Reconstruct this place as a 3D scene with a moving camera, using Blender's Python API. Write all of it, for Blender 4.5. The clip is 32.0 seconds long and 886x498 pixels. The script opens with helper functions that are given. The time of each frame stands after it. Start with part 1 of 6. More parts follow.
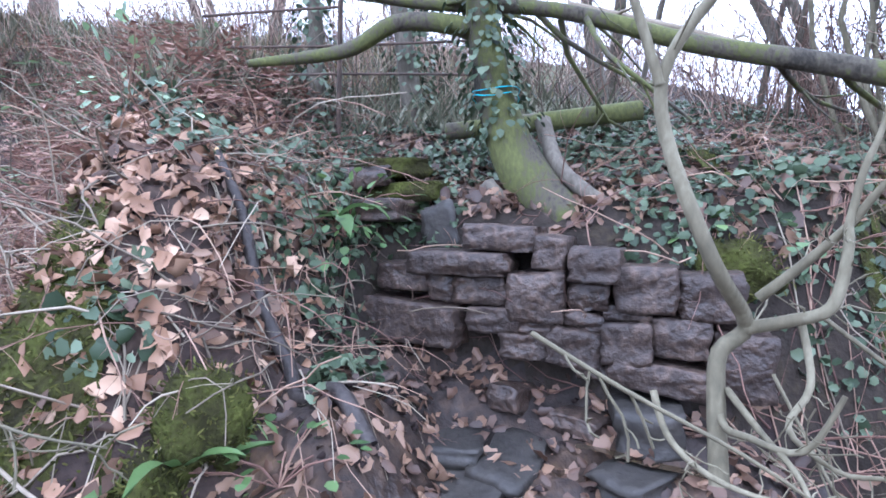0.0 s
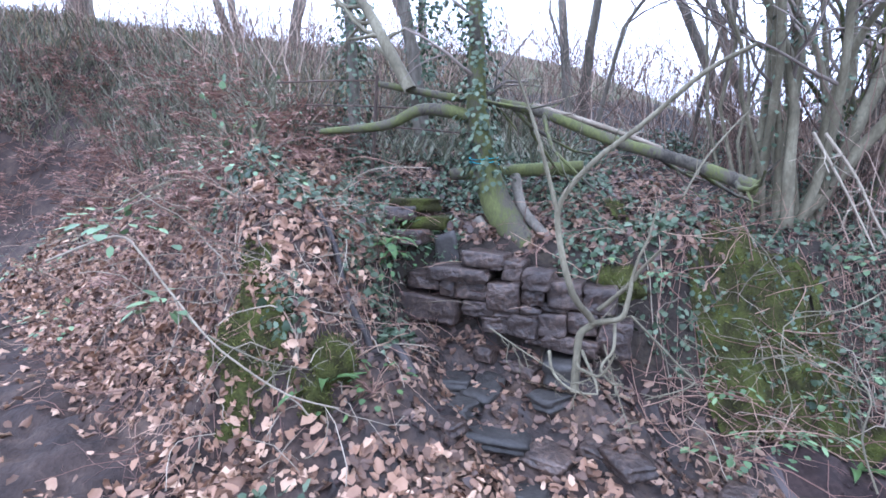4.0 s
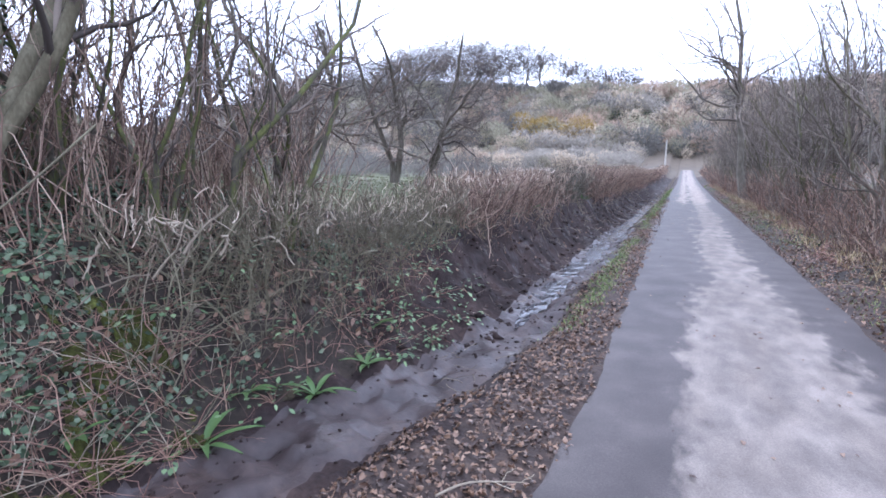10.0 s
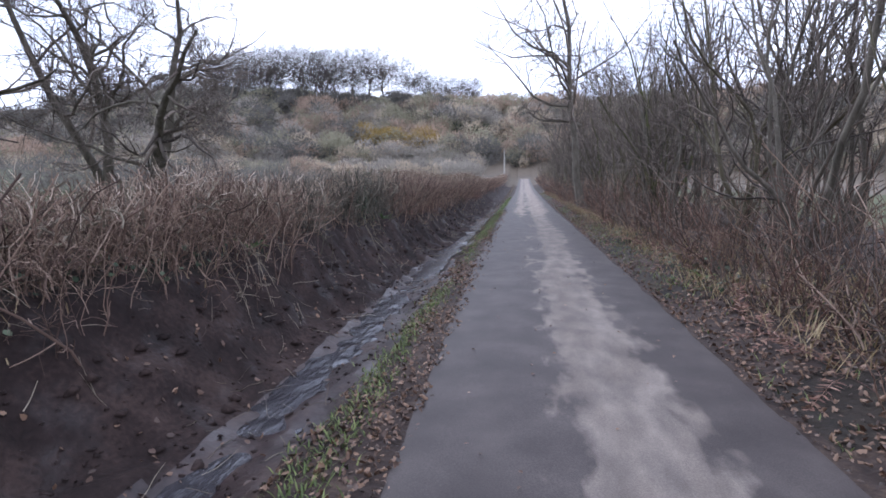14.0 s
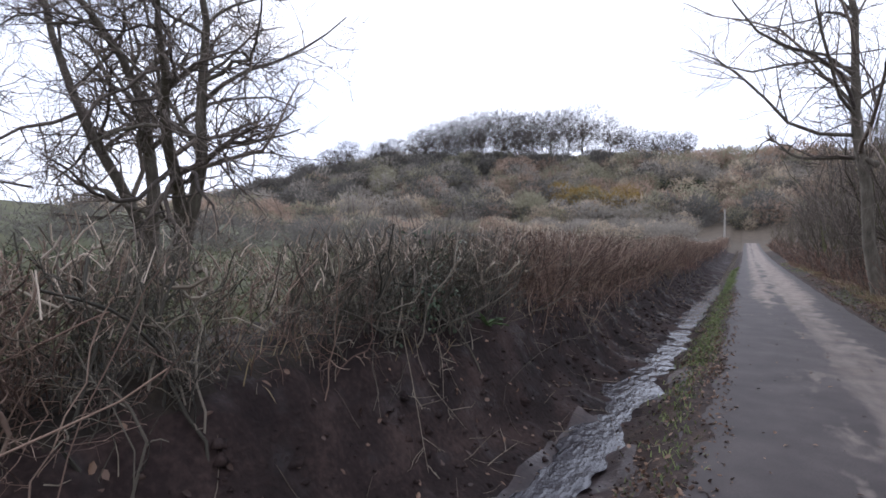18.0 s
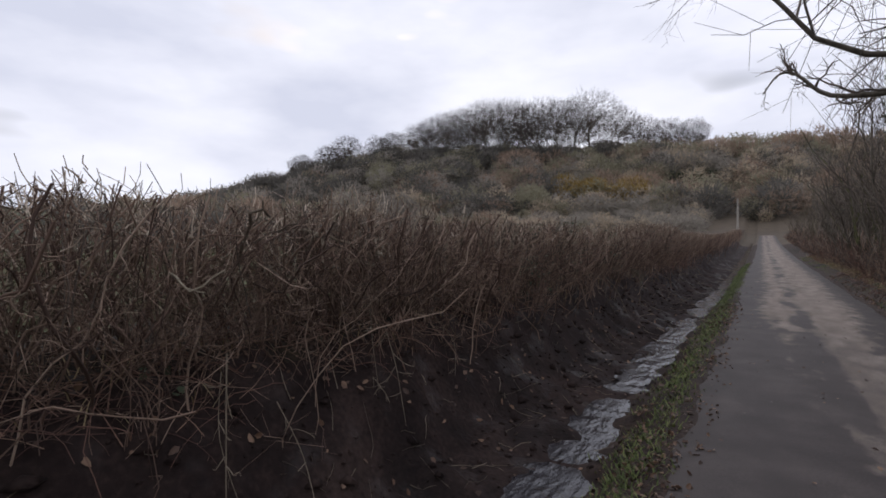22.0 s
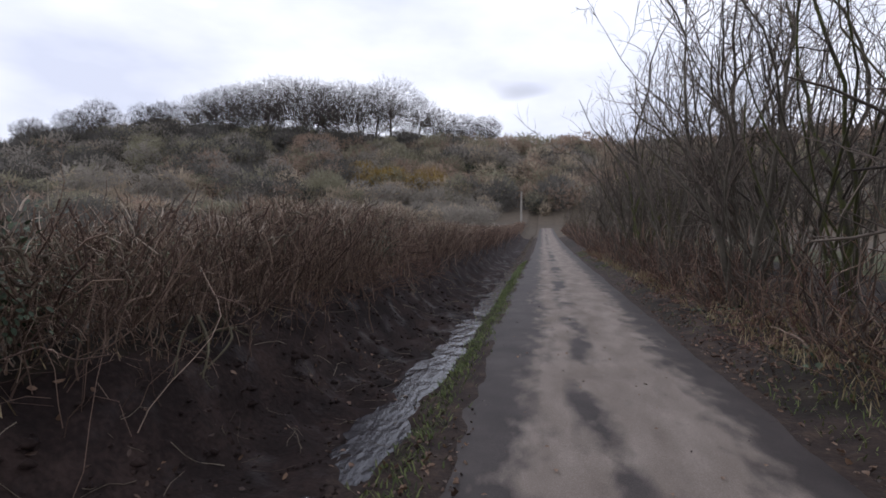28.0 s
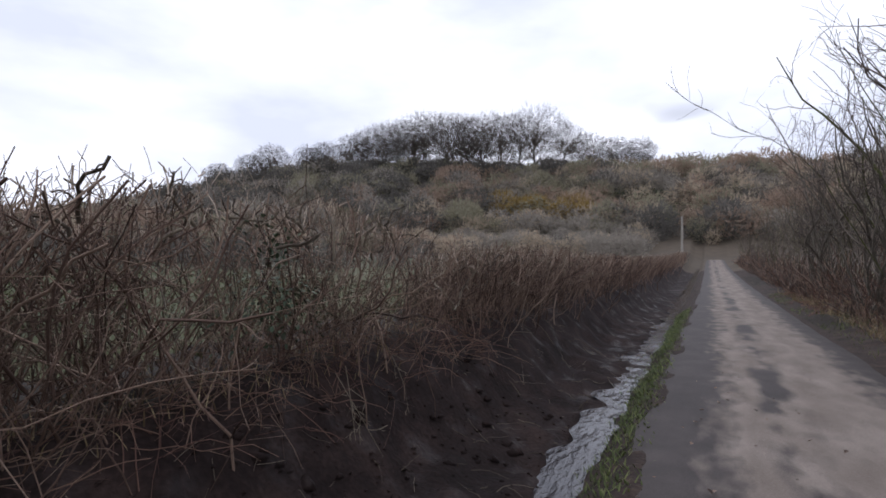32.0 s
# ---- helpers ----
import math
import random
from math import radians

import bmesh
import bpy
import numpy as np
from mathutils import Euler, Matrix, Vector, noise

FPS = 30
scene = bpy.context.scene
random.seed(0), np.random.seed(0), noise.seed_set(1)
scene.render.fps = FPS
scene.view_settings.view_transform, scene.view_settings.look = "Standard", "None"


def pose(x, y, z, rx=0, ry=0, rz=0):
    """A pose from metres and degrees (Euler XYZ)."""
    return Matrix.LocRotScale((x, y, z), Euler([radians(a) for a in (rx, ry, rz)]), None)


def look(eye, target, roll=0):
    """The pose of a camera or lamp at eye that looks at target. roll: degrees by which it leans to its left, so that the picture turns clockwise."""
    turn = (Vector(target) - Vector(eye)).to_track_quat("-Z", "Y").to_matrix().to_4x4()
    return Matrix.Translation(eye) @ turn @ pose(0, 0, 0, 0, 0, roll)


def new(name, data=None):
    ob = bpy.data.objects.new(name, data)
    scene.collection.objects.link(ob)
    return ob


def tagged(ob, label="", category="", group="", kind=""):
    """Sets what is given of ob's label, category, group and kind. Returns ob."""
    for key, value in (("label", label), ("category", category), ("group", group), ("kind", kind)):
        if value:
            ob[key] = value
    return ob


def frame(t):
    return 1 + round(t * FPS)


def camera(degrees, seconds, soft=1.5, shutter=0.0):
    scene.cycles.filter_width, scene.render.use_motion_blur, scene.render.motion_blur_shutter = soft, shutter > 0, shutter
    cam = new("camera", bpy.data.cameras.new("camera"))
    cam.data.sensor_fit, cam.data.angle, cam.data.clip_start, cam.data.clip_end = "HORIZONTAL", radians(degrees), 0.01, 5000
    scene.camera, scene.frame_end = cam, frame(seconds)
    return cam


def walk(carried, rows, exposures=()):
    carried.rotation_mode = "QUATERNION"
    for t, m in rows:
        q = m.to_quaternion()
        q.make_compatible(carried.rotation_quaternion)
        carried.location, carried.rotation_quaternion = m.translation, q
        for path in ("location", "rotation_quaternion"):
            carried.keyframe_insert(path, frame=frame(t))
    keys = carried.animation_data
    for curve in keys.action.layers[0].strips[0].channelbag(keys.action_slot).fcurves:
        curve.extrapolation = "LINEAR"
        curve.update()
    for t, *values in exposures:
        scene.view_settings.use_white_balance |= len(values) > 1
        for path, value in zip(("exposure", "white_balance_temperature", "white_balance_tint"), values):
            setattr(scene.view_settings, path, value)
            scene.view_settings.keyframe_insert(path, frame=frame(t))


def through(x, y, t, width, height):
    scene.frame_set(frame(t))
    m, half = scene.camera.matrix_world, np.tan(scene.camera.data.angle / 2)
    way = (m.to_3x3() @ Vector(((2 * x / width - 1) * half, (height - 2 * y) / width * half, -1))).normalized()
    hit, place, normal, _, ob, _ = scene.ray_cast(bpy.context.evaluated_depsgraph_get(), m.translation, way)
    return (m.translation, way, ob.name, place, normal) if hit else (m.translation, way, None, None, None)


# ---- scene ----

# ---- the camera and its walk ----
cam = camera(82.0, 32.0, soft=1.7)
# seconds, x, y, z, yaw to the left of the lane, pitch, roll
PATH = [
    (0.0, -1.84, -0.80, 1.05, 80.5, -3.5, 0.5),
    (0.5, -1.84, -0.80, 1.13, 82.9, -3.9, 1.9),
    (1.0, -1.75, -0.80, 1.31, 83.5, -9.1, 3.1),
    (1.5, -1.52, -0.86, 1.41, 82.6, -9.7, 2.3),
    (2.0, -1.34, -1.00, 1.52, 78.3, -10.1, 1.6),
    (2.5, -1.14, -1.06, 1.57, 78.3, -10.0, 2.0),
    (4.5, -0.40, -1.15, 1.48, 78.6, -6.3, 2.0),
    (5.0, -0.28, -1.17, 1.50, 76.8, -5.6, 2.5),
    (5.5, -0.12, -1.25, 1.54, 76.7, -5.6, 1.9),
    (6.0, -0.10, -1.30, 1.54, 78.7, -5.3, 2.3),
    (6.5, -0.09, -1.31, 1.55, 79.1, -4.7, 2.3),
    (7.0, -0.06, -1.16, 1.51, 74.6, -6.1, 0.7),
    (7.5, -0.02, -0.98, 1.50, 67.0, -6.6, -1.2),
    (8.0, 0.00, -0.72, 1.52, 58.6, -6.8, -1.8),
    (8.5, -0.04, -0.50, 1.58, 48.2, -6.8, -1.0),
    (9.0, -0.10, -0.20, 1.66, 34.5, -7.9, 0.0),
    (9.5, -0.14, 0.22, 1.66, 27.7, -8.5, 0.0),
    (10.0, -0.13, 1.02, 1.62, 25.0, -8.9, 0.2),
    (10.5, -0.12, 1.85, 1.60, 19.3, -7.2, 0.4),
    (11.0, -0.15, 2.63, 1.59, 13.7, -6.9, 0.1),
    (11.5, -0.10, 3.37, 1.57, 11.8, -6.8, -0.2),
    (12.0, -0.09, 4.11, 1.54, 6.6, -6.9, -1.4),
    (12.5, 0.00, 4.76, 1.52, 7.1, -7.4, -1.0),
    (13.0, 0.04, 5.40, 1.50, 5.9, -8.4, -0.7),
    (13.5, 0.03, 6.09, 1.50, 8.9, -8.2, -0.8),
    (15.5, -0.18, 8.75, 1.63, 8.5, -5.9, -1.1),
    (16.0, -0.30, 9.48, 1.61, 15.1, -6.6, -0.5),
    (16.5, -0.44, 10.35, 1.60, 15.9, -5.6, -1.0),
    (17.0, -0.50, 11.14, 1.61, 21.6, -4.7, -1.3),
    (17.5, -0.55, 11.80, 1.59, 25.0, -2.4, 0.5),
    (18.0, -0.58, 12.45, 1.62, 30.6, -0.9, 0.4),
    (18.5, -0.60, 13.22, 1.57, 30.3, 0.0, 1.4),
    (19.0, -0.54, 13.94, 1.54, 28.8, -2.5, -1.1),
    (19.5, -0.48, 14.60, 1.53, 30.1, -2.4, 0.1),
    (20.0, -0.40, 15.35, 1.54, 28.9, -1.8, -0.7),
    (20.5, -0.36, 16.10, 1.58, 33.4, -1.4, 1.2),
    (21.0, -0.32, 17.05, 1.50, 29.1, -1.4, -1.8),
    (21.5, -0.33, 17.86, 1.52, 33.1, -0.9, 0.7),
    (22.0, -0.36, 18.70, 1.51, 32.0, -1.2, -0.4),
    (22.5, -0.45, 19.48, 1.53, 38.9, -1.9, 1.6),
    (23.0, -0.44, 20.25, 1.48, 38.0, -3.4, 1.2),
    (23.5, -0.46, 20.85, 1.49, 34.9, -2.6, 1.3),
    (24.0, -0.46, 21.50, 1.49, 27.0, -2.3, 1.0),
    (24.5, -0.45, 22.32, 1.52, 21.6, -2.2, 0.0),
    (25.0, -0.44, 23.20, 1.49, 15.4, -1.9, 0.3),
    (25.5, -0.42, 24.05, 1.46, 9.2, -1.1, 0.7),
    (27.5, -0.26, 27.04, 1.48, 4.1, -1.8, 0.0),
    (28.0, -0.23, 27.75, 1.49, 11.0, -2.3, 0.2),
    (28.5, -0.24, 28.45, 1.50, 11.3, -2.7, 0.3),
    (29.0, -0.18, 29.25, 1.50, 10.6, -0.2, -0.2),
    (29.5, -0.13, 30.07, 1.50, 9.4, -2.2, 0.6),
    (30.0, -0.11, 30.88, 1.50, 7.6, -0.9, -0.8),
    (30.5, -0.13, 31.80, 1.50, 12.4, -1.4, -0.1),
    (31.0, -0.20, 32.70, 1.50, 13.7, -0.7, -0.2),
    (31.5, -0.28, 33.45, 1.47, 22.3, -1.8, 0.4),
    (32.0, -0.42, 34.2, 1.48, 27.5, 1.1, 0.4),
]
# the clip's camera is bright and misted at first, and darkens along the lane
EXPOSURES = [(0.0, 2.65, 5000, 15), (1.0, 2.85, 5000, 15), (2.5, 2.7, 4950, 15), (5.0, 2.35, 4850, 16), (6.0, 2.25, 4800, 16), (8.0, 2.3, 4850, 16), (9.0, 2.2, 5050, 16), (11.0, 1.8, 5250, 16), (13.0, 1.35, 5400, 15), (16.0, 1.0, 5600, 15), (18.0, 0.75, 5800, 14), (20.0, 0.15, 6000, 14), (22.0, -0.1, 6250, 14), (23.0, -0.15, 6250, 14), (24.0, -0.3, 6150, 14), (25.0, -0.03, 6150, 14), (28.0, 0.05, 6050, 14), (30.0, 0.17, 6050, 14), (32.0, 0.15, 6050, 14)]


def carried_pose(x, y, z, yaw, pitch, roll):
    return Matrix.Translation((x, y, z)) @ pose(0, 0, 0, 90, 0, yaw) @ pose(0, 0, 0, pitch, 0, 0) @ pose(0, 0, 0, 0, 0, roll)


walk(cam, [(t, carried_pose(*row)) for t, *row in PATH], EXPOSURES)

# ---- world, sun and large light ----
SUN_EL, SUN_AZ = 24.0, 38.0    # degrees: height, and turn to the left of the lane's direction
world = bpy.data.worlds.new("overcast_sky")
scene.world = world
world.use_nodes = True
wn, wl = world.node_tree.nodes, world.node_tree.links
wn.clear()
w_out = wn.new("ShaderNodeOutputWorld")
w_bg = wn.new("ShaderNodeBackground")
w_sky = wn.new("ShaderNodeTexSky")
w_sky.sky_type = "NISHITA"
w_sky.sun_disc = False
w_sky.sun_elevation = radians(SUN_EL)
w_sky.sun_rotation = radians(-SUN_AZ)
w_sky.dust_density = 2.0
w_tc = wn.new("ShaderNodeTexCoord")
w_map = wn.new("ShaderNodeMapping")
w_map.inputs["Scale"].default_value = (1.0, 1.0, 2.6)
w_map.inputs["Location"].default_value = (0.35, 0.1, 0.2)
w_noise = wn.new("ShaderNodeTexNoise")
w_noise.inputs["Scale"].default_value = 2.3
w_noise.inputs["Detail"].default_value = 5.0
w_noise.inputs["Roughness"].default_value = 0.5
w_ramp = wn.new("ShaderNodeValToRGB")
w_ramp.color_ramp.elements[0].position = 0.36
w_ramp.color_ramp.elements[0].color = (7.4, 7.7, 8.7, 1)
w_ramp.color_ramp.elements[1].position = 0.62
w_ramp.color_ramp.elements[1].color = (10.6, 10.7, 11.2, 1)
w_gap = wn.new("ShaderNodeTexNoise")
w_gap.inputs["Scale"].default_value = 3.1
w_gap.inputs["Detail"].default_value = 3.0
w_gramp = wn.new("ShaderNodeValToRGB")
w_gramp.color_ramp.elements[0].position = 0.24
w_gramp.color_ramp.elements[0].color = (0.45, 0.45, 0.45, 1)
w_gramp.color_ramp.elements[1].position = 0.36
w_gramp.color_ramp.elements[1].color = (1, 1, 1, 1)
w_mix = wn.new("ShaderNodeMix")
w_mix.data_type = "RGBA"
wl.new(w_tc.outputs["Generated"], w_map.inputs["Vector"])
wl.new(w_map.outputs["Vector"], w_noise.inputs["Vector"])
wl.new(w_map.outputs["Vector"], w_gap.inputs["Vector"])
wl.new(w_noise.outputs["Fac"], w_ramp.inputs["Fac"])
wl.new(w_gap.outputs["Fac"], w_gramp.inputs["Fac"])
wl.new(w_gramp.outputs["Color"], w_mix.inputs["Factor"])
w_dim = wn.new("ShaderNodeVectorMath")
w_dim.operation = "SCALE"
w_dim.inputs["Scale"].default_value = 0.45
wl.new(w_sky.outputs["Color"], w_dim.inputs[0])
wl.new(w_dim.outputs["Vector"], w_mix.inputs["A"])
wl.new(w_ramp.outputs["Color"], w_mix.inputs["B"])
wl.new(w_mix.outputs["Result"], w_bg.inputs["Color"])
w_bg.inputs["Strength"].default_value = 0.1
wl.new(w_bg.outputs["Background"], w_out.inputs["Surface"])

sun_data = bpy.data.lights.new("sun", "SUN")
sun_data.energy, sun_data.angle, sun_data.color = 0.7, radians(14), (1.0, 0.95, 0.88)
sun = new("sun", sun_data)
s_el, s_az = radians(SUN_EL), radians(SUN_AZ)
sun.matrix_world = look((-30 * math.sin(s_az), 30 * math.cos(s_az), 30 * math.tan(s_el)), (0, 0, 0))

# ---- materials ----
def ramp(nt, stops):
    n = nt.nodes.new("ShaderNodeValToRGB")
    el = n.color_ramp.elements
    while len(el) < len(stops):
        el.new(0.5)
    for e, (p, c) in zip(el, stops):
        e.position, e.color = p, (*c, 1)
    return n


def surface(name, stops, scale=3.0, fine=40.0, rough=0.9, bump=0.3, island=0.0, stretch=(1, 1, 1), specular=0.3,
            fine_amount=0.35, wet=None, bump_size=0.02):
    """A procedural surface: broad mottling and fine grain in metres; island: how far each loose piece has its own colour.
    wet: (scale, low, high) makes patches glossy."""
    m = bpy.data.materials.new(name)
    m.use_nodes = True
    nt = m.node_tree
    b = nt.nodes["Principled BSDF"]
    tc, mp = nt.nodes.new("ShaderNodeTexCoord"), nt.nodes.new("ShaderNodeMapping")
    mp.inputs["Scale"].default_value = stretch
    nt.links.new(tc.outputs["Object"], mp.inputs["Vector"])
    broad, grain = nt.nodes.new("ShaderNodeTexNoise"), nt.nodes.new("ShaderNodeTexNoise")
    for n, s, d in ((broad, scale, 4.0), (grain, fine, 3.0)):
        n.inputs["Scale"].default_value, n.inputs["Detail"].default_value = s, d
        nt.links.new(mp.outputs["Vector"], n.inputs["Vector"])
    add = nt.nodes.new("ShaderNodeMix")
    add.inputs["Factor"].default_value = fine_amount
    nt.links.new(broad.outputs["Fac"], add.inputs["A"])
    nt.links.new(grain.outputs["Fac"], add.inputs["B"])
    value = add.outputs["Result"]
    if island:
        geo, mix = nt.nodes.new("ShaderNodeNewGeometry"), nt.nodes.new("ShaderNodeMix")
        mix.inputs["Factor"].default_value = island
        nt.links.new(value, mix.inputs["A"])
        nt.links.new(geo.outputs["Random Per Island"], mix.inputs["B"])
        value = mix.outputs["Result"]
    r = ramp(nt, stops)
    nt.links.new(value, r.inputs["Fac"])
    nt.links.new(r.outputs["Color"], b.inputs["Base Color"])
    b.inputs["Roughness"].default_value = rough
    b.inputs["Specular IOR Level"].default_value = specular
    if wet:
        wn_ = nt.nodes.new("ShaderNodeTexNoise")
        wn_.inputs["Scale"].default_value, wn_.inputs["Detail"].default_value = wet[0], 3.0
        nt.links.new(tc.outputs["Object"], wn_.inputs["Vector"])
        rr = nt.nodes.new("ShaderNodeMapRange")
        rr.inputs["From Min"].default_value, rr.inputs["From Max"].default_value = wet[1], wet[2]
        rr.inputs["To Min"].default_value, rr.inputs["To Max"].default_value = rough, wet[3]
        nt.links.new(wn_.outputs["Fac"], rr.inputs["Value"])
        nt.links.new(rr.outputs["Result"], b.inputs["Roughness"])
    if bump:
        bp = nt.nodes.new("ShaderNodeBump")
        bp.inputs["Strength"].default_value, bp.inputs["Distance"].default_value = bump, bump_size
        nt.links.new(add.outputs["Result"], bp.inputs["Height"])
        nt.links.new(bp.outputs["Normal"], b.inputs["Normal"])
    return m


def leaf_surface(name, stops, rough=0.55, through=0.25, specular=0.4):
    """Thin leaves: each has its own colour, and lets some light through."""
    return see_through(surface(name, stops, 6.0, 60.0, rough, 0.15, 0.8, specular=specular), through)


def see_through(m, through):
    """Lets part of the light through a thin surface."""
    nt = m.node_tree
    b = nt.nodes["Principled BSDF"]
    t, mix = nt.nodes.new("ShaderNodeBsdfTranslucent"), nt.nodes.new("ShaderNodeMixShader")
    src = b.inputs["Base Color"].links[0].from_socket
    nt.links.new(src, t.inputs["Color"])
    mix.inputs["Fac"].default_value = through
    nt.links.new(b.outputs["BSDF"], mix.inputs[1])
    nt.links.new(t.outputs["BSDF"], mix.inputs[2])
    nt.links.new(mix.outputs["Shader"], nt.nodes["Material Output"].inputs["Surface"])
    return m


M_MUD = surface("wet_dark_mud", [(0.3, (0.0075, 0.0047, 0.0042)), (0.5, (0.021, 0.0132, 0.0116)), (0.72, (0.055, 0.036, 0.03))],
                2.2, 26.0, 0.9, 0.8, specular=0.2, wet=(3.0, 0.54, 0.68, 0.5), bump_size=0.05)
M_LITTER = surface("leafy_soil", [(0.3, (0.014, 0.009, 0.008)), (0.52, (0.035, 0.023, 0.018)), (0.7, (0.08, 0.053, 0.038))],
                   5.0, 34.0, 0.92, 0.8, bump_size=0.04)
M_EARTH = surface("dark_bank_earth", [(0.3, (0.009, 0.007, 0.005)), (0.55, (0.026, 0.019, 0.014)), (0.72, (0.055, 0.044, 0.024))],
                  4.0, 30.0, 0.95, 0.8, bump_size=0.05)
M_FIELD = surface("winter_pasture", [(0.3, (0.034, 0.04, 0.013)), (0.5, (0.056, 0.058, 0.021)), (0.72, (0.09, 0.08, 0.035))],
                  0.12, 6.0, 0.95, 0.4)
M_HILL = surface("brown_hillside", [(0.3, (0.055, 0.046, 0.033)), (0.5, (0.09, 0.07, 0.05)), (0.72, (0.13, 0.1, 0.07))],
                 0.03, 0.7, 0.95, 0.3)
M_STREAM = surface("wet_ditch_silt", [(0.3, (0.013, 0.0085, 0.008)), (0.5, (0.034, 0.0225, 0.021)), (0.64, (0.055, 0.036, 0.03)), (0.78, (0.09, 0.058, 0.036))],
                   2.2, 22.0, 0.66, 0.7, specular=0.45, wet=(1.8, 0.44, 0.66, 0.34), bump_size=0.03)
M_BED = surface("ochre_spring_bed", [(0.3, (0.008, 0.0056, 0.0048)), (0.48, (0.022, 0.015, 0.012)), (0.6, (0.05, 0.031, 0.02)), (0.74, (0.125, 0.077, 0.04))],
                3.4, 24.0, 0.75, 1.0, specular=0.3, wet=(4.0, 0.52, 0.66, 0.35), bump_size=0.04)
M_STONE = surface("wet_brown_sandstone", [(0.3, (0.012, 0.008, 0.0066)), (0.5, (0.038, 0.0255, 0.0195)), (0.72, (0.125, 0.084, 0.062))],
                  6.0, 34.0, 0.6, 1.0, specular=0.4, wet=(5.0, 0.45, 0.6, 0.35), bump_size=0.03, fine_amount=0.5)
M_SLATE = surface("grey_green_slab", [(0.3, (0.014, 0.012, 0.0105)), (0.5, (0.03, 0.026, 0.022)), (0.72, (0.06, 0.052, 0.044))],
                  5.0, 40.0, 0.6, 0.6, specular=0.35)
M_MOSS = surface("bright_moss", [(0.3, (0.014, 0.011, 0.007)), (0.45, (0.028, 0.026, 0.01)), (0.6, (0.052, 0.057, 0.014)), (0.75, (0.095, 0.1, 0.025))],
                 7.0, 70.0, 1.0, 1.0, specular=0.1, bump_size=0.04)
M_BARK = surface("grey_brown_bark", [(0.3, (0.045, 0.04, 0.03)), (0.5, (0.105, 0.09, 0.07)), (0.72, (0.18, 0.16, 0.125))],
                 9.0, 60.0, 0.92, 0.6, stretch=(1, 1, 0.3), bump_size=0.02)
M_BARK_MOSSY = surface("mossy_bark", [(0.34, (0.03, 0.026, 0.02)), (0.45, (0.07, 0.06, 0.044)), (0.53, (0.07, 0.074, 0.026)), (0.72, (0.125, 0.132, 0.042))],
                       6.0, 60.0, 0.95, 0.8, stretch=(1, 1, 0.5), bump_size=0.02)
M_BARK_GREEN = surface("green_grey_stem_bark", [(0.3, (0.055, 0.048, 0.03)), (0.5, (0.11, 0.095, 0.06)), (0.72, (0.2, 0.178, 0.12))],
                       7.0, 60.0, 0.85, 0.4, stretch=(1, 1, 0.4))
M_BARK_DARK = surface("wet_black_bark", [(0.3, (0.014, 0.011, 0.01)), (0.5, (0.034, 0.027, 0.024)), (0.75, (0.08, 0.066, 0.058))],
                      7.0, 50.0, 0.6, 0.7, specular=0.3)
M_BARK_PALE = surface("pale_twig_bark", [(0.25, (0.075, 0.058, 0.042)), (0.5, (0.17, 0.138, 0.1)), (0.78, (0.33, 0.28, 0.21))],
                      8.0, 60.0, 0.85, 0.3, 0.5)
M_HEDGE = surface("flailed_hedge_twigs", [(0.12, (0.045, 0.028, 0.022)), (0.45, (0.125, 0.08, 0.06)), (0.72, (0.24, 0.165, 0.122)), (0.94, (0.46, 0.35, 0.27))],
                  3.0, 50.0, 0.9, 0.2, 0.75)
M_TWIG = surface("dark_winter_twigs", [(0.2, (0.055, 0.044, 0.037)), (0.5, (0.12, 0.096, 0.078)), (0.8, (0.21, 0.17, 0.14))],
                 3.0, 50.0, 0.9, 0.0, 0.7)
M_TWIG_RED = surface("bramble_stems", [(0.2, (0.085, 0.045, 0.035)), (0.5, (0.17, 0.095, 0.07)), (0.85, (0.3, 0.2, 0.14))],
                     3.0, 50.0, 0.85, 0.0, 0.75)
M_FAROCHRE = surface("ochre_willow_crown", [(0.2, (0.2, 0.135, 0.04)), (0.8, (0.34, 0.24, 0.09))], 0.3, 2.0, 0.95, 0.0, 0.6)
M_FAREVERGREEN = surface("far_evergreen", [(0.2, (0.03, 0.042, 0.022)), (0.8, (0.075, 0.09, 0.045))], 0.3, 2.0, 0.95, 0.0, 0.6)
M_LEAF = leaf_surface("fallen_leaves", [(0.1, (0.05, 0.028, 0.018)), (0.4, (0.145, 0.078, 0.046)), (0.7, (0.29, 0.165, 0.1)), (0.93, (0.47, 0.32, 0.215))], 0.65, 0.1)
M_LEAF_DARK = leaf_surface("wet_fallen_leaves", [(0.1, (0.035, 0.02, 0.014)), (0.45, (0.09, 0.05, 0.032)), (0.85, (0.22, 0.135, 0.085))], 0.5, 0.1)
M_IVY = leaf_surface("ivy_leaves", [(0.1, (0.02, 0.033, 0.015)), (0.5, (0.048, 0.07, 0.036)), (0.9, (0.125, 0.155, 0.095))], 0.5, 0.1, 0.3)
M_BRAMBLE = leaf_surface("bramble_leaves", [(0.1, (0.05, 0.085, 0.035)), (0.5, (0.11, 0.17, 0.075)), (0.9, (0.2, 0.28, 0.13))], 0.45, 0.2)
M_FERN = leaf_surface("fern_fronds", [(0.1, (0.028, 0.056, 0.014)), (0.5, (0.066, 0.118, 0.034)), (0.9, (0.15, 0.22, 0.075))], 0.5, 0.25)
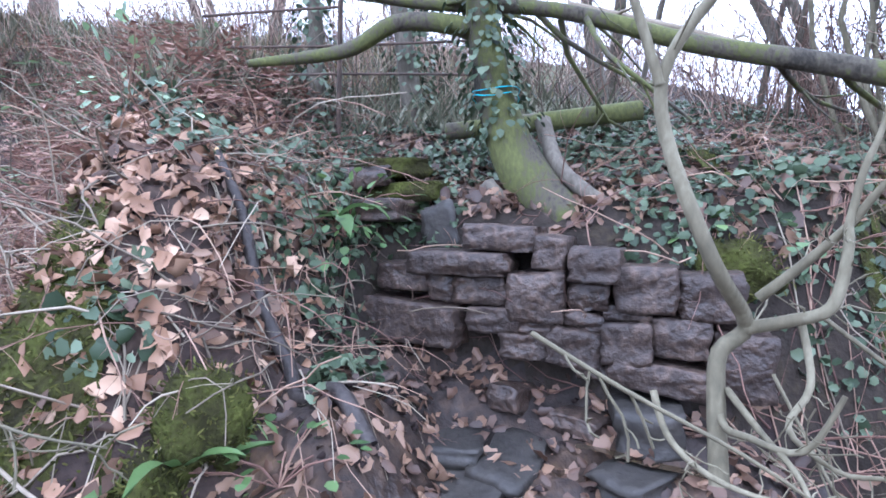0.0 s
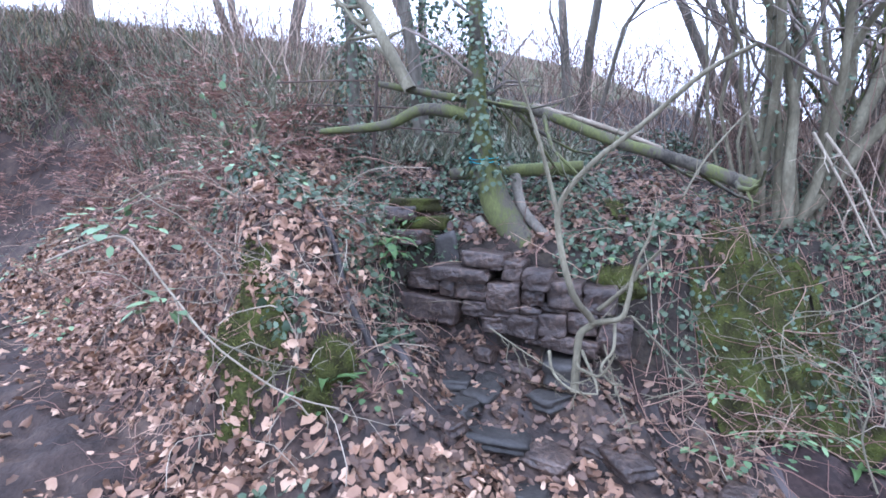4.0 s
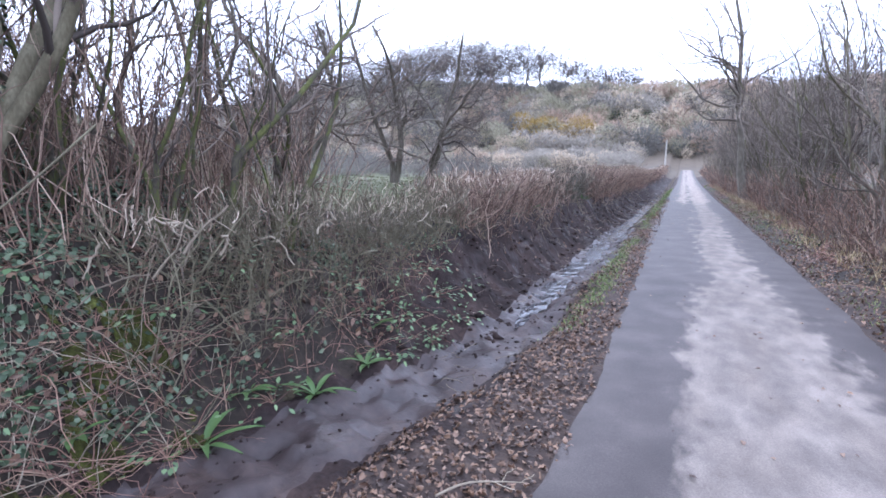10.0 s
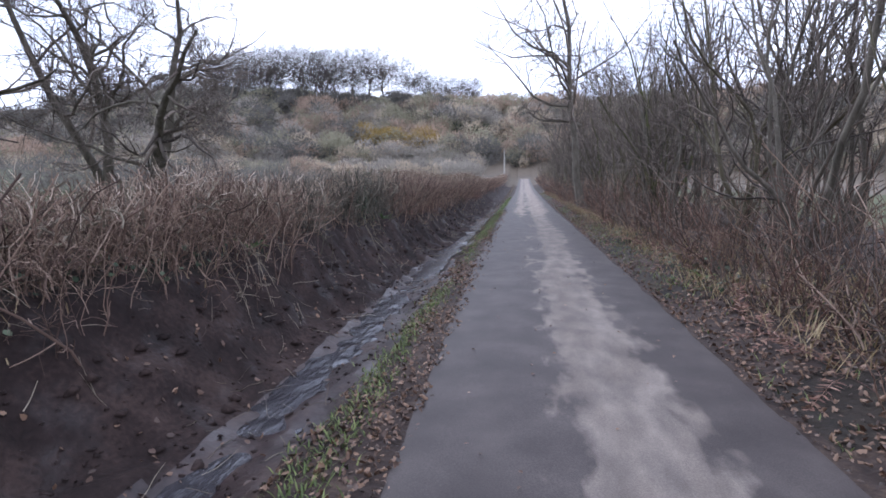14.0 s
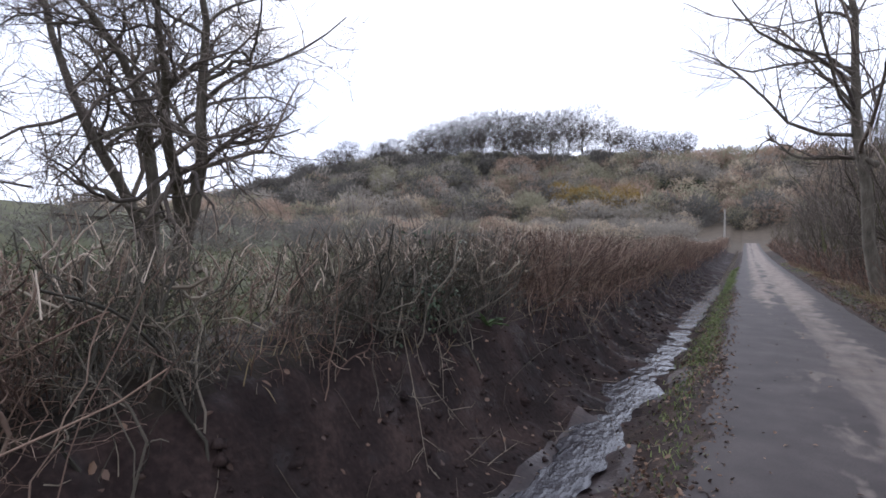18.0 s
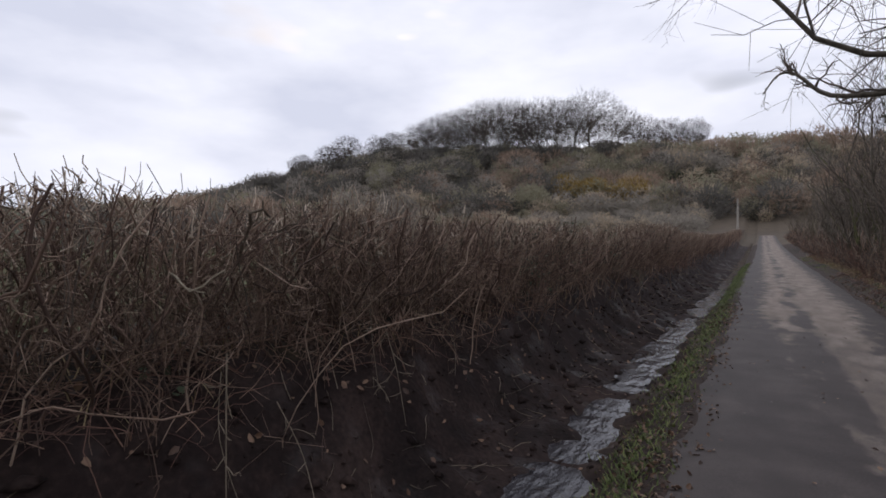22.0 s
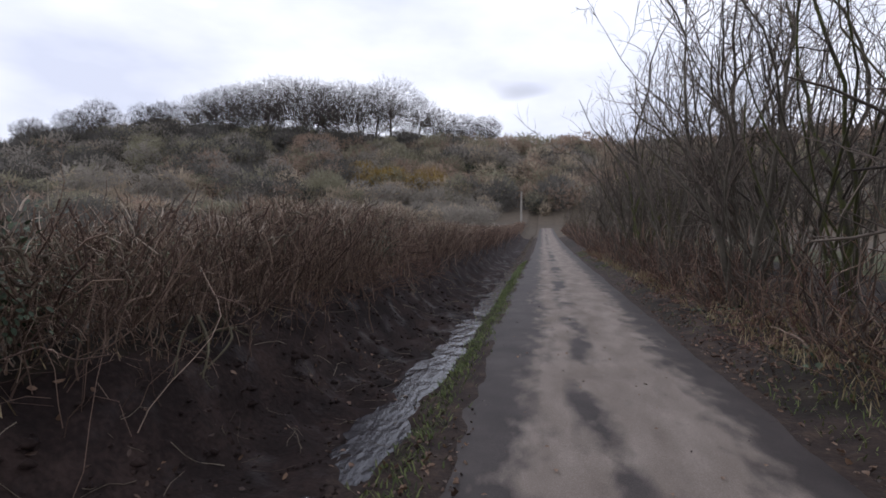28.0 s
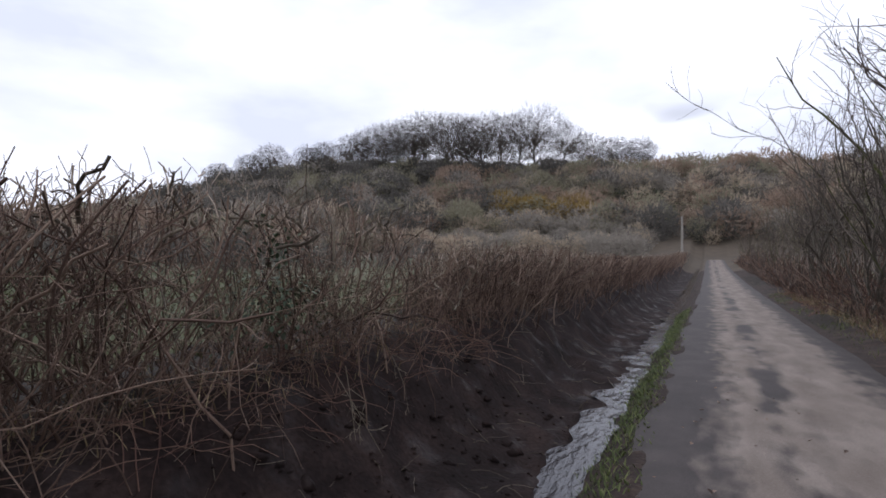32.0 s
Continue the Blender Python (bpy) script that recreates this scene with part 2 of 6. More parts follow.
M_BRACKEN = leaf_surface("dead_bracken", [(0.1, (0.08, 0.04, 0.03)), (0.5, (0.175, 0.092, 0.066)), (0.9, (0.31, 0.19, 0.14))], 0.85, 0.15)
M_GRASS = leaf_surface("verge_grass", [(0.1, (0.045, 0.058, 0.018)), (0.5, (0.1, 0.135, 0.036)), (0.9, (0.21, 0.235, 0.08))], 0.6, 0.25)
M_STRAW = leaf_surface("dry_grass", [(0.1, (0.14, 0.1, 0.05)), (0.5, (0.26, 0.195, 0.1)), (0.9, (0.42, 0.34, 0.2))], 0.8, 0.2)
M_IRON = surface("rusty_iron", [(0.3, (0.03, 0.024, 0.02)), (0.6, (0.09, 0.06, 0.045)), (0.8, (0.16, 0.1, 0.07))], 12.0, 80.0, 0.8, 0.3)
M_POLE = surface("weathered_pole_wood", [(0.3, (0.22, 0.2, 0.17)), (0.7, (0.4, 0.37, 0.33))], 3.0, 30.0, 0.9, 0.2)
M_HEART = surface("splintered_wood", [(0.3, (0.4, 0.24, 0.1)), (0.7, (0.62, 0.43, 0.2))], 12.0, 60.0, 0.8, 0.4)
M_STRING = surface("blue_twine", [(0.3, (0.02, 0.25, 0.3)), (0.7, (0.05, 0.4, 0.45))], 20.0, 90.0, 0.6, 0.2)
M_LITTER_WHITE = surface("white_plastic", [(0.3, (0.6, 0.6, 0.6)), (0.7, (0.85, 0.85, 0.85))], 20.0, 90.0, 0.4, 0.1)

# ---- building tools ----
class Soup:
    """Gathers many small faces for one mesh."""

    def __init__(self):
        self.v, self.f, self.m, self.n = [], [], [], 0

    def add(self, verts, faces, mat=0):
        verts, faces = np.asarray(verts, float).reshape(-1, 3), np.asarray(faces, int)
        self.v.append(verts)
        self.f.append(faces + self.n)
        self.m.append(np.full(len(faces), mat) if np.isscalar(mat) else np.asarray(mat))
        self.n += len(verts)
        return self

    def mesh(self, name, mats, smooth=True):
        me = bpy.data.meshes.new(name)
        v = np.concatenate(self.v)
        me.vertices.add(len(v))
        me.vertices.foreach_set("co", v.ravel())
        totals = np.concatenate([np.full(len(f), f.shape[1]) for f in self.f])
        loops = np.concatenate([f.ravel() for f in self.f])
        me.loops.add(len(loops))
        me.loops.foreach_set("vertex_index", loops.astype(np.int32))
        me.polygons.add(len(totals))
        me.polygons.foreach_set("loop_start", np.r_[0, np.cumsum(totals)[:-1]].astype(np.int32))
        me.polygons.foreach_set("material_index", np.concatenate(self.m).astype(np.int32))
        if smooth:
            me.polygons.foreach_set("use_smooth", np.ones(len(totals), bool))
        for m in mats if isinstance(mats, (list, tuple)) else [mats]:
            me.materials.append(m)
        me.update(calc_edges=True)
        return me


def thing(name, at, label, category, group="", kind=""):
    ob = new(name)
    ob.location = at
    ob.empty_display_size = 0.1
    return tagged(ob, label, category, group, kind)


def part(name, soup, material, parent, label="", smooth=True):
    """Links a soup, given in world metres, or a bmesh, as one mesh under a thing or part."""
    if isinstance(soup, Soup):
        me = soup.mesh(name, material, smooth)
    else:
        me = bpy.data.meshes.new(name)
        soup.to_mesh(me)
        soup.free()
        me.materials.append(material)
        if smooth:
            me.polygons.foreach_set("use_smooth", np.ones(len(me.polygons), bool))
    ob = new(name, me)
    if parent:
        ob.parent = parent
        top, off = parent, Vector()
        while top:
            off += top.location
            top = top.parent
        me.transform(Matrix.Translation(-off))
    if label:
        ob["label"] = label
    return ob


def unit(a):
    return a / np.maximum(np.linalg.norm(a, axis=-1, keepdims=True), 1e-9)


def tubes(soup, P, R, sides=4, mat=0):
    """n bent, tapering tubes at once: P (n, k, 3), R (n, k)."""
    P, R = np.asarray(P, float), np.asarray(R, float)
    n, k, _ = P.shape
    T = unit(np.gradient(P, axis=1))
    ref = np.where(np.abs(T[:, :1, 2:3]) < 0.8, [[[0, 0, 1.0]]], [[[1.0, 0, 0]]])
    U = unit(np.cross(T, np.broadcast_to(ref, T.shape)))
    V = np.cross(T, U)
    a = np.arange(sides) * 2 * np.pi / sides
    ring = P[:, :, None] + R[:, :, None, None] * (np.cos(a)[None, None, :, None] * U[:, :, None] + np.sin(a)[None, None, :, None] * V[:, :, None])
    idx = np.arange(n * k * sides).reshape(n, k, sides)
    q = np.stack([idx[:, :-1], np.roll(idx, -1, 2)[:, :-1], np.roll(idx, -1, 2)[:, 1:], idx[:, 1:]], -1)
    soup.add(ring, q.reshape(-1, 4), mat)
    return soup


def grow(rng, start, way, length, radius, k=5, wobble=0.25, up=0.0, tip=0.35):
    """Bent shoots from starts along ways: returns P (n, k, 3), R (n, k)."""
    start, way = np.asarray(start, float).reshape(-1, 3), unit(np.asarray(way, float).reshape(-1, 3))
    n = len(start)
    length, radius = np.broadcast_to(length, n), np.broadcast_to(radius, n)
    P, d = [start], way
    for _ in range(k - 1):
        d = unit(d + rng.normal(0, wobble, (n, 3)) + [0, 0, up])
        P.append(P[-1] + d * (length / (k - 1))[:, None])
    return np.stack(P, 1), radius[:, None] * np.linspace(1, tip, k)[None]


def shoots(rng, P, R, each, spread=0.8, reach=(0.3, 0.6), low=0.25, thin=0.55, k=4, wobble=0.25, up=0.05, tip=0.35):
    """Side shoots of tubes P, R: returns the next P, R."""
    n, kk, _ = P.shape
    i = np.repeat(np.arange(n), each)
    t = rng.uniform(low, 0.98, len(i)) * (kk - 1)
    a = np.minimum(t.astype(int), kk - 2)
    f = (t - a)[:, None]
    at = P[i, a] * (1 - f) + P[i, a + 1] * f
    d = unit(P[i, a + 1] - P[i, a])
    side = rng.normal(0, 1, (len(i), 3))
    side = unit(side - (side * d).sum(-1, keepdims=True) * d)
    ang = rng.normal(spread, 0.2, len(i))[:, None]
    way = d * np.cos(ang) + side * np.sin(ang)
    whole = np.linalg.norm(np.diff(P, axis=1), axis=-1).sum(1)[i]
    length = whole * rng.uniform(*reach, len(i)) * (1.15 - 0.6 * t / (kk - 1))
    rad = (R[i, a] * (1 - f[:, 0]) + R[i, a + 1] * f[:, 0]) * thin
    return grow(rng, at, way, length, rad, k, wobble, up, tip)


def line_tube(soup, points, radii, sides=8, mat=0, fine=4):
    """One tube through the given bends, rounded."""
    p, r = np.asarray(points, float), np.asarray(radii, float)
    t = np.linspace(0, len(p) - 1, (len(p) - 1) * fine + 1)
    i = np.clip(t.astype(int), 0, len(p) - 2)
    f = (t - i)[:, None]
    g = lambda j: p[np.clip(j, 0, len(p) - 1)]
    q = 0.5 * (2 * g(i) + (g(i + 1) - g(i - 1)) * f + (2 * g(i - 1) - 5 * g(i) + 4 * g(i + 1) - g(i + 2)) * f**2
               + (3 * g(i) - g(i - 1) - 3 * g(i + 1) + g(i + 2)) * f**3)
    tubes(soup, q[None], np.interp(t, range(len(r)), r)[None], sides, mat)
    return q


def hash2(i, j, seed):
    n = (i * 374761393 + j * 668265263 + seed * 974634777) & 0x7FFFFFFF
    n = ((n ^ (n >> 13)) * 1274126177) & 0x7FFFFFFF
    return ((n ^ (n >> 16)) & 0xFFFF) / 65535.0


def vnoise(x, y, seed=0):
    """Smooth noise from 0 to 1, cell 1 m."""
    i, j = np.floor(x).astype(np.int64), np.floor(y).astype(np.int64)
    f, g = x - i, y - j
    f, g = f * f * (3 - 2 * f), g * g * (3 - 2 * g)
    return ((hash2(i, j, seed) * (1 - f) + hash2(i + 1, j, seed) * f) * (1 - g)
            + (hash2(i, j + 1, seed) * (1 - f) + hash2(i + 1, j + 1, seed) * f) * g)


def rough(x, y, scale, octaves=3, seed=0):
    out, amp = 0.0, 1.0
    for o in range(octaves):
        out = out + amp * (vnoise(x * scale * 2**o + 31 * o, y * scale * 2**o - 17 * o, seed + o) - 0.5)
        amp *= 0.5
    return out


def smooth01(t):
    t = np.clip(t, 0, 1)
    return t * t * (3 - 2 * t)


# ---- the lie of the land ----
# foot of the bank: x, y, height of its foot, rise, width of the slope, trough in front of it
TOE = np.array([
    (-9.2, -60, 0.05, 4.4, 3.6, 0.0), (-9.1, -14, 0.05, 4.4, 3.6, 0.0), (-8.5, -8.0, 0.03, 4.5, 3.5, 0.0), (-7.8, -5.75, 0.02, 4.2, 3.6, 0.0), (-5.35, -4.05, 0.02, 3.2, 4.2, 0.0), (-4.0, -3.05, 0.02, 2.6, 3.4, 0.0), (-2.75, -1.98, 0.02, 2.0, 2.6, 0.0),
    (-2.76, -1.33, 0.08, 1.5, 1.3, -0.05), (-3.4, -0.96, 0.42, 1.0, 0.8, -0.1), (-4.12, -0.63, 0.42, 0.68, 0.25, -0.12),
    (-3.46, 0.42, 0.36, 0.72, 0.25, -0.16), (-3.15, 0.95, 0.0, 1.25, 0.5, -0.2), (-2.95, 2.2, -0.12, 1.2, 0.85, -0.22),
    (-2.6, 4.5, -0.2, 1.0, 1.0, -0.24), (-2.25, 7.0, -0.16, 0.86, 1.05, -0.27), (-2.2, 11, -0.16, 1.02, 1.1, -0.27), (-2.2, 17, -0.16, 1.08, 1.1, -0.27), (-2.2, 25, -0.16, 0.93, 1.1, -0.27), (-2.2, 32, -0.16, 0.85, 1.05, -0.27), (-2.2, 60, -0.16, 0.82, 1.05, -0.27), (-2.2, 160, -0.16, 0.82, 1.05, -0.27)])


def bank(x, y):
    """Signed distance from the bank's foot (behind it positive), and foot, rise, width, trough there."""
    best, sign, par = np.full(x.shape, 1e9), np.ones(x.shape), np.zeros((*x.shape, 4))
    total, off = np.zeros(x.shape), np.zeros(x.shape)
    for a, b in zip(TOE[:-1], TOE[1:]):
        d = b[:2] - a[:2]
        t = np.clip(((x - a[0]) * d[0] + (y - a[1]) * d[1]) / (d @ d), 0, 1)
        dx, dy = x - a[0] - t * d[0], y - a[1] - t * d[1]
        dist = np.hypot(dx, dy)
        across = np.abs(d[0] * dy - d[1] * dx) / np.sqrt(d @ d)
        near = (dist < best - 1e-9) | ((dist < best + 1e-9) & (across > off))
        off = np.where(near, across, off)
        best = np.where(near, dist, best)
        sign = np.where(near, np.where(d[0] * dy - d[1] * dx >= 0, 1, -1), sign)
        w = 1 / (dist + 0.12) ** 3
        par = par + w[..., None] * (a[2:] + t[..., None] * (b[2:] - a[2:]))
        total = total + w
    return best * sign, par / total[..., None]


def rise(y):
    """The lane climbs a little in the distance."""
    return 1.35 * np.clip((y - 50) / 62, 0, 1.3) ** 2


def channel(y):
    return np.interp(y, [5, 9, 14, 22, 28, 36, 50], [-1.8, -1.86, -1.82, -1.68, -1.6, -1.4, -1.35])


def land(x, y, fine=True):
    x, y = np.asarray(x, float), np.asarray(y, float)
    d, par = bank(x, y)
    foot, up, width, trough = np.moveaxis(par, -1, 0)
    behind = foot + up * smooth01(d / width) ** 0.9 + 0.33 * np.clip(d - width, 0, 9) * smooth01((11 - y) / 8)
    behind = behind + 0.012 * np.clip(d - 2, 0, 90) * smooth01((y - 2) / 8) + 2.2 * smooth01((-x - 14) / 34) * smooth01((62 - y) / 40)
    out = -d
    fall = 0.34 + 0.8 * smooth01((y + 1.3) / 0.5) * smooth01((0.75 - y) / 0.4)   # the spring's bed falls gently
    front = np.where(out < fall, foot + (trough - foot) * smooth01(out / fall) ** 0.8, trough * (1 - smooth01((out - fall - 0.5) / 0.42)))
    # a shallow channel for the water, nearer the lane further on
    mid = channel(y)
    f, g = np.clip((x + 2.2) / (mid + 2.2), 0, 1), np.clip((x - mid) / (-0.88 - mid), 0, 1)
    run = np.where(x < mid, trough + (foot - trough) * (1 - f) ** 2, trough * (1 - smooth01(g)))
    k = smooth01((y - 5.0) / 2.5)
    front = front * (1 - k) + run * k
    z = np.where(d > 0, behind, front)
    right = smooth01((x - 1.7) / 0.6) * 0.1 + 0.25 * smooth01((x - 2.6) / 2) - 1.4 * smooth01((x - 8) / 25)
    z = z + np.where(x > 1.6, right, 0) + rise(y)
    r = np.hypot(x, y - 25)
    th = np.degrees(np.arctan2(-x, y - 25))
    hill = 26 * smooth01((r - 92) / 105) * (0.12 + 0.88 * smooth01((68 - th) / 34)) * (0.55 + 0.45 * smooth01((th + 60) / 40)) * smooth01((150 - np.abs(th)) / 60)
    z = z + hill + 5 * smooth01((r - 190) / 500)
    if fine:
        off = (d > -1.0) | (x > 2.0)
        amp = np.where(off, 1.0, 0.25) * np.where((x > -0.75) & (x < 1.8) & (y > 2), 0, 1) * smooth01((70 - y) / 20)
        soft = np.where((d > -1.2) & (d < 1.2), 1.0, 0.5)
        amp = amp * np.where(y > 5, 0.5 + 0.5 * smooth01((np.abs(x - channel(y)) - 0.1) / 0.22), 1.0)
        z = z + amp * (0.10 * rough(x, y, 1.1, 2, 5) + soft * (0.12 * rough(x, y, 3.6, 2, 9) + 0.085 * np.where(y > 9, 0.55 * rough(x, y, 5.5, 2, 12), rough(x, y, 11.0, 2, 12))))
    return z


def spread(*steps):
    """Grid lines: (from, to, step) runs, joined."""
    return np.unique(np.concatenate([np.linspace(a, b, max(2, int(round((b - a) / s)) + 1)) for a, b, s in steps]).round(4))


gx = spread((-1800, -300, 150), (-300, -60, 12), (-60, -12, 2.4), (-12, -6, 0.3), (-6, -0.5, 0.055), (-0.5, 2, 0.25), (2, 5, 0.12), (5, 12, 0.5), (12, 60, 3), (60, 300, 12), (300, 1800, 150))
gy = spread((-1500, -200, 130), (-200, -20, 10), (-20, -5, 0.8), (-5, 9, 0.065), (9, 24, 0.1), (24, 48, 0.16), (48, 80, 0.8), (80, 260, 4), (260, 2000, 120))
GX, GY = np.meshgrid(gx, gy, indexing="ij")
GZ = land(GX, GY)
ix = np.arange(GX.size).reshape(GX.shape)
quads = np.stack([ix[:-1, :-1], ix[1:, :-1], ix[1:, 1:], ix[:-1, 1:]], -1).reshape(-1, 4)
cx, cy = (GX[:-1, :-1] + GX[1:, 1:]).ravel() / 2, (GY[:-1, :-1] + GY[1:, 1:]).ravel() / 2
cd, _ = bank(cx, cy)
ragged = cd + 0.35 * rough(cx, cy, 1.6, 3, 21)
zone = np.full(len(cx), 1)                                   # litter
zone = np.where((ragged > 0.9) & (cy > 5), 2, zone)          # hedge bottom
zone = np.where((ragged > -0.02) & (cy > -1.0) & (cy < 5.5), 2, zone)
zone = np.where(((cd > 2.2) & (cy > 4)) | ((cd > 5.5) & (cy > -9)), 3, zone)              # field
zone = np.where((ragged <= 0.95) & (ragged > -0.62) & (cy > 5.0), 0, zone)
zone = np.where((cd <= 0.05) & (ragged > -1.35) & (cy > 0.6) & (cy <= 5.0), 0, zone)
zone = np.where((cd <= -0.1) & (ragged > -0.95) & (cy > 1.4 + 1.6 * rough(cx, cy, 0.9, 3, 6)) & (cy < 17 + 5 * rough(cx, cy, 0.8, 2, 4)), 4, zone)
zone = np.where((cd <= 0.03) & (ragged > -0.85) & (cy > -1.2) & (cy <= 1.3), 6, zone)
zone = np.where((cx > 1.7) & (cx < 7.5) & (cy > -30), np.where(rough(cx, cy, 0.8, 2, 3) > 0.1, 2, 1), zone)
zone = np.where(cx >= 7.5, 3, zone)
zone = np.where((np.hypot(cx, cy - 25) > 62) & (cy > 30), 5, zone)
ground = new("ground", Soup().add(np.stack([GX, GY, GZ], -1), quads, zone).mesh("ground", [M_MUD, M_LITTER, M_EARTH, M_FIELD, M_STREAM, M_HILL, M_BED]))
tagged(ground, "earth banks, muddy ditch, leaf-strewn verges and winter fields", "ground", kind="structure")

# ---- the lane ----
def lane_surface():
    m = surface("worn_lane_tarmac", [(0.3, (0.027, 0.021, 0.0195)), (0.5, (0.046, 0.0365, 0.034)), (0.7, (0.078, 0.064, 0.058))], 2.2, 110.0, 0.8, 0.4, bump_size=0.006, fine_amount=0.4)
    nt = m.node_tree
    b = nt.nodes["Principled BSDF"]
    tc, sep = nt.nodes.new("ShaderNodeTexCoord"), nt.nodes.new("ShaderNodeSeparateXYZ")
    nt.links.new(tc.outputs["Object"], sep.inputs["Vector"])

    def math_node(op, a, c):
        n = nt.nodes.new("ShaderNodeMath")
        n.operation = op
        for s, v in zip(n.inputs, (a, c)):
            if isinstance(v, (int, float)):
                s.default_value = v
            else:
                nt.links.new(v, s)
        return n.outputs[0]

    def noise_node(scale, stretch, detail=4.0):
        mp, n = nt.nodes.new("ShaderNodeMapping"), nt.nodes.new("ShaderNodeTexNoise")
        mp.inputs["Scale"].default_value = stretch
        n.inputs["Scale"].default_value, n.inputs["Detail"].default_value = scale, detail
        nt.links.new(tc.outputs["Object"], mp.inputs["Vector"])
        nt.links.new(mp.outputs["Vector"], n.inputs["Vector"])
        return n.outputs["Fac"]

    def along(stops):
        """A value that changes along the lane, from (y, value) stops."""
        out = None
        for (ya, va), (yb, vb) in zip(stops[:-1], stops[1:]):
            n = nt.nodes.new("ShaderNodeMapRange")
            n.inputs["From Min"].default_value, n.inputs["From Max"].default_value = ya, yb
            n.inputs["To Min"].default_value, n.inputs["To Max"].default_value = (va if out is None else 0.0), (vb if out is None else vb - va)
            nt.links.new(sep.outputs["Y"], n.inputs["Value"])
            out = n.outputs["Result"] if out is None else math_node("ADD", out, n.outputs["Result"])
        return out

    # dried silt lies from the middle to the far side, wider further on
    wander = math_node("MULTIPLY", math_node("SUBTRACT", noise_node(0.8, (1, 0.3, 1), 3.0), 0.5), 0.5)
    blot = math_node("MULTIPLY", math_node("SUBTRACT", noise_node(5.5, (1, 0.5, 1), 15.0), 0.5), 2.3)
    x_ = math_node("ADD", sep.outputs["X"], wander)
    from_left = math_node("SUBTRACT", x_, along([(6, -0.02), (11, 0.28), (19, 0.0), (26, -0.05), (31, -0.36), (40, -0.28)]))
    from_right = math_node("SUBTRACT", along([(5, 1.2), (14, 0.98), (22, 1.25), (27, 1.08), (40, 1.22)]), x_)
    total = math_node("ADD", math_node("ADD", math_node("MULTIPLY", math_node("MINIMUM", from_left, from_right), 2.4), blot), along([(9, 0.0), (15, -0.1), (23, -0.4), (27, -0.35), (30, 0.2)]))
    total = math_node("MINIMUM", total, math_node("ADD", along([(9, 0.26), (15, 0.22), (23, 0.2), (27, 0.3), (30, 0.65)]), math_node("MULTIPLY", blot, 0.4)))
    # a broken damp strip between the wheel tracks
    strip = math_node("SUBTRACT", 1.0, math_node("DIVIDE", math_node("ABSOLUTE", math_node("SUBTRACT", x_, 0.24), 0.0), 0.24))
    wetter = math_node("MAXIMUM", math_node("SUBTRACT", noise_node(1.5, (1, 0.55, 1), 6.0), along([(6, 0.6), (16, 0.52), (24, 0.4), (34, 0.4), (60, 0.46)])), 0.0)
    damp = math_node("MULTIPLY", math_node("MAXIMUM", strip, 0.0), math_node("MULTIPLY", wetter, 9.0))
    total = math_node("SUBTRACT", total, damp)
    rr = nt.nodes.new("ShaderNodeMapRange")
    rr.inputs["From Min"].default_value, rr.inputs["From Max"].default_value = -0.12, 0.6
    nt.links.new(total, rr.inputs["Value"])
    silt = ramp(nt, [(0.3, (0.13, 0.103, 0.085)), (0.5, (0.205, 0.17, 0.144)), (0.7, (0.3, 0.255, 0.22))])
    nt.links.new(math_node("ADD", math_node("MULTIPLY", noise_node(3.0, (1, 0.4, 1), 10.0), 0.6), math_node("MULTIPLY", noise_node(110.0, (1, 1, 1), 3.0), 0.4)), silt.inputs["Fac"])
    mix = nt.nodes.new("ShaderNodeMix")
    mix.data_type = "RGBA"
    src = b.inputs["Base Color"].links[0].from_socket
    nt.links.new(rr.outputs["Result"], mix.inputs["Factor"])
    nt.links.new(src, mix.inputs["A"])
    nt.links.new(silt.outputs["Color"], mix.inputs["B"])
    nt.links.new(mix.outputs["Result"], b.inputs["Base Color"])
    gl = nt.nodes.new("ShaderNodeMapRange")
    gl.inputs["To Min"].default_value, gl.inputs["To Max"].default_value = 0.68, 0.9
    nt.links.new(rr.outputs["Result"], gl.inputs["Value"])
    nt.links.new(gl.outputs["Result"], b.inputs["Roughness"])
    return m


M_LANE = lane_surface()
ROAD_L = np.array([(-8.6, -60), (-8.4, -14), (-7.2, -7.0), (-3.5, -3.2), (-2.1, -1.75), (-1.2, 0.4), (-0.85, 2.4), (-0.72, 5), (-0.78, 10), (-1.0, 16.5), (-0.9, 25), (-0.9, 31), (-0.95, 37), (-0.85, 60), (-0.85, 100), (-0.8, 108), (-0.7, 117)])
ROAD_R = np.array([(-5.2, -60), (-5.0, -15), (-3.8, -9.4), (-1.2, -5.4), (0.6, -2.6), (1.6, 0.6), (1.75, 2.4), (1.75, 5), (1.75, 10), (1.75, 16.5), (1.75, 25), (1.65, 31), (1.7, 37), (1.75, 60), (1.7, 100), (1.7, 108), (1.7, 117)])
ts = np.concatenate([np.linspace(0, 7, 60), np.linspace(7, 12, 200)[1:], np.linspace(12, 16, 90)[1:]])
left = np.stack([np.interp(ts, range(len(ROAD_L)), ROAD_L[:, k]) for k in (0, 1)], -1)
right_ = np.stack([np.interp(ts, range(len(ROAD_R)), ROAD_R[:, k]) for k in (0, 1)], -1)
edge = 0.10 * rough(left[:, 0], left[:, 1], 2.2, 3, 33)
s = np.linspace(0, 1, 13)
xy = left[:, None] * (1 - s)[None, :, None] + right_[:, None] * s[None, :, None]
xy[:, 0, 0] += edge
xy[:, -1, 0] += 0.12 * rough(right_[:, 0], right_[:, 1], 1.8, 3, 35)
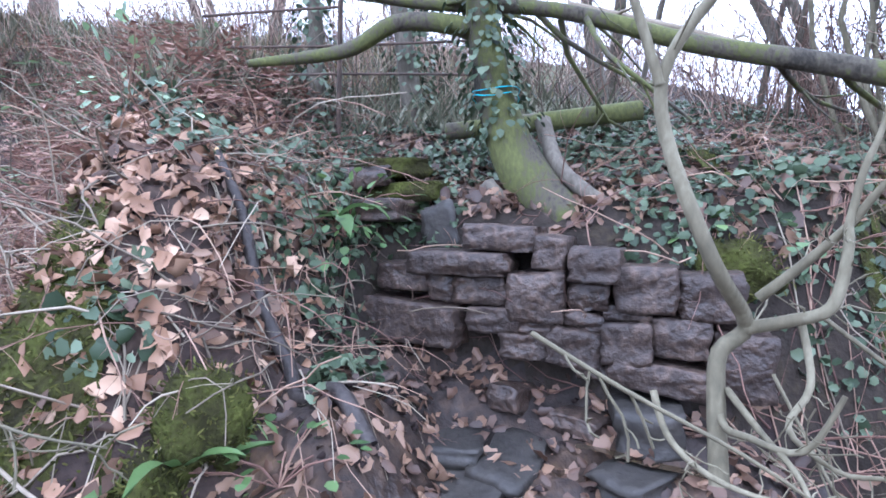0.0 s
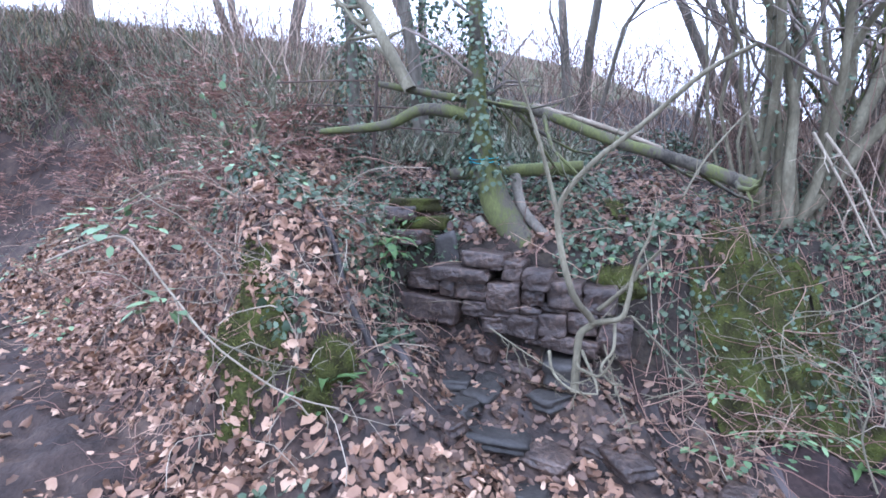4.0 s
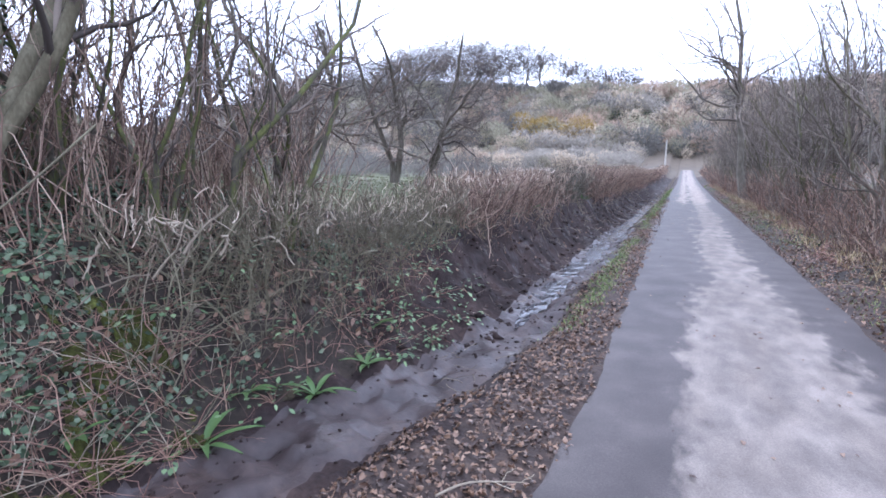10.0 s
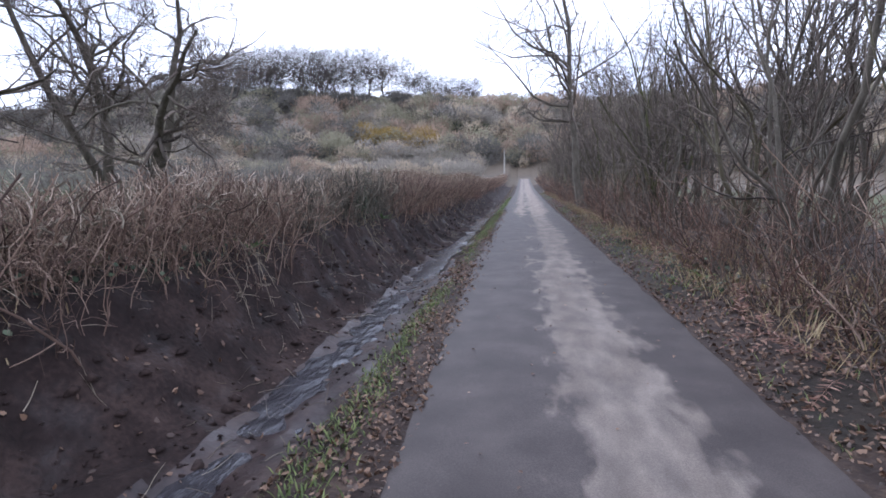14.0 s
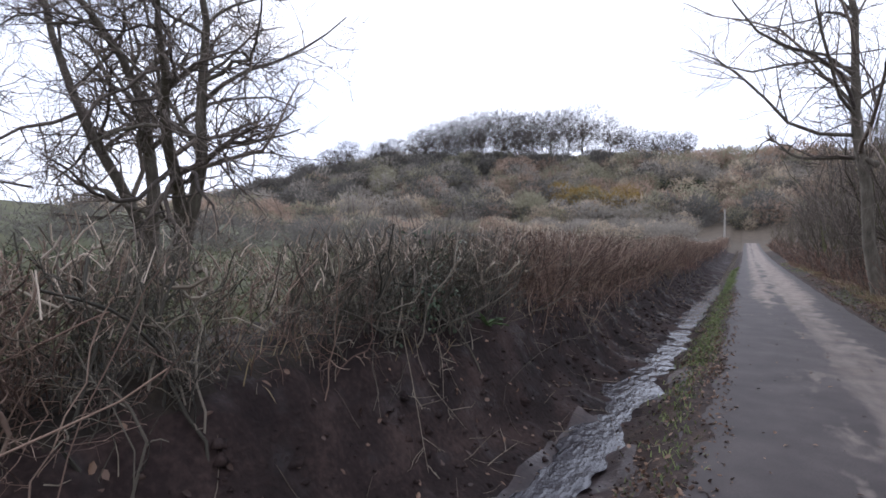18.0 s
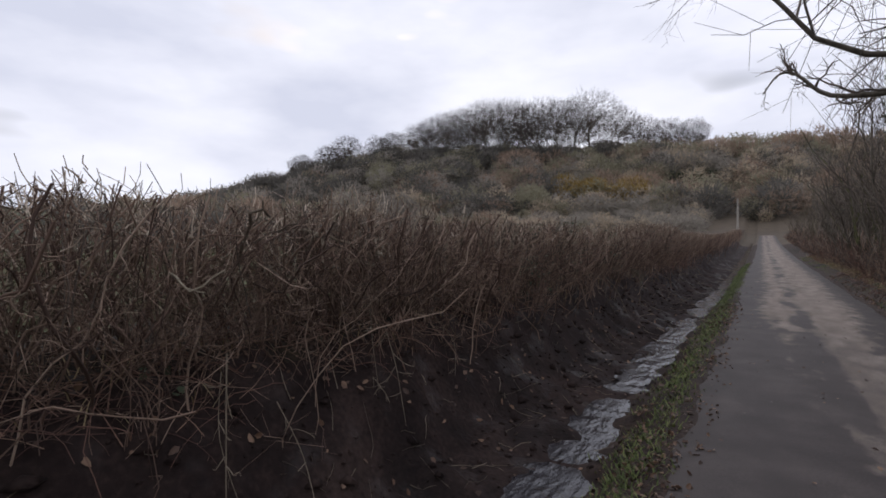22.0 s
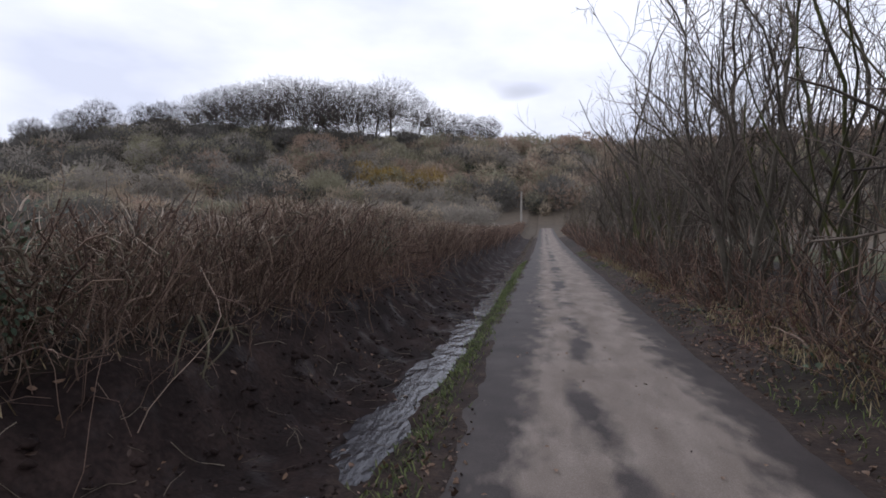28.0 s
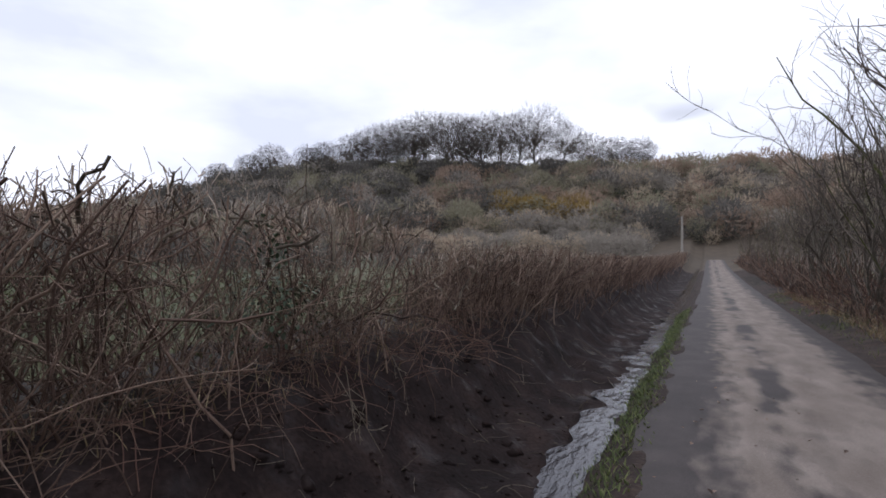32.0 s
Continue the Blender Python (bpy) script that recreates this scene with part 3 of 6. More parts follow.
rz = rise(xy[..., 1]) + 0.014 + 0.02 * np.sin(np.pi * s)[None] + np.where((np.hypot(xy[..., 0], xy[..., 1] - 25) > 92), land(xy[..., 0], xy[..., 1], False) - rise(xy[..., 1]), 0)
rz = np.where(xy[..., 1] < 2.5, np.maximum(rz, land(xy[..., 0], xy[..., 1], False) + 0.03), rz)
rz[:, 0] -= 0.03
rz[:, -1] -= 0.03
ix = np.arange(xy.shape[0] * 13).reshape(-1, 13)
road = new("road", Soup().add(np.concatenate([xy, rz[..., None]], -1), np.stack([ix[:-1, :-1], ix[:-1, 1:], ix[1:, 1:], ix[1:, :-1]], -1).reshape(-1, 4)).mesh("road", M_LANE))
tagged(road, "narrow tarmac lane with pale dried silt and damp patches", "road", kind="structure")


# ---- water in the ditch ----
def water_surface(colour, gloss, ripple):
    m = bpy.data.materials.new("shallow_running_water")
    m.use_nodes = True
    nt = m.node_tree
    b = nt.nodes["Principled BSDF"]
    b.inputs["Base Color"].default_value = colour
    b.inputs["Roughness"].default_value = gloss
    b.inputs["IOR"].default_value = 1.45
    b.inputs["Specular IOR Level"].default_value = 0.7
    tc, mp, n, bp = (nt.nodes.new("ShaderNode" + k) for k in ("TexCoord", "Mapping", "TexNoise", "Bump"))
    mp.inputs["Scale"].default_value = (1, 0.35, 1)
    n.inputs["Scale"].default_value, n.inputs["Detail"].default_value = 15, 4
    bp.inputs["Strength"].default_value, bp.inputs["Distance"].default_value = ripple, 0.04
    nt.links.new(tc.outputs["Object"], mp.inputs["Vector"])
    nt.links.new(mp.outputs["Vector"], n.inputs["Vector"])
    nt.links.new(n.outputs["Fac"], bp.inputs["Height"])
    nt.links.new(bp.outputs["Normal"], b.inputs["Normal"])
    return m


M_WATER = water_surface((0.036, 0.034, 0.038, 1), 0.05, 0.4)
M_SPRING = water_surface((0.035, 0.024, 0.014, 1), 0.06, 0.25)


def trough_level(y):
    """Height of the running water along the ditch."""
    return np.interp(y, [4, 7], [-0.2, -0.24]) + rise(y)


def stream(name, pts, widths, lift, label, steps, thin=False):
    p = np.asarray(pts, float)
    t = np.linspace(0, len(p) - 1, steps)
    c = np.stack([np.interp(t, range(len(p)), p[:, k]) for k in (0, 1)], -1)
    w = np.interp(t, range(len(p)), widths) * (1 + 0.9 * rough(c[:, 0] * 3, c[:, 1], 2.2, 3, 41))
    c[:, 0] += 0.12 * rough(c[:, 0], c[:, 1], 0.5, 2, 43)
    d = unit(np.gradient(c, axis=0))
    nrm = np.stack([-d[:, 1], d[:, 0]], -1)
    s = np.linspace(-0.5, 0.5, 9)
    xy = c[:, None] + nrm[:, None] * (w[:, None] * s[None])[..., None]
    z = (land(c[:, 0], c[:, 1], False)[:, None] + lift + 0 * xy[..., 0] if thin else trough_level(c[:, 1])[:, None] + lift) + 0.012 * rough(xy[..., 0], xy[..., 1], 6, 2, 47)
    ix = np.arange(steps * 9).reshape(steps, 9)
    q = np.stack([ix[:-1, :-1], ix[1:, :-1], ix[1:, 1:], ix[:-1, 1:]], -1).reshape(-1, 4)
    ob = new(name, Soup().add(np.concatenate([xy, z[..., None]], -1), q).mesh(name, M_SPRING if thin else M_WATER))
    return tagged(ob, label, "water", kind="structure")


stream("water", [(float(channel(v)), v) for v in (6.6, 8, 9.5, 14, 22, 28, 36, 50, 97)], [0.03, 0.36, 0.5, 0.62, 0.62, 0.62, 0.62, 0.52, 0.42], 0.003, "shallow water running along the muddy ditch", 1300)
stream("water", [(-3.45, -0.05), (-3.15, 0.4), (-2.65, 1.3), (-2.15, 2.5)], [0.03, 0.08, 0.16, 0.06], -0.012, "thin trickle of spring water over stones and mud", 160, True)

# ---- leaves and blades ----
def leaves(soup, pos, way, normal, length, width, fold=0.25, mat=0, lobed=False):
    """Many small folded leaves at once."""
    pos, way, normal = (np.asarray(a, float).reshape(-1, 3) for a in (pos, way, normal))
    way = unit(way)
    side = unit(np.cross(normal, way))
    nrm = np.cross(way, side)
    n = len(pos)
    L, Wd = np.broadcast_to(length, n)[:, None], np.broadcast_to(width, n)[:, None]
    lift = nrm * Wd * np.broadcast_to(fold, n)[:, None]
    if lobed:
        shape = ((0, 0, 0), (0.2, -0.42, 1), (0.45, -0.36, 0.7), (0.68, -0.36, 1.2), (1, 0.04, 0.5), (0.7, 0.36, 1), (0.45, 0.34, 0.6), (0.18, 0.4, 1.2), (0.4, 0, -0.2))
        faces = ((0, 8, 2, 1), (8, 4, 3, 2), (8, 6, 5, 4), (0, 7, 6, 8))
    else:
        shape = ((0, 0, 0), (0.3, -0.5, 1), (0.7, -0.4, 1), (1, 0, 0.4), (0.7, 0.4, 1), (0.3, 0.5, 1))
        faces = ((0, 3, 2, 1), (0, 5, 4, 3))
    v = np.stack([pos + way * L * a + side * Wd * b + lift * c for a, b, c in shape], 1)
    k = len(shape)
    f = (np.arange(n)[:, None, None] * k + np.asarray(faces)[None]).reshape(-1, 4)
    soup.add(v, f, mat)
    return soup


def slope_normal(x, y, e=0.08):
    return unit(np.stack([land(x - e, y) - land(x + e, y), land(x, y - e) - land(x, y + e), np.full(np.shape(x), 2 * e)], -1))


def strewn(rng, soup, x, y, size, tilt=0.45, lift=0.012, lobed=False, aspect=0.6, fold=0.25):
    """Leaves lying on the land."""
    n = len(x)
    nrm = unit(slope_normal(x, y) + rng.normal(0, tilt, (n, 3)))
    way = rng.normal(0, 1, (n, 3))
    way = unit(way - (way * nrm).sum(-1, keepdims=True) * nrm)
    L = size * rng.uniform(0.6, 1.4, n)
    pos = np.stack([x, y, land(x, y) + lift * rng.uniform(0.3, 2.2, n)], -1) - way * L[:, None] / 2
    return leaves(soup, pos, way, nrm, L, L * aspect * rng.uniform(0.7, 1.2, n), fold * rng.choice([-1, 1], n) * rng.uniform(0.3, 1.3, n), lobed=lobed)


def stuff(name, soup, material, label, category, smooth=False):
    return tagged(new(name, soup.mesh(name, material, smooth)), label, category, kind="stuff")


def scatter(rng, n, box, keep):
    x, y = rng.uniform(box[0], box[1], n), rng.uniform(box[2], box[3], n)
    k = keep(x, y)
    return x[k], y[k]


# ---- leaf litter ----
rng = np.random.default_rng(11)
so = Soup()
def on_leaf_bank(x, y):
    d, _ = bank(x, y)
    return (y < -0.9) & (d > -0.35) & (d < 3.2) & (rng.uniform(0, 1, x.shape) < (0.7 + 1.0 * vnoise(x * 1.3, y * 1.3, 60)) * np.clip(1.6 - 0.95 * d, 0.02, 1) * np.clip(1.0 + 2.2 * d - 1.1 * smooth01((-2.6 - x) / 0.6) * (d < 0.25), 0.04, 1)) & ~((y > -1.6) & (d < 0.0))
x, y = scatter(rng, 46000, (-8, -1.6, -7, -0.9), on_leaf_bank)
h_ = len(x) // 2
strewn(rng, so, x[:h_], y[:h_], 0.07, 0.45, 0.02, True, 0.72, 0.5)
strewn(rng, so, x[h_:], y[h_:], 0.055, 0.5, 0.025, False, 0.6, 0.5)
x, y = scatter(rng, 3600, (-2.9, -0.8, -2.4, 0.2), lambda x, y: (bank(x, y)[0] < -0.15) & (x < -1.15 - 0.45 * np.maximum(0, -0.6 - y)) & (rng.uniform(0, 1, x.shape) < 0.3 + vnoise(x * 2, y * 2, 61)))
strewn(rng, so, x, y, 0.065, 0.4, 0.02, True, 0.75)
stuff("fallen_leaves", so, M_LEAF, "dry brown fallen leaves carpeting the roadside bank", "leaf litter")
x, y = scatter(rng, 52000, (1.66, 3.9, 3, 42), lambda x, y: rng.uniform(0, 1, x.shape) < vnoise(x * 1.5, y * 0.9, 63) * np.clip(1.2 - y / 45, 0.3, 1))
so = Soup()
strewn(rng, so, x, y, 0.042, 0.5, 0.016, True, 0.7, 0.5)
stuff("fallen_leaves", so, M_LEAF_DARK, "damp brown leaves under the hazels beside the lane", "leaf litter")
so = Soup()
x, y = scatter(rng, 3400, (-4.6, -2.2, -1.3, 1.3), lambda x, y: (bank(x, y)[0] < 0.1) | (bank(x, y)[0] > 0.3))
strewn(rng, so, x, y, 0.055, 0.45, 0.015, True, 0.75)
x, y = scatter(rng, 5200, (-6.2, -3.5, -1.2, 1.6), lambda x, y: bank(x, y)[0] > 0.2)
strewn(rng, so, x, y, 0.06, 0.5, 0.02, True, 0.75)
x, y = scatter(rng, 1500, (-5.2, -2.6, 1.4, 5.5), lambda x, y: bank(x, y)[0] > 0.2)
strewn(rng, so, x, y, 0.07, 0.5)
x, y = scatter(rng, 36000, (-1.9, -0.62, -0.6, 32), lambda x, y: (rng.uniform(0, 1, x.shape) < vnoise(x * 2, y * 0.9, 62) * np.clip(1.5 - y / 24, 0.2, 1.2)) & (x > -1.35 - 0.4 * (y < 4.5)) & (x < -0.66 + 0.05 * np.sin(7 * y)))
strewn(rng, so, x, y, 0.038, 0.45, 0.014, True, 0.7, 0.5)
x, y = scatter(rng, 500, (-2.2, -1.0, 8, 34), lambda x, y: x < 9)
strewn(rng, so, x, y, 0.05, 0.4)
x, y = scatter(rng, 700, (-3.2, -2.2, 6, 34), lambda x, y: x < 9)
strewn(rng, so, x, y, 0.05, 0.4)
stuff("fallen_leaves", so, M_LEAF_DARK, "damp dark fallen leaves on verges and stream stones", "leaf litter")

M_PASTURE = leaf_surface("pasture_grass", [(0.1, (0.03, 0.038, 0.012)), (0.5, (0.06, 0.068, 0.022)), (0.9, (0.11, 0.11, 0.04))], 0.7, 0.2)
M_BANK_GRASS = leaf_surface("tussock_grass", [(0.1, (0.065, 0.068, 0.042)), (0.5, (0.13, 0.132, 0.085)), (0.9, (0.24, 0.23, 0.16))], 0.75, 0.2)
# ---- grass on the verges ----
def blades(rng, soup, x, y, height, bend=0.5, width=0.006):
    n = len(x)
    z = land(x, y)
    a = rng.uniform(0, 2 * np.pi, n)
    way = np.stack([np.cos(a) * bend, np.sin(a) * bend, np.ones(n)], -1) * rng.uniform(0.5, 1.2, n)[:, None]
    base = np.stack([x, y, z - 0.01], -1)
    tip = base + unit(way) * (height * rng.uniform(0.5, 1.3, n))[:, None]
    mid = (base + tip) / 2 + [0, 0, 0.12 * height]
    side = np.stack([-np.sin(a), np.cos(a), np.zeros(n)], -1) * width
    v = np.stack([base - side, base + side, mid + side * 0.8, mid - side * 0.8, tip], 1)
    i = np.arange(n)[:, None] * 5
    soup.add(v, (i + [0, 1, 2, 3]))
    soup.f.append(i + [3, 2, 4] + soup.n - len(v) * 5)
    soup.m.append(np.zeros(n, int))
    return soup


so = Soup()
x, y = scatter(rng, 46000, (-1.5, -0.8, 6, 52), lambda x, y: rng.uniform(0, 1, x.shape) < (1.3 * vnoise(x * 2.5, y * 0.6, 71) ** 2 + 0.45 * (y > 20)) * np.clip(1.3 - np.abs(x + 1.12) / 0.2, 0.05, 1))
blades(rng, so, x, y, 0.075, 1.0)
x, y = scatter(rng, 30000, (1.75, 3.3, 6, 60), lambda x, y: rng.uniform(0, 1, x.shape) < 0.9 * vnoise(x * 1.4, y * 0.5, 72) ** 2)
blades(rng, so, x, y, 0.09, 0.9, 0.005)
stuff("verge_grass", so, M_GRASS, "short green grass along the lane's verges", "grass")
so = Soup()
x, y = scatter(rng, 24000, (2.2, 4.0, 4, 60), lambda x, y: rng.uniform(0, 1, x.shape) < 1.1 * vnoise(x * 1.1, y * 0.6, 73) ** 1.5)
blades(rng, so, x, y, 0.26, 0.8, 0.005)
x, y = scatter(rng, 3000, (-3.7, -2.9, 6, 40), lambda x, y: rng.uniform(0, 1, x.shape) < vnoise(x * 1.1, y * 0.8, 74) ** 1.5)
blades(rng, so, x, y, 0.18, 0.9, 0.004)
x, y = scatter(rng, 26000, (-13, -4.6, -12, 1), lambda x, y: (bank(x, y)[0] > 2.4) & (rng.uniform(0, 1, x.shape) < vnoise(x * 0.8, y * 0.8, 75)))
blades(rng, so, x, y, 0.35, 0.8, 0.006)
stuff("dry_grass", so, M_STRAW, "pale dry grass stems under the hedges", "grass")
so = Soup()
x, y = scatter(rng, 60000, (-13, -4.4, -12, 1), lambda x, y: (bank(x, y)[0] > 1.5) & (rng.uniform(0, 1, x.shape) < 1.2 * vnoise(x * 0.9, y * 0.9, 76)))
blades(rng, so, x, y, 0.36, 0.9, 0.01)
stuff("bank_grass", so, M_BANK_GRASS, "dull grey-green tussocky grass on the upper bank", "grass")
so = Soup()
x, y = scatter(rng, 60000, (-16, -3.9, 8, 46), lambda x, y: rng.uniform(0, 1, x.shape) < 0.8)
blades(rng, so, x, y, 0.06, 0.9, 0.012)
stuff("field_grass", so, M_PASTURE, "grazed winter grass in the field", "grass")

# ---- the flailed hedge ----
# pale split wood, its colour raised further for low sunlight on the hedge top
M_FLAIL = surface("split_twig_ends", [(0.15, (0.14, 0.105, 0.078)), (0.5, (0.32, 0.245, 0.185)), (0.88, (0.6, 0.5, 0.4))], 3.0, 50.0, 0.9, 0.0, 0.8)
rng = np.random.default_rng(21)


def cut_to(P, cap):
    """Shoots that would stand above the flail's cut are pressed down to it."""
    z0 = P[:, :1, 2]
    over = np.maximum(P[:, :, 2].max(1, keepdims=True) - z0, 0.01)
    room = np.maximum(cap - z0, 0.02)
    P[:, :, 2] = z0 + (P[:, :, 2] - z0) * np.minimum(1.0, room / over)
    return P


def hedge_section(y0, y1, per_m, top, spikes=0.0, thin=1.0, wood=None):
    near = y0 < 46
    wood = wood or M_HEDGE
    ob = thing("hedge", (-3.2, (y0 + y1) / 2, float(land(-3.2, (y0 + y1) / 2)) - 0.05), "bare winter hedge, flailed square, with brown split twigs", "hedge", "hedge along the lane")
    n = int((y1 - y0) * per_m * (1.6 if near else 1.3))
    x, y = -3.3 + rng.normal(0, 0.24, n), rng.uniform(y0, y1, n)
    z = land(x, y) - 0.05
    crest = top + rise(y) + 0.16 * (vnoise(y * 1.7, y * 0, 85) - 0.5) + rng.normal(0, 0.05, n)
    tall = np.maximum(crest - z, 0.3)
    P, R = grow(rng, np.stack([x, y, z], -1), np.stack([rng.normal(0.04, 0.15, n), rng.normal(0, 0.2, n), np.ones(n)], -1), tall * 1.15, (0.0028 + 0.0075 * rng.uniform(0, 1, n) ** 3) * thin, 9 if near else 5, 0.3, 0.12, 0.75)
    cut_to(P, crest[:, None])
    part("stem_mass", tubes(Soup(), P, R, 4), wood, ob)["kind"] = "stuff"
    so = Soup()
    P2, R2 = shoots(rng, P, R, (9 if y0 < 26 else 6) if near else 3, 1.0, (0.07, 0.24), 0.1, 0.6, 4, 0.5, 0.0, 0.55)
    cut_to(P2, top + 0.03 + rise(P2[:, :1, 1]))
    tubes(so, P2, np.maximum(R2, 0.0016), 3)
    if near:
        P3, R3 = shoots(rng, P2, R2, 2 if y0 < 26 else 1, 0.9, (0.35, 0.8), 0.2, 0.65, 2, 0.4, 0.0, 0.5)
        tubes(so, P3, np.maximum(R3, 0.0012), 3)
        # an inner row closes the hedge
        m = int(n * (0.6 if per_m > 50 else 0.12))
        x, y = -3.75 + rng.normal(0, 0.16, m), rng.uniform(y0, y1, m)
        P5, R5 = grow(rng, np.stack([x, y, land(x, y) - 0.05], -1), np.stack([rng.normal(0, 0.15, m), rng.normal(0, 0.2, m), np.ones(m)], -1), np.maximum(top - land(x, y), 0.3), 0.006, 6, 0.2, 0.1, 0.6)
        tubes(so, cut_to(P5, top - 0.05), R5, 3)
        P6, R6 = shoots(rng, P5, R5, 5, 0.9, (0.1, 0.25), 0.15, 0.7, 4, 0.4, 0.0, 0.5)
        tubes(so, cut_to(P6, top), np.maximum(R6, 0.002), 3)
    part("twig_mass", so, wood, ob)["kind"] = "stuff"
    # gnarled knuckles and split pale ends left by the flail
    m = int((y1 - y0) * (190 if near else 60) * min(1.0, per_m / 60))
    x, y = -3.28 + rng.normal(0, 0.25, m), rng.uniform(y0, y1, m)
    P, R = grow(rng, np.stack([x, y, top - 0.16 + rise(y) + 0.16 * (vnoise(y * 1.7, y * 0, 85) - 0.5) + rng.normal(0, 0.1, m)], -1), np.stack([rng.normal(0, 0.5, m), rng.normal(0, 0.55, m), np.ones(m)], -1), rng.uniform(0.05, 0.19, m), (0.0022 + 0.0045 * rng.uniform(0, 1, m) ** 3) * thin, 3, 0.35, 0.1, 0.8)
    part("flailed_head", tubes(Soup(), P, R, 3), M_FLAIL, ob, "pale split twig ends")["kind"] = "stuff"
    if near:
        # gnarled cut heads, bent sideways by years of flailing
        m = int((y1 - y0) * 15 * min(1.0, per_m / 44))
        x, y = -3.2 + rng.normal(0, 0.2, m), rng.uniform(y0, y1, m)
        P, R = grow(rng, np.stack([x, y, top - rng.uniform(0.2, 0.5, m)], -1), np.stack([rng.normal(0, 0.5, m), rng.normal(0, 1.0, m), np.full(m, 0.8)], -1), rng.uniform(0.2, 0.55, m), rng.uniform(0.005, 0.013, m), 7, 0.5, 0.12, 0.7)
        so = tubes(Soup(), cut_to(P, top + 0.08), R, 5)
        P2, R2 = shoots(rng, P, R, 4, 0.9, (0.15, 0.4), 0.3, 0.6, 5, 0.45, 0.15, 0.7)
        tubes(so, cut_to(P2, top + 0.14), R2, 4)
        part("gnarled_wood", so, M_BARK_PALE, ob, "gnarled grey cut heads")["kind"] = "stuff"
    if spikes:
        m = int((y1 - y0) * spikes)
        x, y = -3.3 + rng.normal(0, 0.25, m), rng.uniform(y0, y1, m)
        P, R = grow(rng, np.stack([x, y, land(x, y) + 0.55], -1), np.stack([rng.normal(0, 0.14, m), rng.normal(0, 0.14, m), np.ones(m)], -1), rng.uniform(0.3, 0.62, m), rng.uniform(0.0025, 0.006, m), 6, 0.12, 0.1, 0.5)
        part("uncut_growth", tubes(Soup(), P, R, 4), M_TWIG, ob)["kind"] = "stuff"
    # dead trailing stems that hang out of the hedge, and cut ends at its foot
    m = int((y1 - y0) * (8 if near else 2))
    x, y = rng.uniform(-3.25, -3.0, m), rng.uniform(y0, y1, m)
    a = rng.uniform(-1.3, 1.3, m)
    P, R = grow(rng, np.stack([x, y, land(x, y) + rng.uniform(0.05, 0.8, m)], -1), np.stack([np.cos(a) * 0.5, np.sin(a) * 1.5, rng.uniform(-0.4, 0.5, m)], -1), rng.uniform(0.12, 0.45, m), rng.uniform(0.002, 0.005, m), 6, 0.35, -0.2, 0.4)
    P[:, :, 2] = np.maximum(P[:, :, 2], land(P[:, :, 0], P[:, :, 1]) + 0.01)
    so = tubes(Soup(), P, R, 3)
    if near:
        P2, R2 = shoots(rng, P, R, 3, 0.8, (0.15, 0.4), 0.2, 0.7, 4, 0.35, -0.05, 0.5)
        tubes(so, P2, np.maximum(R2, 0.0014), 3)
    part("brushwood", so, M_BARK_PALE, ob, "pale broken hedge cuttings")["kind"] = "stuff"
    return ob


M_HEDGE_DARK = surface("grey_green_hedge_twigs", [(0.12, (0.03, 0.028, 0.022)), (0.42, (0.075, 0.066, 0.05)), (0.68, (0.13, 0.112, 0.085)), (0.9, (0.26, 0.22, 0.17))], 3.0, 50.0, 0.9, 0.2, 0.75)
for y0, y1, per, top, spk in ((3.0, 5.6, 34, 1.4, 4), (5.6, 8, 44, 1.35, 3), (8, 11, 70, 1.55, 4), (11, 13.5, 70, 1.6, 2), (13.5, 14.3, 65, 1.65, 8), (14.3, 15.2, 24, 1.55, 3), (15.2, 15.6, 65, 1.65, 12), (15.6, 17.2, 70, 1.68, 16), (17.2, 18.2, 70, 1.7, 12), (18.2, 18.7, 22, 1.6, 3), (18.7, 19.5, 75, 1.72, 3), (19.5, 22, 80, 1.72, 12),
                              (22, 24.5, 85, 1.7, 12), (24.5, 27, 75, 1.7, 2), (27, 30, 75, 1.6, 0), (30, 33, 75, 1.6, 0), (33, 36, 80, 1.85, 3), (36, 38.4, 48, 1.95, 3), (38.4, 39.6, 16, 1.35, 0), (39.6, 43, 75, 1.62, 0),
                              (43, 47, 65, 1.6, 0), (47, 54, 45, 1.6, 0), (54, 64, 40, 1.55, 0), (64, 78, 32, 1.55, 0), (78, 106, 24, 1.5, 0)):
    hedge_section(y0, y1, per, top, spk, 1.0 if y0 < 46 else 1.8, M_BARK_GREEN if y0 < 8 else M_HEDGE_DARK if y0 in (13.5, 15.2, 15.6, 17.2) else None)

# ---- clods and debris on the mud ----
rng = np.random.default_rng(25)
def clods(n, box, size, keep=lambda x, y: x < 99):
    x, y = scatter(rng, n, box, keep)
    m = len(x)
    base = np.array([(1, 0, 0), (-1, 0, 0), (0, 1, 0), (0, -1, 0), (0, 0, 1), (0, 0, -1)], float)
    f = np.array([(0, 2, 4), (2, 1, 4), (1, 3, 4), (3, 0, 4), (2, 0, 5), (1, 2, 5), (3, 1, 5), (0, 3, 5)])
    s_ = size * rng.uniform(0.4, 1.6, (m, 1, 1)) * rng.uniform(0.6, 1.4, (m, 6, 1))
    v = np.stack([x, y, land(x, y)], -1)[:, None] + base[None] * s_ * [1, 1, 0.6] + rng.normal(0, size * 0.2, (m, 6, 3))
    so.add(v, (np.arange(m)[:, None, None] * 6 + f[None]).reshape(-1, 3))
so = Soup()
clods(4200, (-2.9, -1.25, 5.0, 40), 0.017)
clods(500, (-2.9, -1.9, 5.0, 40), 0.045)
clods(260, (-2.8, -1.4, 1.0, 5.0), 0.014)
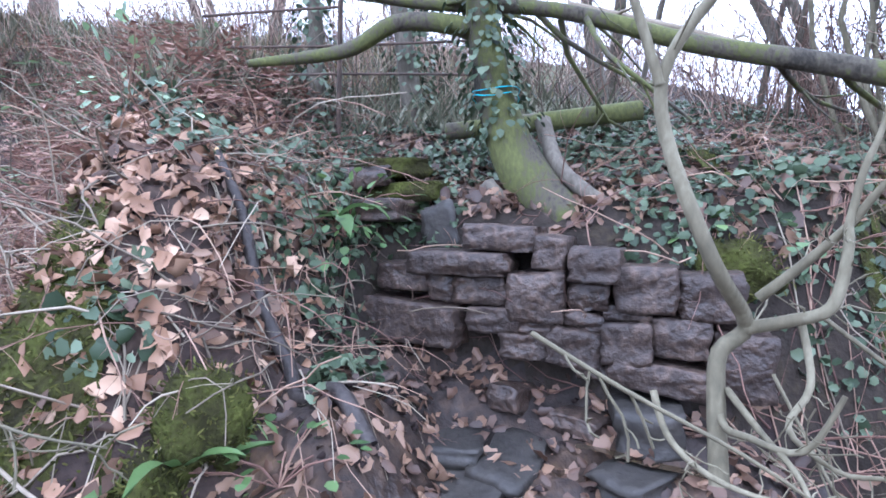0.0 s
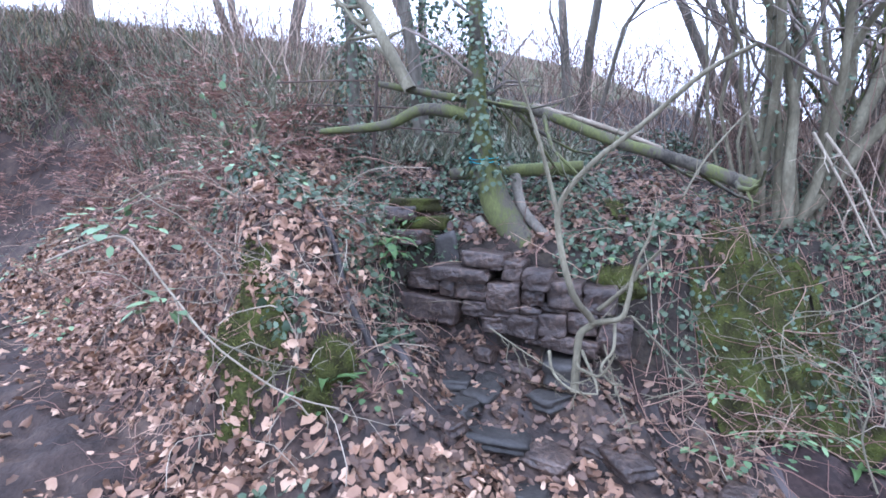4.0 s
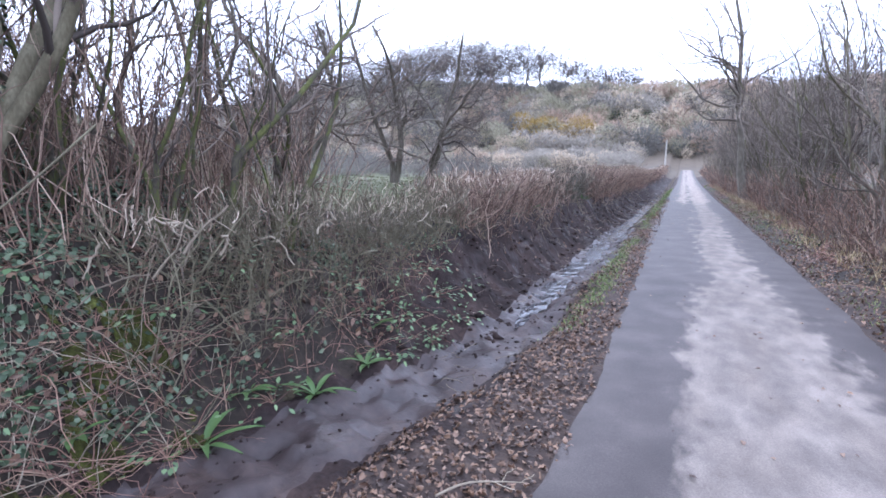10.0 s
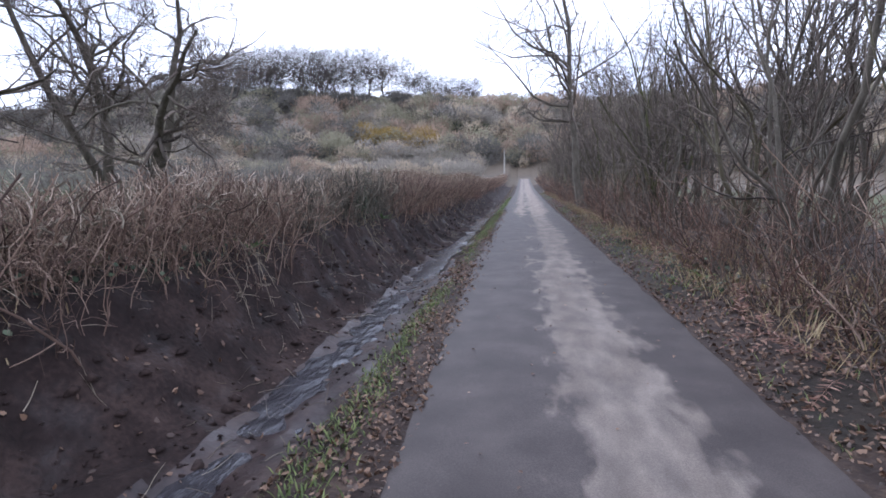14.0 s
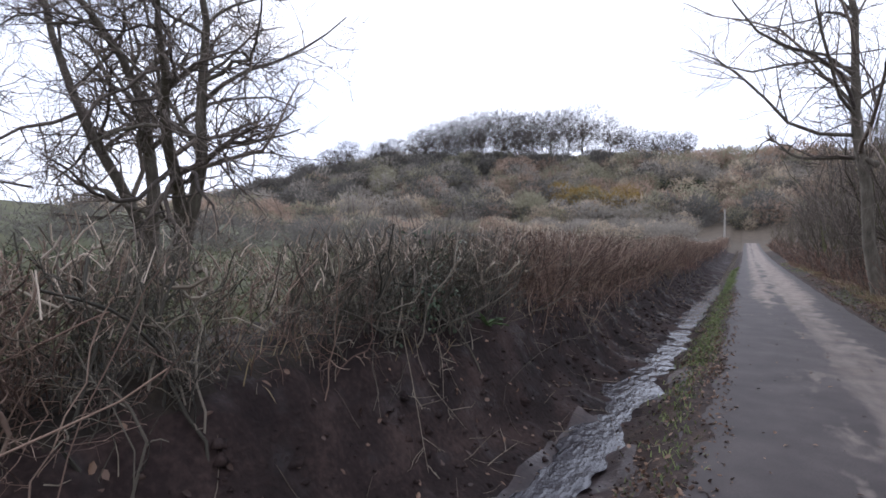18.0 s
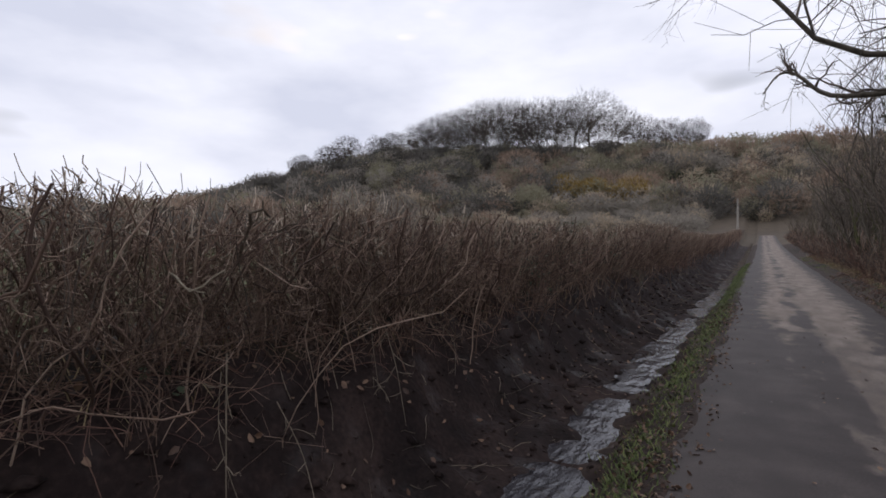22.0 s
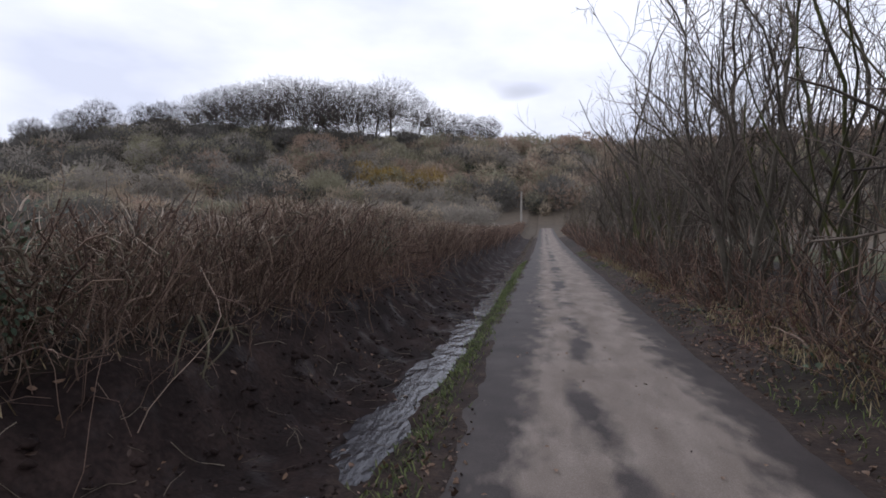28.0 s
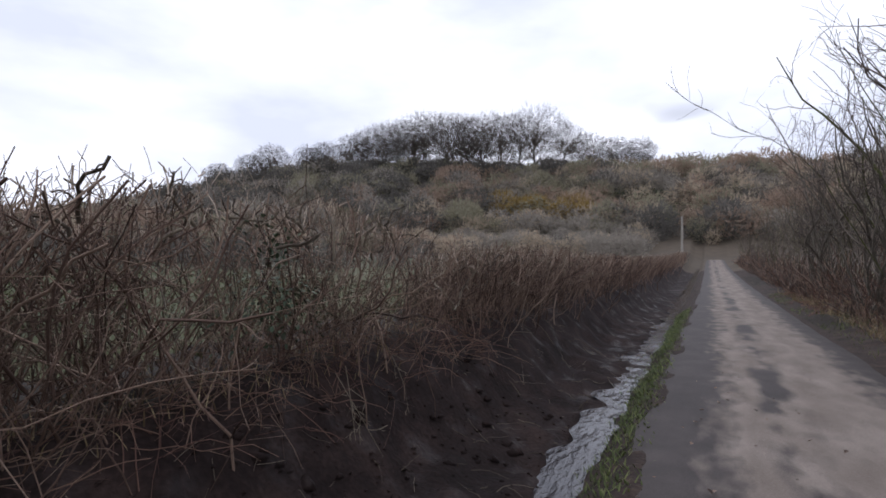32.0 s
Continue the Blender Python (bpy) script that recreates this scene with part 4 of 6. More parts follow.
clods(500, (-3.9, -2.4, -1.2, 1.2), 0.016, lambda x, y: bank(x, y)[0] < 0)
stuff("mud_clods", so, M_MUD, "wet dark clods of earth on the ditch bank", "mud")
so = Soup()
clods(4200, (-0.8, 1.72, 1.0, 42), 0.006)
clods(700, (-0.9, -0.5, 1.0, 42), 0.012)
clods(700, (1.35, 1.8, 3.0, 42), 0.012)
stuff("road_grit", so, M_STONE, "scattered grit and crumbs of soil on the lane", "grit")
so = Soup()
x, y = scatter(rng, 420, (-0.8, 1.7, 3.0, 42), lambda x, y: x < 9)
n = len(x)
a = rng.uniform(0, 6.28, n)
L = rng.uniform(0.02, 0.05, n)
leaves(so, np.stack([x, y, np.full(n, 0.04)], -1), np.stack([np.cos(a), np.sin(a), rng.normal(0, 0.15, n)], -1), np.stack([rng.normal(0, 0.2, n), rng.normal(0, 0.2, n), np.ones(n)], -1), L, L * 0.6, 0.3)
stuff("fallen_leaves", so, M_LEAF_DARK, "odd brown leaves blown onto the lane", "leaf litter")
so = Soup()
x, y = scatter(rng, 900, (-3.0, -1.2, 4.5, 44), lambda x, y: x < 9)
m = len(x)
a = rng.uniform(0, 6.28, m)
P, R = grow(rng, np.stack([x, y, land(x, y) + 0.015], -1), np.stack([np.cos(a), np.sin(a), rng.normal(0, 0.15, m)], -1), rng.uniform(0.05, 0.4, m), rng.uniform(0.0015, 0.004, m), 5, 0.2, 0.0, 0.5)
P[:, :, 2] = np.maximum(P[:, :, 2], land(P[:, :, 0], P[:, :, 1]) + 0.008)
tubes(so, P, R, 3)
stuff("twig_debris", so, M_BARK_PALE, "pale broken twigs lying on the mud", "twigs", True)

# ---- trees ----
def bare_tree(rng, at, height, radius, stems, label, name="tree", fork=0.25, spread=0.55, twigs=4, bark=None, lean=(0, 0), group="", up=0.06, thick=1.0, levels=3, limbs=0, crook=1.0):
    """A bare winter tree: trunk or several stems, limbs, and a crown of twigs."""
    base = np.array([at[0], at[1], float(land(at[0], at[1])) - 0.08])
    ob = thing(name, base, label, "tree", group)
    bark = bark or M_BARK
    trunk, R = grow(rng, base + rng.normal(0, radius * (0.6 if stems > 1 else 0), (stems, 3)) * [1, 1, 0], np.stack([rng.normal(lean[0], 0.18 if stems > 1 else 0.03, stems), rng.normal(lean[1], 0.18 if stems > 1 else 0.03, stems), np.ones(stems)], -1),
                    height * rng.uniform(0.75, 1.0, stems), radius * rng.uniform(0.7, 1.0, stems), 9, 0.09 * crook, up, 0.18)
    R[:, 0] *= 1.35
    for k in range(stems):
        part("trunk", tubes(Soup(), trunk[k:k + 1], R[k:k + 1], 9), bark, ob)
    P1, R1 = shoots(rng, trunk, R, limbs or max(3, int(11 / stems)), spread + 0.25, (0.32, 0.6), fork, 0.5, 7, 0.16 * crook, up, 0.25)
    for k in range(min(len(P1), 14)):
        part("limb", tubes(Soup(), P1[k:k + 1], R1[k:k + 1], 6), bark, ob)
    so = Soup()
    if len(P1) > 14:
        tubes(so, P1[14:], R1[14:], 5)
    P2, R2 = shoots(rng, P1, R1, 7, spread + 0.15, (0.3, 0.65), 0.2, 0.55, 5, 0.2 * crook, up, 0.35)
    tubes(so, P2, np.maximum(R2, 0.004 * thick), 4)
    P3, R3 = shoots(rng, P2, R2, twigs, spread + 0.1, (0.35, 0.75), 0.15, 0.6, 4, 0.22, up, 0.5)
    tubes(so, P3, np.maximum(R3, 0.0028 * thick), 3)
    if levels > 3:
        P4, R4 = shoots(rng, P3, R3, 8 if levels > 4 else 3, spread, (0.4, 0.8), 0.2, 0.7, 2, 0.22, up, 0.6)
        tubes(so, P4, np.maximum(R4, 0.002 * thick), 3)
    part("crown", so, M_TWIG, ob, "fine bare twigs")["kind"] = "stuff"
    return ob, P1


def ivy_on(rng, path, radius, n, parent, size=0.05):
    """Ivy leaves round a stem."""
    path = np.asarray(path)
    t = rng.uniform(0, len(path) - 1.001, n)
    i = t.astype(int)
    p = path[i] * (1 - (t - i))[:, None] + path[i + 1] * (t - i)[:, None]
    out = unit(rng.normal(0, 1, (n, 3)))
    so = leaves(Soup(), p + out * radius * rng.uniform(0.6, 1.6, n)[:, None], out * 0.4 + [0, 0, -0.7], out, size * rng.uniform(0.6, 1.3, n), size * rng.uniform(0.6, 1.2, n), 0.15)
    return part("ivy", so, M_IVY, parent, "dark green ivy leaves", False)


rng = np.random.default_rng(31)
bare_tree(rng, (-9.9, 17.7), 6.8, 0.15, 2, "bare hawthorn with a dense twiggy crown behind the hedge", "hawthorn_tree", 0.14, 0.8, 8, lean=(0.12, 0), group="field thorns", levels=4, limbs=15, crook=1.9, up=0.03, thick=1.1)
bare_tree(rng, (-8.2, 17.3), 5.8, 0.14, 2, "bare hawthorn leaning over the hedge from the field", "hawthorn_tree", 0.14, 0.8, 8, lean=(0.3, -0.05), group="field thorns", levels=4, limbs=15, crook=1.9, up=0.03, thick=1.1)
bare_tree(rng, (-10.5, 12.6), 7.0, 0.2, 2, "gnarled bare tree with a wide crown in the field", "hawthorn_tree", 0.16, 0.85, 8, lean=(0.2, 0.12), group="field thorns", levels=4, limbs=14, crook=2.2, up=0.02, thick=1.1)
bare_tree(rng, (-7.6, 7.6), 8, 0.07, 3, "slim bare trees with ivy on the field's edge", "tree", 0.3, 0.5, 3)
bare_tree(rng, (-6.2, 3.9), 9, 0.075, 2, "slim bare trees with ivy on the field's edge", "tree", 0.2, 0.6, 5)
bare_tree(rng, (-7.2, 1.9), 9, 0.075, 2, "slim bare trees with ivy on the field's edge", "tree", 0.2, 0.6, 5)
bare_tree(rng, (-9.5, 0.2), 8, 0.07, 2, "slim bare tree on the bank top", "tree", 0.15, 0.65, 5)
bare_tree(rng, (-12.5, -3.5), 8, 0.12, 2, "bare tree on the bank top", "tree", 0.15, 0.7, 6)
bare_tree(rng, (-10.8, -2.2), 7, 0.07, 3, "bare thin tree on the bank top", "tree", 0.15, 0.65, 5)

# ---- hazel stools and thicket on the far side of the lane ----
def stool(rng, at, stems, height, radius, label, spread=0.16, lean=(0, 0), bark=None, twigs=3, name="hazel_stool", group="hazels beside the lane"):
    base = np.array([at[0], at[1], float(land(at[0], at[1])) - 0.06])
    ob = thing(name, base, label, "hazel", group)
    a = rng.uniform(0, 2 * np.pi, stems)
    off = np.stack([np.cos(a), np.sin(a), np.zeros(stems)], -1) * rng.uniform(0.05, 0.32, stems)[:, None]
    way = off * spread * 4 + np.stack([rng.normal(lean[0], spread, stems), rng.normal(lean[1], spread, stems), np.ones(stems)], -1)
    P, R = grow(rng, base + off, way, height * rng.uniform(0.5, 1.0, stems), radius * (0.25 + 0.75 * rng.uniform(0, 1, stems) ** 1.5), 12, 0.2, 0.15, 0.25)
    for k in range(stems):
        part("stem", tubes(Soup(), P[k:k + 1], R[k:k + 1], 6), bark or M_BARK_GREEN, ob)
    so = Soup()
    P2, R2 = shoots(rng, P, R, 10, 0.55, (0.13, 0.36), 0.22, 0.55, 6, 0.26, 0.1, 0.4)
    tubes(so, P2, np.maximum(R2, 0.006), 4)
    P3, R3 = shoots(rng, P2, R2, twigs, 0.7, (0.35, 0.75), 0.2, 0.6, 4, 0.3, 0.03, 0.5)
    tubes(so, P3, np.maximum(R3, 0.004), 3)
    part("crown", so, M_TWIG, ob, "fine bare twigs")["kind"] = "stuff"
    return ob, P


STOOL = "multi-stemmed hazel with bare grey-green stems"
rng = np.random.default_rng(41)
for yy in np.arange(9.5, 62, 1.0):
    xx = 3.6 + rng.uniform(-0.45, 2.2) + (0.8 if yy < 12 else 0)
    if abs(yy - 30.7) < 0.9:
        continue
    stool(rng, (xx, yy), int(rng.integers(6, 11)), rng.uniform(6.2, 9.5), 0.06, STOOL, 0.07, (-0.02, 0.0), (M_BARK, M_BARK, M_BARK_MOSSY, M_BARK_GREEN)[int(rng.integers(0, 4))], 5 if yy < 45 else 2)
for yy in np.arange(10, 60, 2.6):
    stool(rng, (rng.uniform(6.2, 9.5), yy), 6, rng.uniform(6.0, 9.0), 0.08, STOOL, 0.12, (0, 0), M_BARK, 4)
ash, limbs = bare_tree(rng, (2.74, 30.8), 14, 0.21, 1, "tall bare ash tree with a thick grey trunk beside the lane", "ash_tree", 0.27, 0.8, 6, lean=(0.0, 0), levels=4, bark=M_BARK, limbs=22, crook=1.5, up=0.03)
so = Soup()
q = line_tube(so, [(2.6, 30.8, 3.8), (2.3, 30.85, 4.0), (1.8, 30.95, 4.1), (0.75, 31.0, 4.2), (0.2, 31.0, 4.7), (-0.1, 31.1, 4.75), (-0.35, 31.1, 4.4)], [0.1, 0.075, 0.06, 0.045, 0.03, 0.02, 0.01], 7)
part("limb", so, M_BARK, ash)
P, R = q[None, ::3], np.linspace(0.11, 0.02, len(q[::3]))[None]
so = Soup()
P2, R2 = shoots(rng, P, R, 16, 0.8, (0.1, 0.32), 0.2, 0.5, 6, 0.28, 0.0, 0.4)
tubes(so, P2, np.maximum(R2 * 0.8, 0.005), 4)
P3, R3 = shoots(rng, P2, R2, 7, 0.7, (0.3, 0.7), 0.2, 0.5, 4, 0.28, 0.02, 0.5)
tubes(so, P3, np.maximum(R3, 0.003), 3)
part("crown", so, M_TWIG, ash)["kind"] = "stuff"
for yy in np.arange(64, 112, 4.0):
    stool(rng, (4.2 + rng.uniform(-0.8, 1.5), yy), 7, rng.uniform(4.5, 6.5), 0.06, STOOL, 0.2, twigs=2)

for n, thicket_mat in ((2700, M_HEDGE), (2500, M_TWIG), (1500, M_TWIG_RED)):
  so = Soup()
  y = 6 + 100 * rng.uniform(0, 1, n) ** 1.5
  x = 2.45 + np.abs(rng.normal(0, 1.0, n)) + 0.3 * vnoise(y * 0.7, y * 0, 81)
  P, R = grow(rng, np.stack([x, y, land(x, y) - 0.03], -1), np.stack([rng.normal(-0.1, 0.3, n), rng.normal(0, 0.3, n), np.ones(n)], -1), rng.uniform(0.5, 1.9, n) * np.clip(0.3 + (x - 2.4) * 0.6, 0.25, 1.15), rng.uniform(0.003, 0.01, n) * (1 + y / 50), 7, 0.3, 0.08, 0.5)
  tubes(so, P, R, 3)
  P2, R2 = shoots(rng, P[y < 60], R[y < 60], 2, 0.7, (0.25, 0.5), 0.2, 0.6, 3, 0.25, 0.0, 0.5)
  tubes(so, P2, R2, 3)
  stuff("thicket", so, thicket_mat, "dense brown thicket of bare stems beside the lane", "thicket", True)

# ---- the far hillside wood ----
rng = np.random.default_rng(51)


def far_crowns(soup, pos, size, tris=240, slim=1.0):
    """Winter crowns far off: many slim upright slivers in an uneven dome."""
    n = len(pos)
    p = rng.normal(0, 1, (n, tris, 3))
    p = p / np.linalg.norm(p, axis=-1, keepdims=True) * rng.uniform(0.2, 1, (n, tris, 1)) ** 0.45
    p[..., 2] = p[..., 2] * 0.75 + 0.62
    p = p * rng.uniform(0.75, 1.2, (n, 1, 3)) * size[:, None, None] * 0.5
    c = pos[:, None] + p
    d = unit(p * 0.5 + [0, 0, 0.1] + rng.normal(0, 1.0, p.shape) * size[:, None, None] * 0.3)
    s = unit(np.cross(d, rng.normal(0, 1, p.shape)))
    L, W_ = size[:, None, None] * rng.uniform(0.08, 0.2, (n, tris, 1)), size[:, None, None] * rng.uniform(0.006, 0.018, (n, tris, 1)) * slim
    v = np.stack([c - s * W_, c + s * W_, c + d * L], 2)
    soup.add(v, np.arange(n * tris * 3).reshape(-1, 3))


def on_hill(n, r0, r1, th0, th1):
    r, th = np.sqrt(rng.uniform(r0**2, r1**2, n)), np.radians(rng.uniform(th0, th1, n))
    x, y = -r * np.sin(th), 25 + r * np.cos(th)
    return np.stack([x, y, land(x, y, False)], -1)


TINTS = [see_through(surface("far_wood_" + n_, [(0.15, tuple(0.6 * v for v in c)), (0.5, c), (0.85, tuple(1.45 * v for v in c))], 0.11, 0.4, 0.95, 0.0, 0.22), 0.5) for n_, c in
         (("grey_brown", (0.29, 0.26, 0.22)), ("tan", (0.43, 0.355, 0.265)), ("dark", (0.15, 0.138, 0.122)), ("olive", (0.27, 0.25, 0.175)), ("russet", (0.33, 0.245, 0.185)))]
p = np.concatenate([on_hill(1750, 108, 196, -62, 72), on_hill(520, 76, 112, 3, 72), on_hill(40, 172, 180, 3, 56), on_hill(160, 84, 112, -30, -5)])
p = p[((np.abs(p[:, 0] - 0.5) > 5) | (p[:, 1] > 124)) & ((np.hypot(p[:, 0], p[:, 1] - 25) > 108) | (p[:, 0] < -9))]
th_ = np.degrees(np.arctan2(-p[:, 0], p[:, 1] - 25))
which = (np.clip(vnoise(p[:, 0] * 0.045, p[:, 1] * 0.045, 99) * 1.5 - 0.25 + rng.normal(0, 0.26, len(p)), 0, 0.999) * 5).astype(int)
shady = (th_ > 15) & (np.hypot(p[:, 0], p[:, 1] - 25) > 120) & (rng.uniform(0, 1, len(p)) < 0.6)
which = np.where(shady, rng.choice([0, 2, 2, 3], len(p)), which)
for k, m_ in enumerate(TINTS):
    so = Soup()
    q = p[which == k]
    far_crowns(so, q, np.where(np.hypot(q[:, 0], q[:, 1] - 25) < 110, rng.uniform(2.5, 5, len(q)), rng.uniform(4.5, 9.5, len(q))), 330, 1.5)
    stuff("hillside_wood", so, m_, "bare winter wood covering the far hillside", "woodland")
so = Soup()
p = on_hill(26, 120, 138, 11, 20)
far_crowns(so, p, rng.uniform(5, 9, len(p)), 700)
stuff("willow_clump", so, M_FAROCHRE, "ochre willow scrub at the hill's foot", "woodland")
so = Soup()
p = np.concatenate([on_hill(26, 120, 190, 2, 9), on_hill(12, 192, 198, -1, 3), on_hill(30, 120, 190, -40, -8)])
far_crowns(so, p, rng.uniform(4, 7, len(p)), 160)
stuff("evergreen_clump", so, M_FAREVERGREEN, "dark evergreen trees among the bare wood", "woodland")


M_RIDGE = surface("ridge_twigs", [(0.2, (0.052, 0.044, 0.039)), (0.5, (0.09, 0.077, 0.068)), (0.8, (0.14, 0.122, 0.108))], 0.15, 2.0, 0.95, 0.0, 0.3)


def skyline_tree(at, height, label, tint):
    """A broad bare crown on the ridge: short trunk, fanned limbs, and a dome of fine branches."""
    base = np.array([at[0], at[1], float(land(at[0], at[1])) - 0.3])
    ob = thing("skyline_tree", base, label, "tree", "trees on the ridge")
    P, R = grow(rng, base, [(rng.normal(0, 0.06), rng.normal(0, 0.06), 1)], height * 0.5, 0.015 * height, 6, 0.1, 0.05, 0.6)
    part("trunk", tubes(Soup(), P, R, 7), M_BARK, ob)
    P1, R1 = shoots(rng, P, R, 14, 1.0, (0.6, 0.95), 0.4, 0.5, 6, 0.16, 0.14, 0.3)
    for k in range(8):
        part("limb", tubes(Soup(), P1[k:k + 1], R1[k:k + 1], 5), M_BARK, ob)
    so = tubes(Soup(), P1[8:], R1[8:], 4)
    P2, R2 = shoots(rng, P1, R1, 7, 0.8, (0.25, 0.55), 0.25, 0.5, 4, 0.2, 0.06, 0.4)
    tubes(so, P2, np.maximum(R2, 0.05), 3)
    P3, R3 = shoots(rng, P2, R2, 4, 0.8, (0.35, 0.7), 0.2, 0.6, 3, 0.2, 0.05, 0.5)
    tubes(so, P3, np.maximum(R3, 0.028), 3)
    part("crown", so, M_TWIG, ob, "fine bare twigs")["kind"] = "stuff"
    # fine outer twigs, radiating in a dome
    n = 4200
    p = unit(rng.normal(0, 1, (n, 3))) * rng.uniform(0, 1, (n, 1)) ** 0.4
    p = p * (1 + 0.22 * rough(3 * p[:, 0] + at[0], 3 * p[:, 1] + 2 * p[:, 2], 1.0, 2, 101))[:, None]
    p = np.where(p[:, 2:] < 0, p * [0.9, 0.9, 0.95], p)
    c = p * [0.43 * height, 0.43 * height, 0.36 * height] + base + [0, 0, 0.58 * height]
    d = unit(p + [0, 0, 0.25] + rng.normal(0, 0.45, (n, 3)))
    s_ = unit(np.cross(d, rng.normal(0, 1, (n, 3)))) * rng.uniform(0.02, 0.048, (n, 1))
    v = np.stack([c - s_, c + s_, c + d * height * rng.uniform(0.05, 0.11, (n, 1))], 1)
    part("outer_crown", Soup().add(v, np.arange(n * 3).reshape(-1, 3)), tint, ob, "", False)["kind"] = "stuff"


for th, r, hgt in ((6.2, 186, 13), (8.6, 186, 14), (11.4, 184, 16), (13.8, 184, 20), (16.4, 183, 26), (18.4, 182, 24), (20.2, 181, 23), (21.9, 180, 24), (23.4, 178, 22), (24.8, 182, 24), (26.3, 178, 23), (27.8, 181, 24), (29.4, 178, 22), (31.0, 178, 20), (32.6, 177, 19),
                   (34.2, 177, 17), (35.8, 177, 15), (38.6, 176, 13), (40.4, 174, 12), (44.0, 172, 14), (46, 172, 12), (49, 170, 11)):
    a = radians(th)
    skyline_tree((-r * math.sin(a), 25 + r * math.cos(a)), hgt, "large bare tree standing on the hill's ridge", M_RIDGE)
so = Soup()
p = np.concatenate([on_hill(46, 164, 175, 33, 62), on_hill(44, 170, 180, 14, 36)])
far_crowns(so, p, rng.uniform(7, 10.5, len(p)), 700, 0.8)
stuff("hillside_wood", so, TINTS[2], "dark rounded treetops along the hill's shoulder", "woodland")

# scrub along the field's upper edge
so = Soup()
n = 110
x, y = rng.uniform(-24, -15, n), rng.uniform(6, 64, n)
far_crowns(so, np.stack([x, y, land(x, y) - 0.3], -1), rng.uniform(1.6, 3.0, n), 420, 0.5)
stuff("field_scrub", so, TINTS[2], "low dark scrub along the field's upper edge", "scrub")

# ---- the pole ----
pole_at = (-3.3, 104.0, float(land(-3.3, 104.0)) - 0.2)
pole = thing("utility_pole", pole_at, "pale wooden utility pole at the hedge's far end", "utility pole")
part("shaft", tubes(Soup(), [[pole_at, (-3.3, 104, pole_at[2] + 3), (-3.3, 104, pole_at[2] + 5.5)]], [[0.15, 0.14, 0.12]], 10), M_POLE, pole)

# ---- the spring: wall, stones and old wood ----
rng = np.random.default_rng(61)
WALL_O, WALL_U = np.array([-4.06, -0.60, 0.0]), np.array([0.529, 0.849, 0.0])
WALL_N = np.array([0.849, -0.529, 0.0])


def block(centre, ax, ay, az, size, rng, bulge=0.05, cuts=8):
    """A worn stone: a box with rounded, uneven faces."""
    n = cuts + 1
    g = np.linspace(-1, 1, n + 1)
    so_v, so_f, k = [], [], 0
    for a, sgn in ((0, 1), (0, -1), (1, 1), (1, -1), (2, 1), (2, -1)):
        u, v = np.meshgrid(g, g, indexing="ij")
        p = np.zeros((*u.shape, 3))
        p[..., a], p[..., (a + 1) % 3], p[..., (a + 2) % 3] = sgn, u, v
        ix = np.arange((n + 1) ** 2).reshape(n + 1, n + 1) + k
        q = np.stack([ix[:-1, :-1], ix[1:, :-1], ix[1:, 1:], ix[:-1, 1:]], -1).reshape(-1, 4)
        so_v.append(p.reshape(-1, 3))
        so_f.append(q if sgn > 0 else q[:, ::-1])
        k += (n + 1) ** 2
    p = q_key = np.concatenate(so_v)
    r = np.linalg.norm(p, axis=1, keepdims=True)
    p = p * (1 - 0.07 * ((r - 1) / 0.732) ** 1.5)
    ph = rng.uniform(0, 6, 9)
    p = p + bulge * np.stack([np.sin(2.3 * p[:, 1] + ph[0]) + np.sin(4.1 * p[:, 2] + ph[1]), np.sin(2.6 * p[:, 0] + ph[2]) + np.sin(3.7 * p[:, 2] + ph[3]), np.sin(2.2 * p[:, 0] + ph[4]) + np.sin(4.4 * p[:, 1] + ph[5])], -1) * 0.55
    w = rng.uniform(0, 90, 3)
    p = p + 0.15 * np.stack([rough(p[:, 1] * 1.3 + p[:, 0] + w[j], p[:, 2] * 1.3 - p[:, 0] + w[j], 2.2, 3, 70 + j) for j in range(3)], -1)
    p = p * (np.asarray(size) / 2)
    out = np.asarray(centre) + p[:, :1] * ax + p[:, 1:2] * ay + p[:, 2:3] * az
    flat_key = np.unique(np.round(q_key, 4), axis=0, return_inverse=True)[1].ravel()
    first = np.unique(flat_key, return_index=True)[1]
    return Soup().add(out[first], flat_key[np.concatenate(so_f)])


wall = thing("stone_wall", WALL_O + WALL_U * 0.5 + [0, 0, 0.4], "small dry wall of wet brown stones round a spring", "wall")
UP = np.array([0, 0, 1.0])
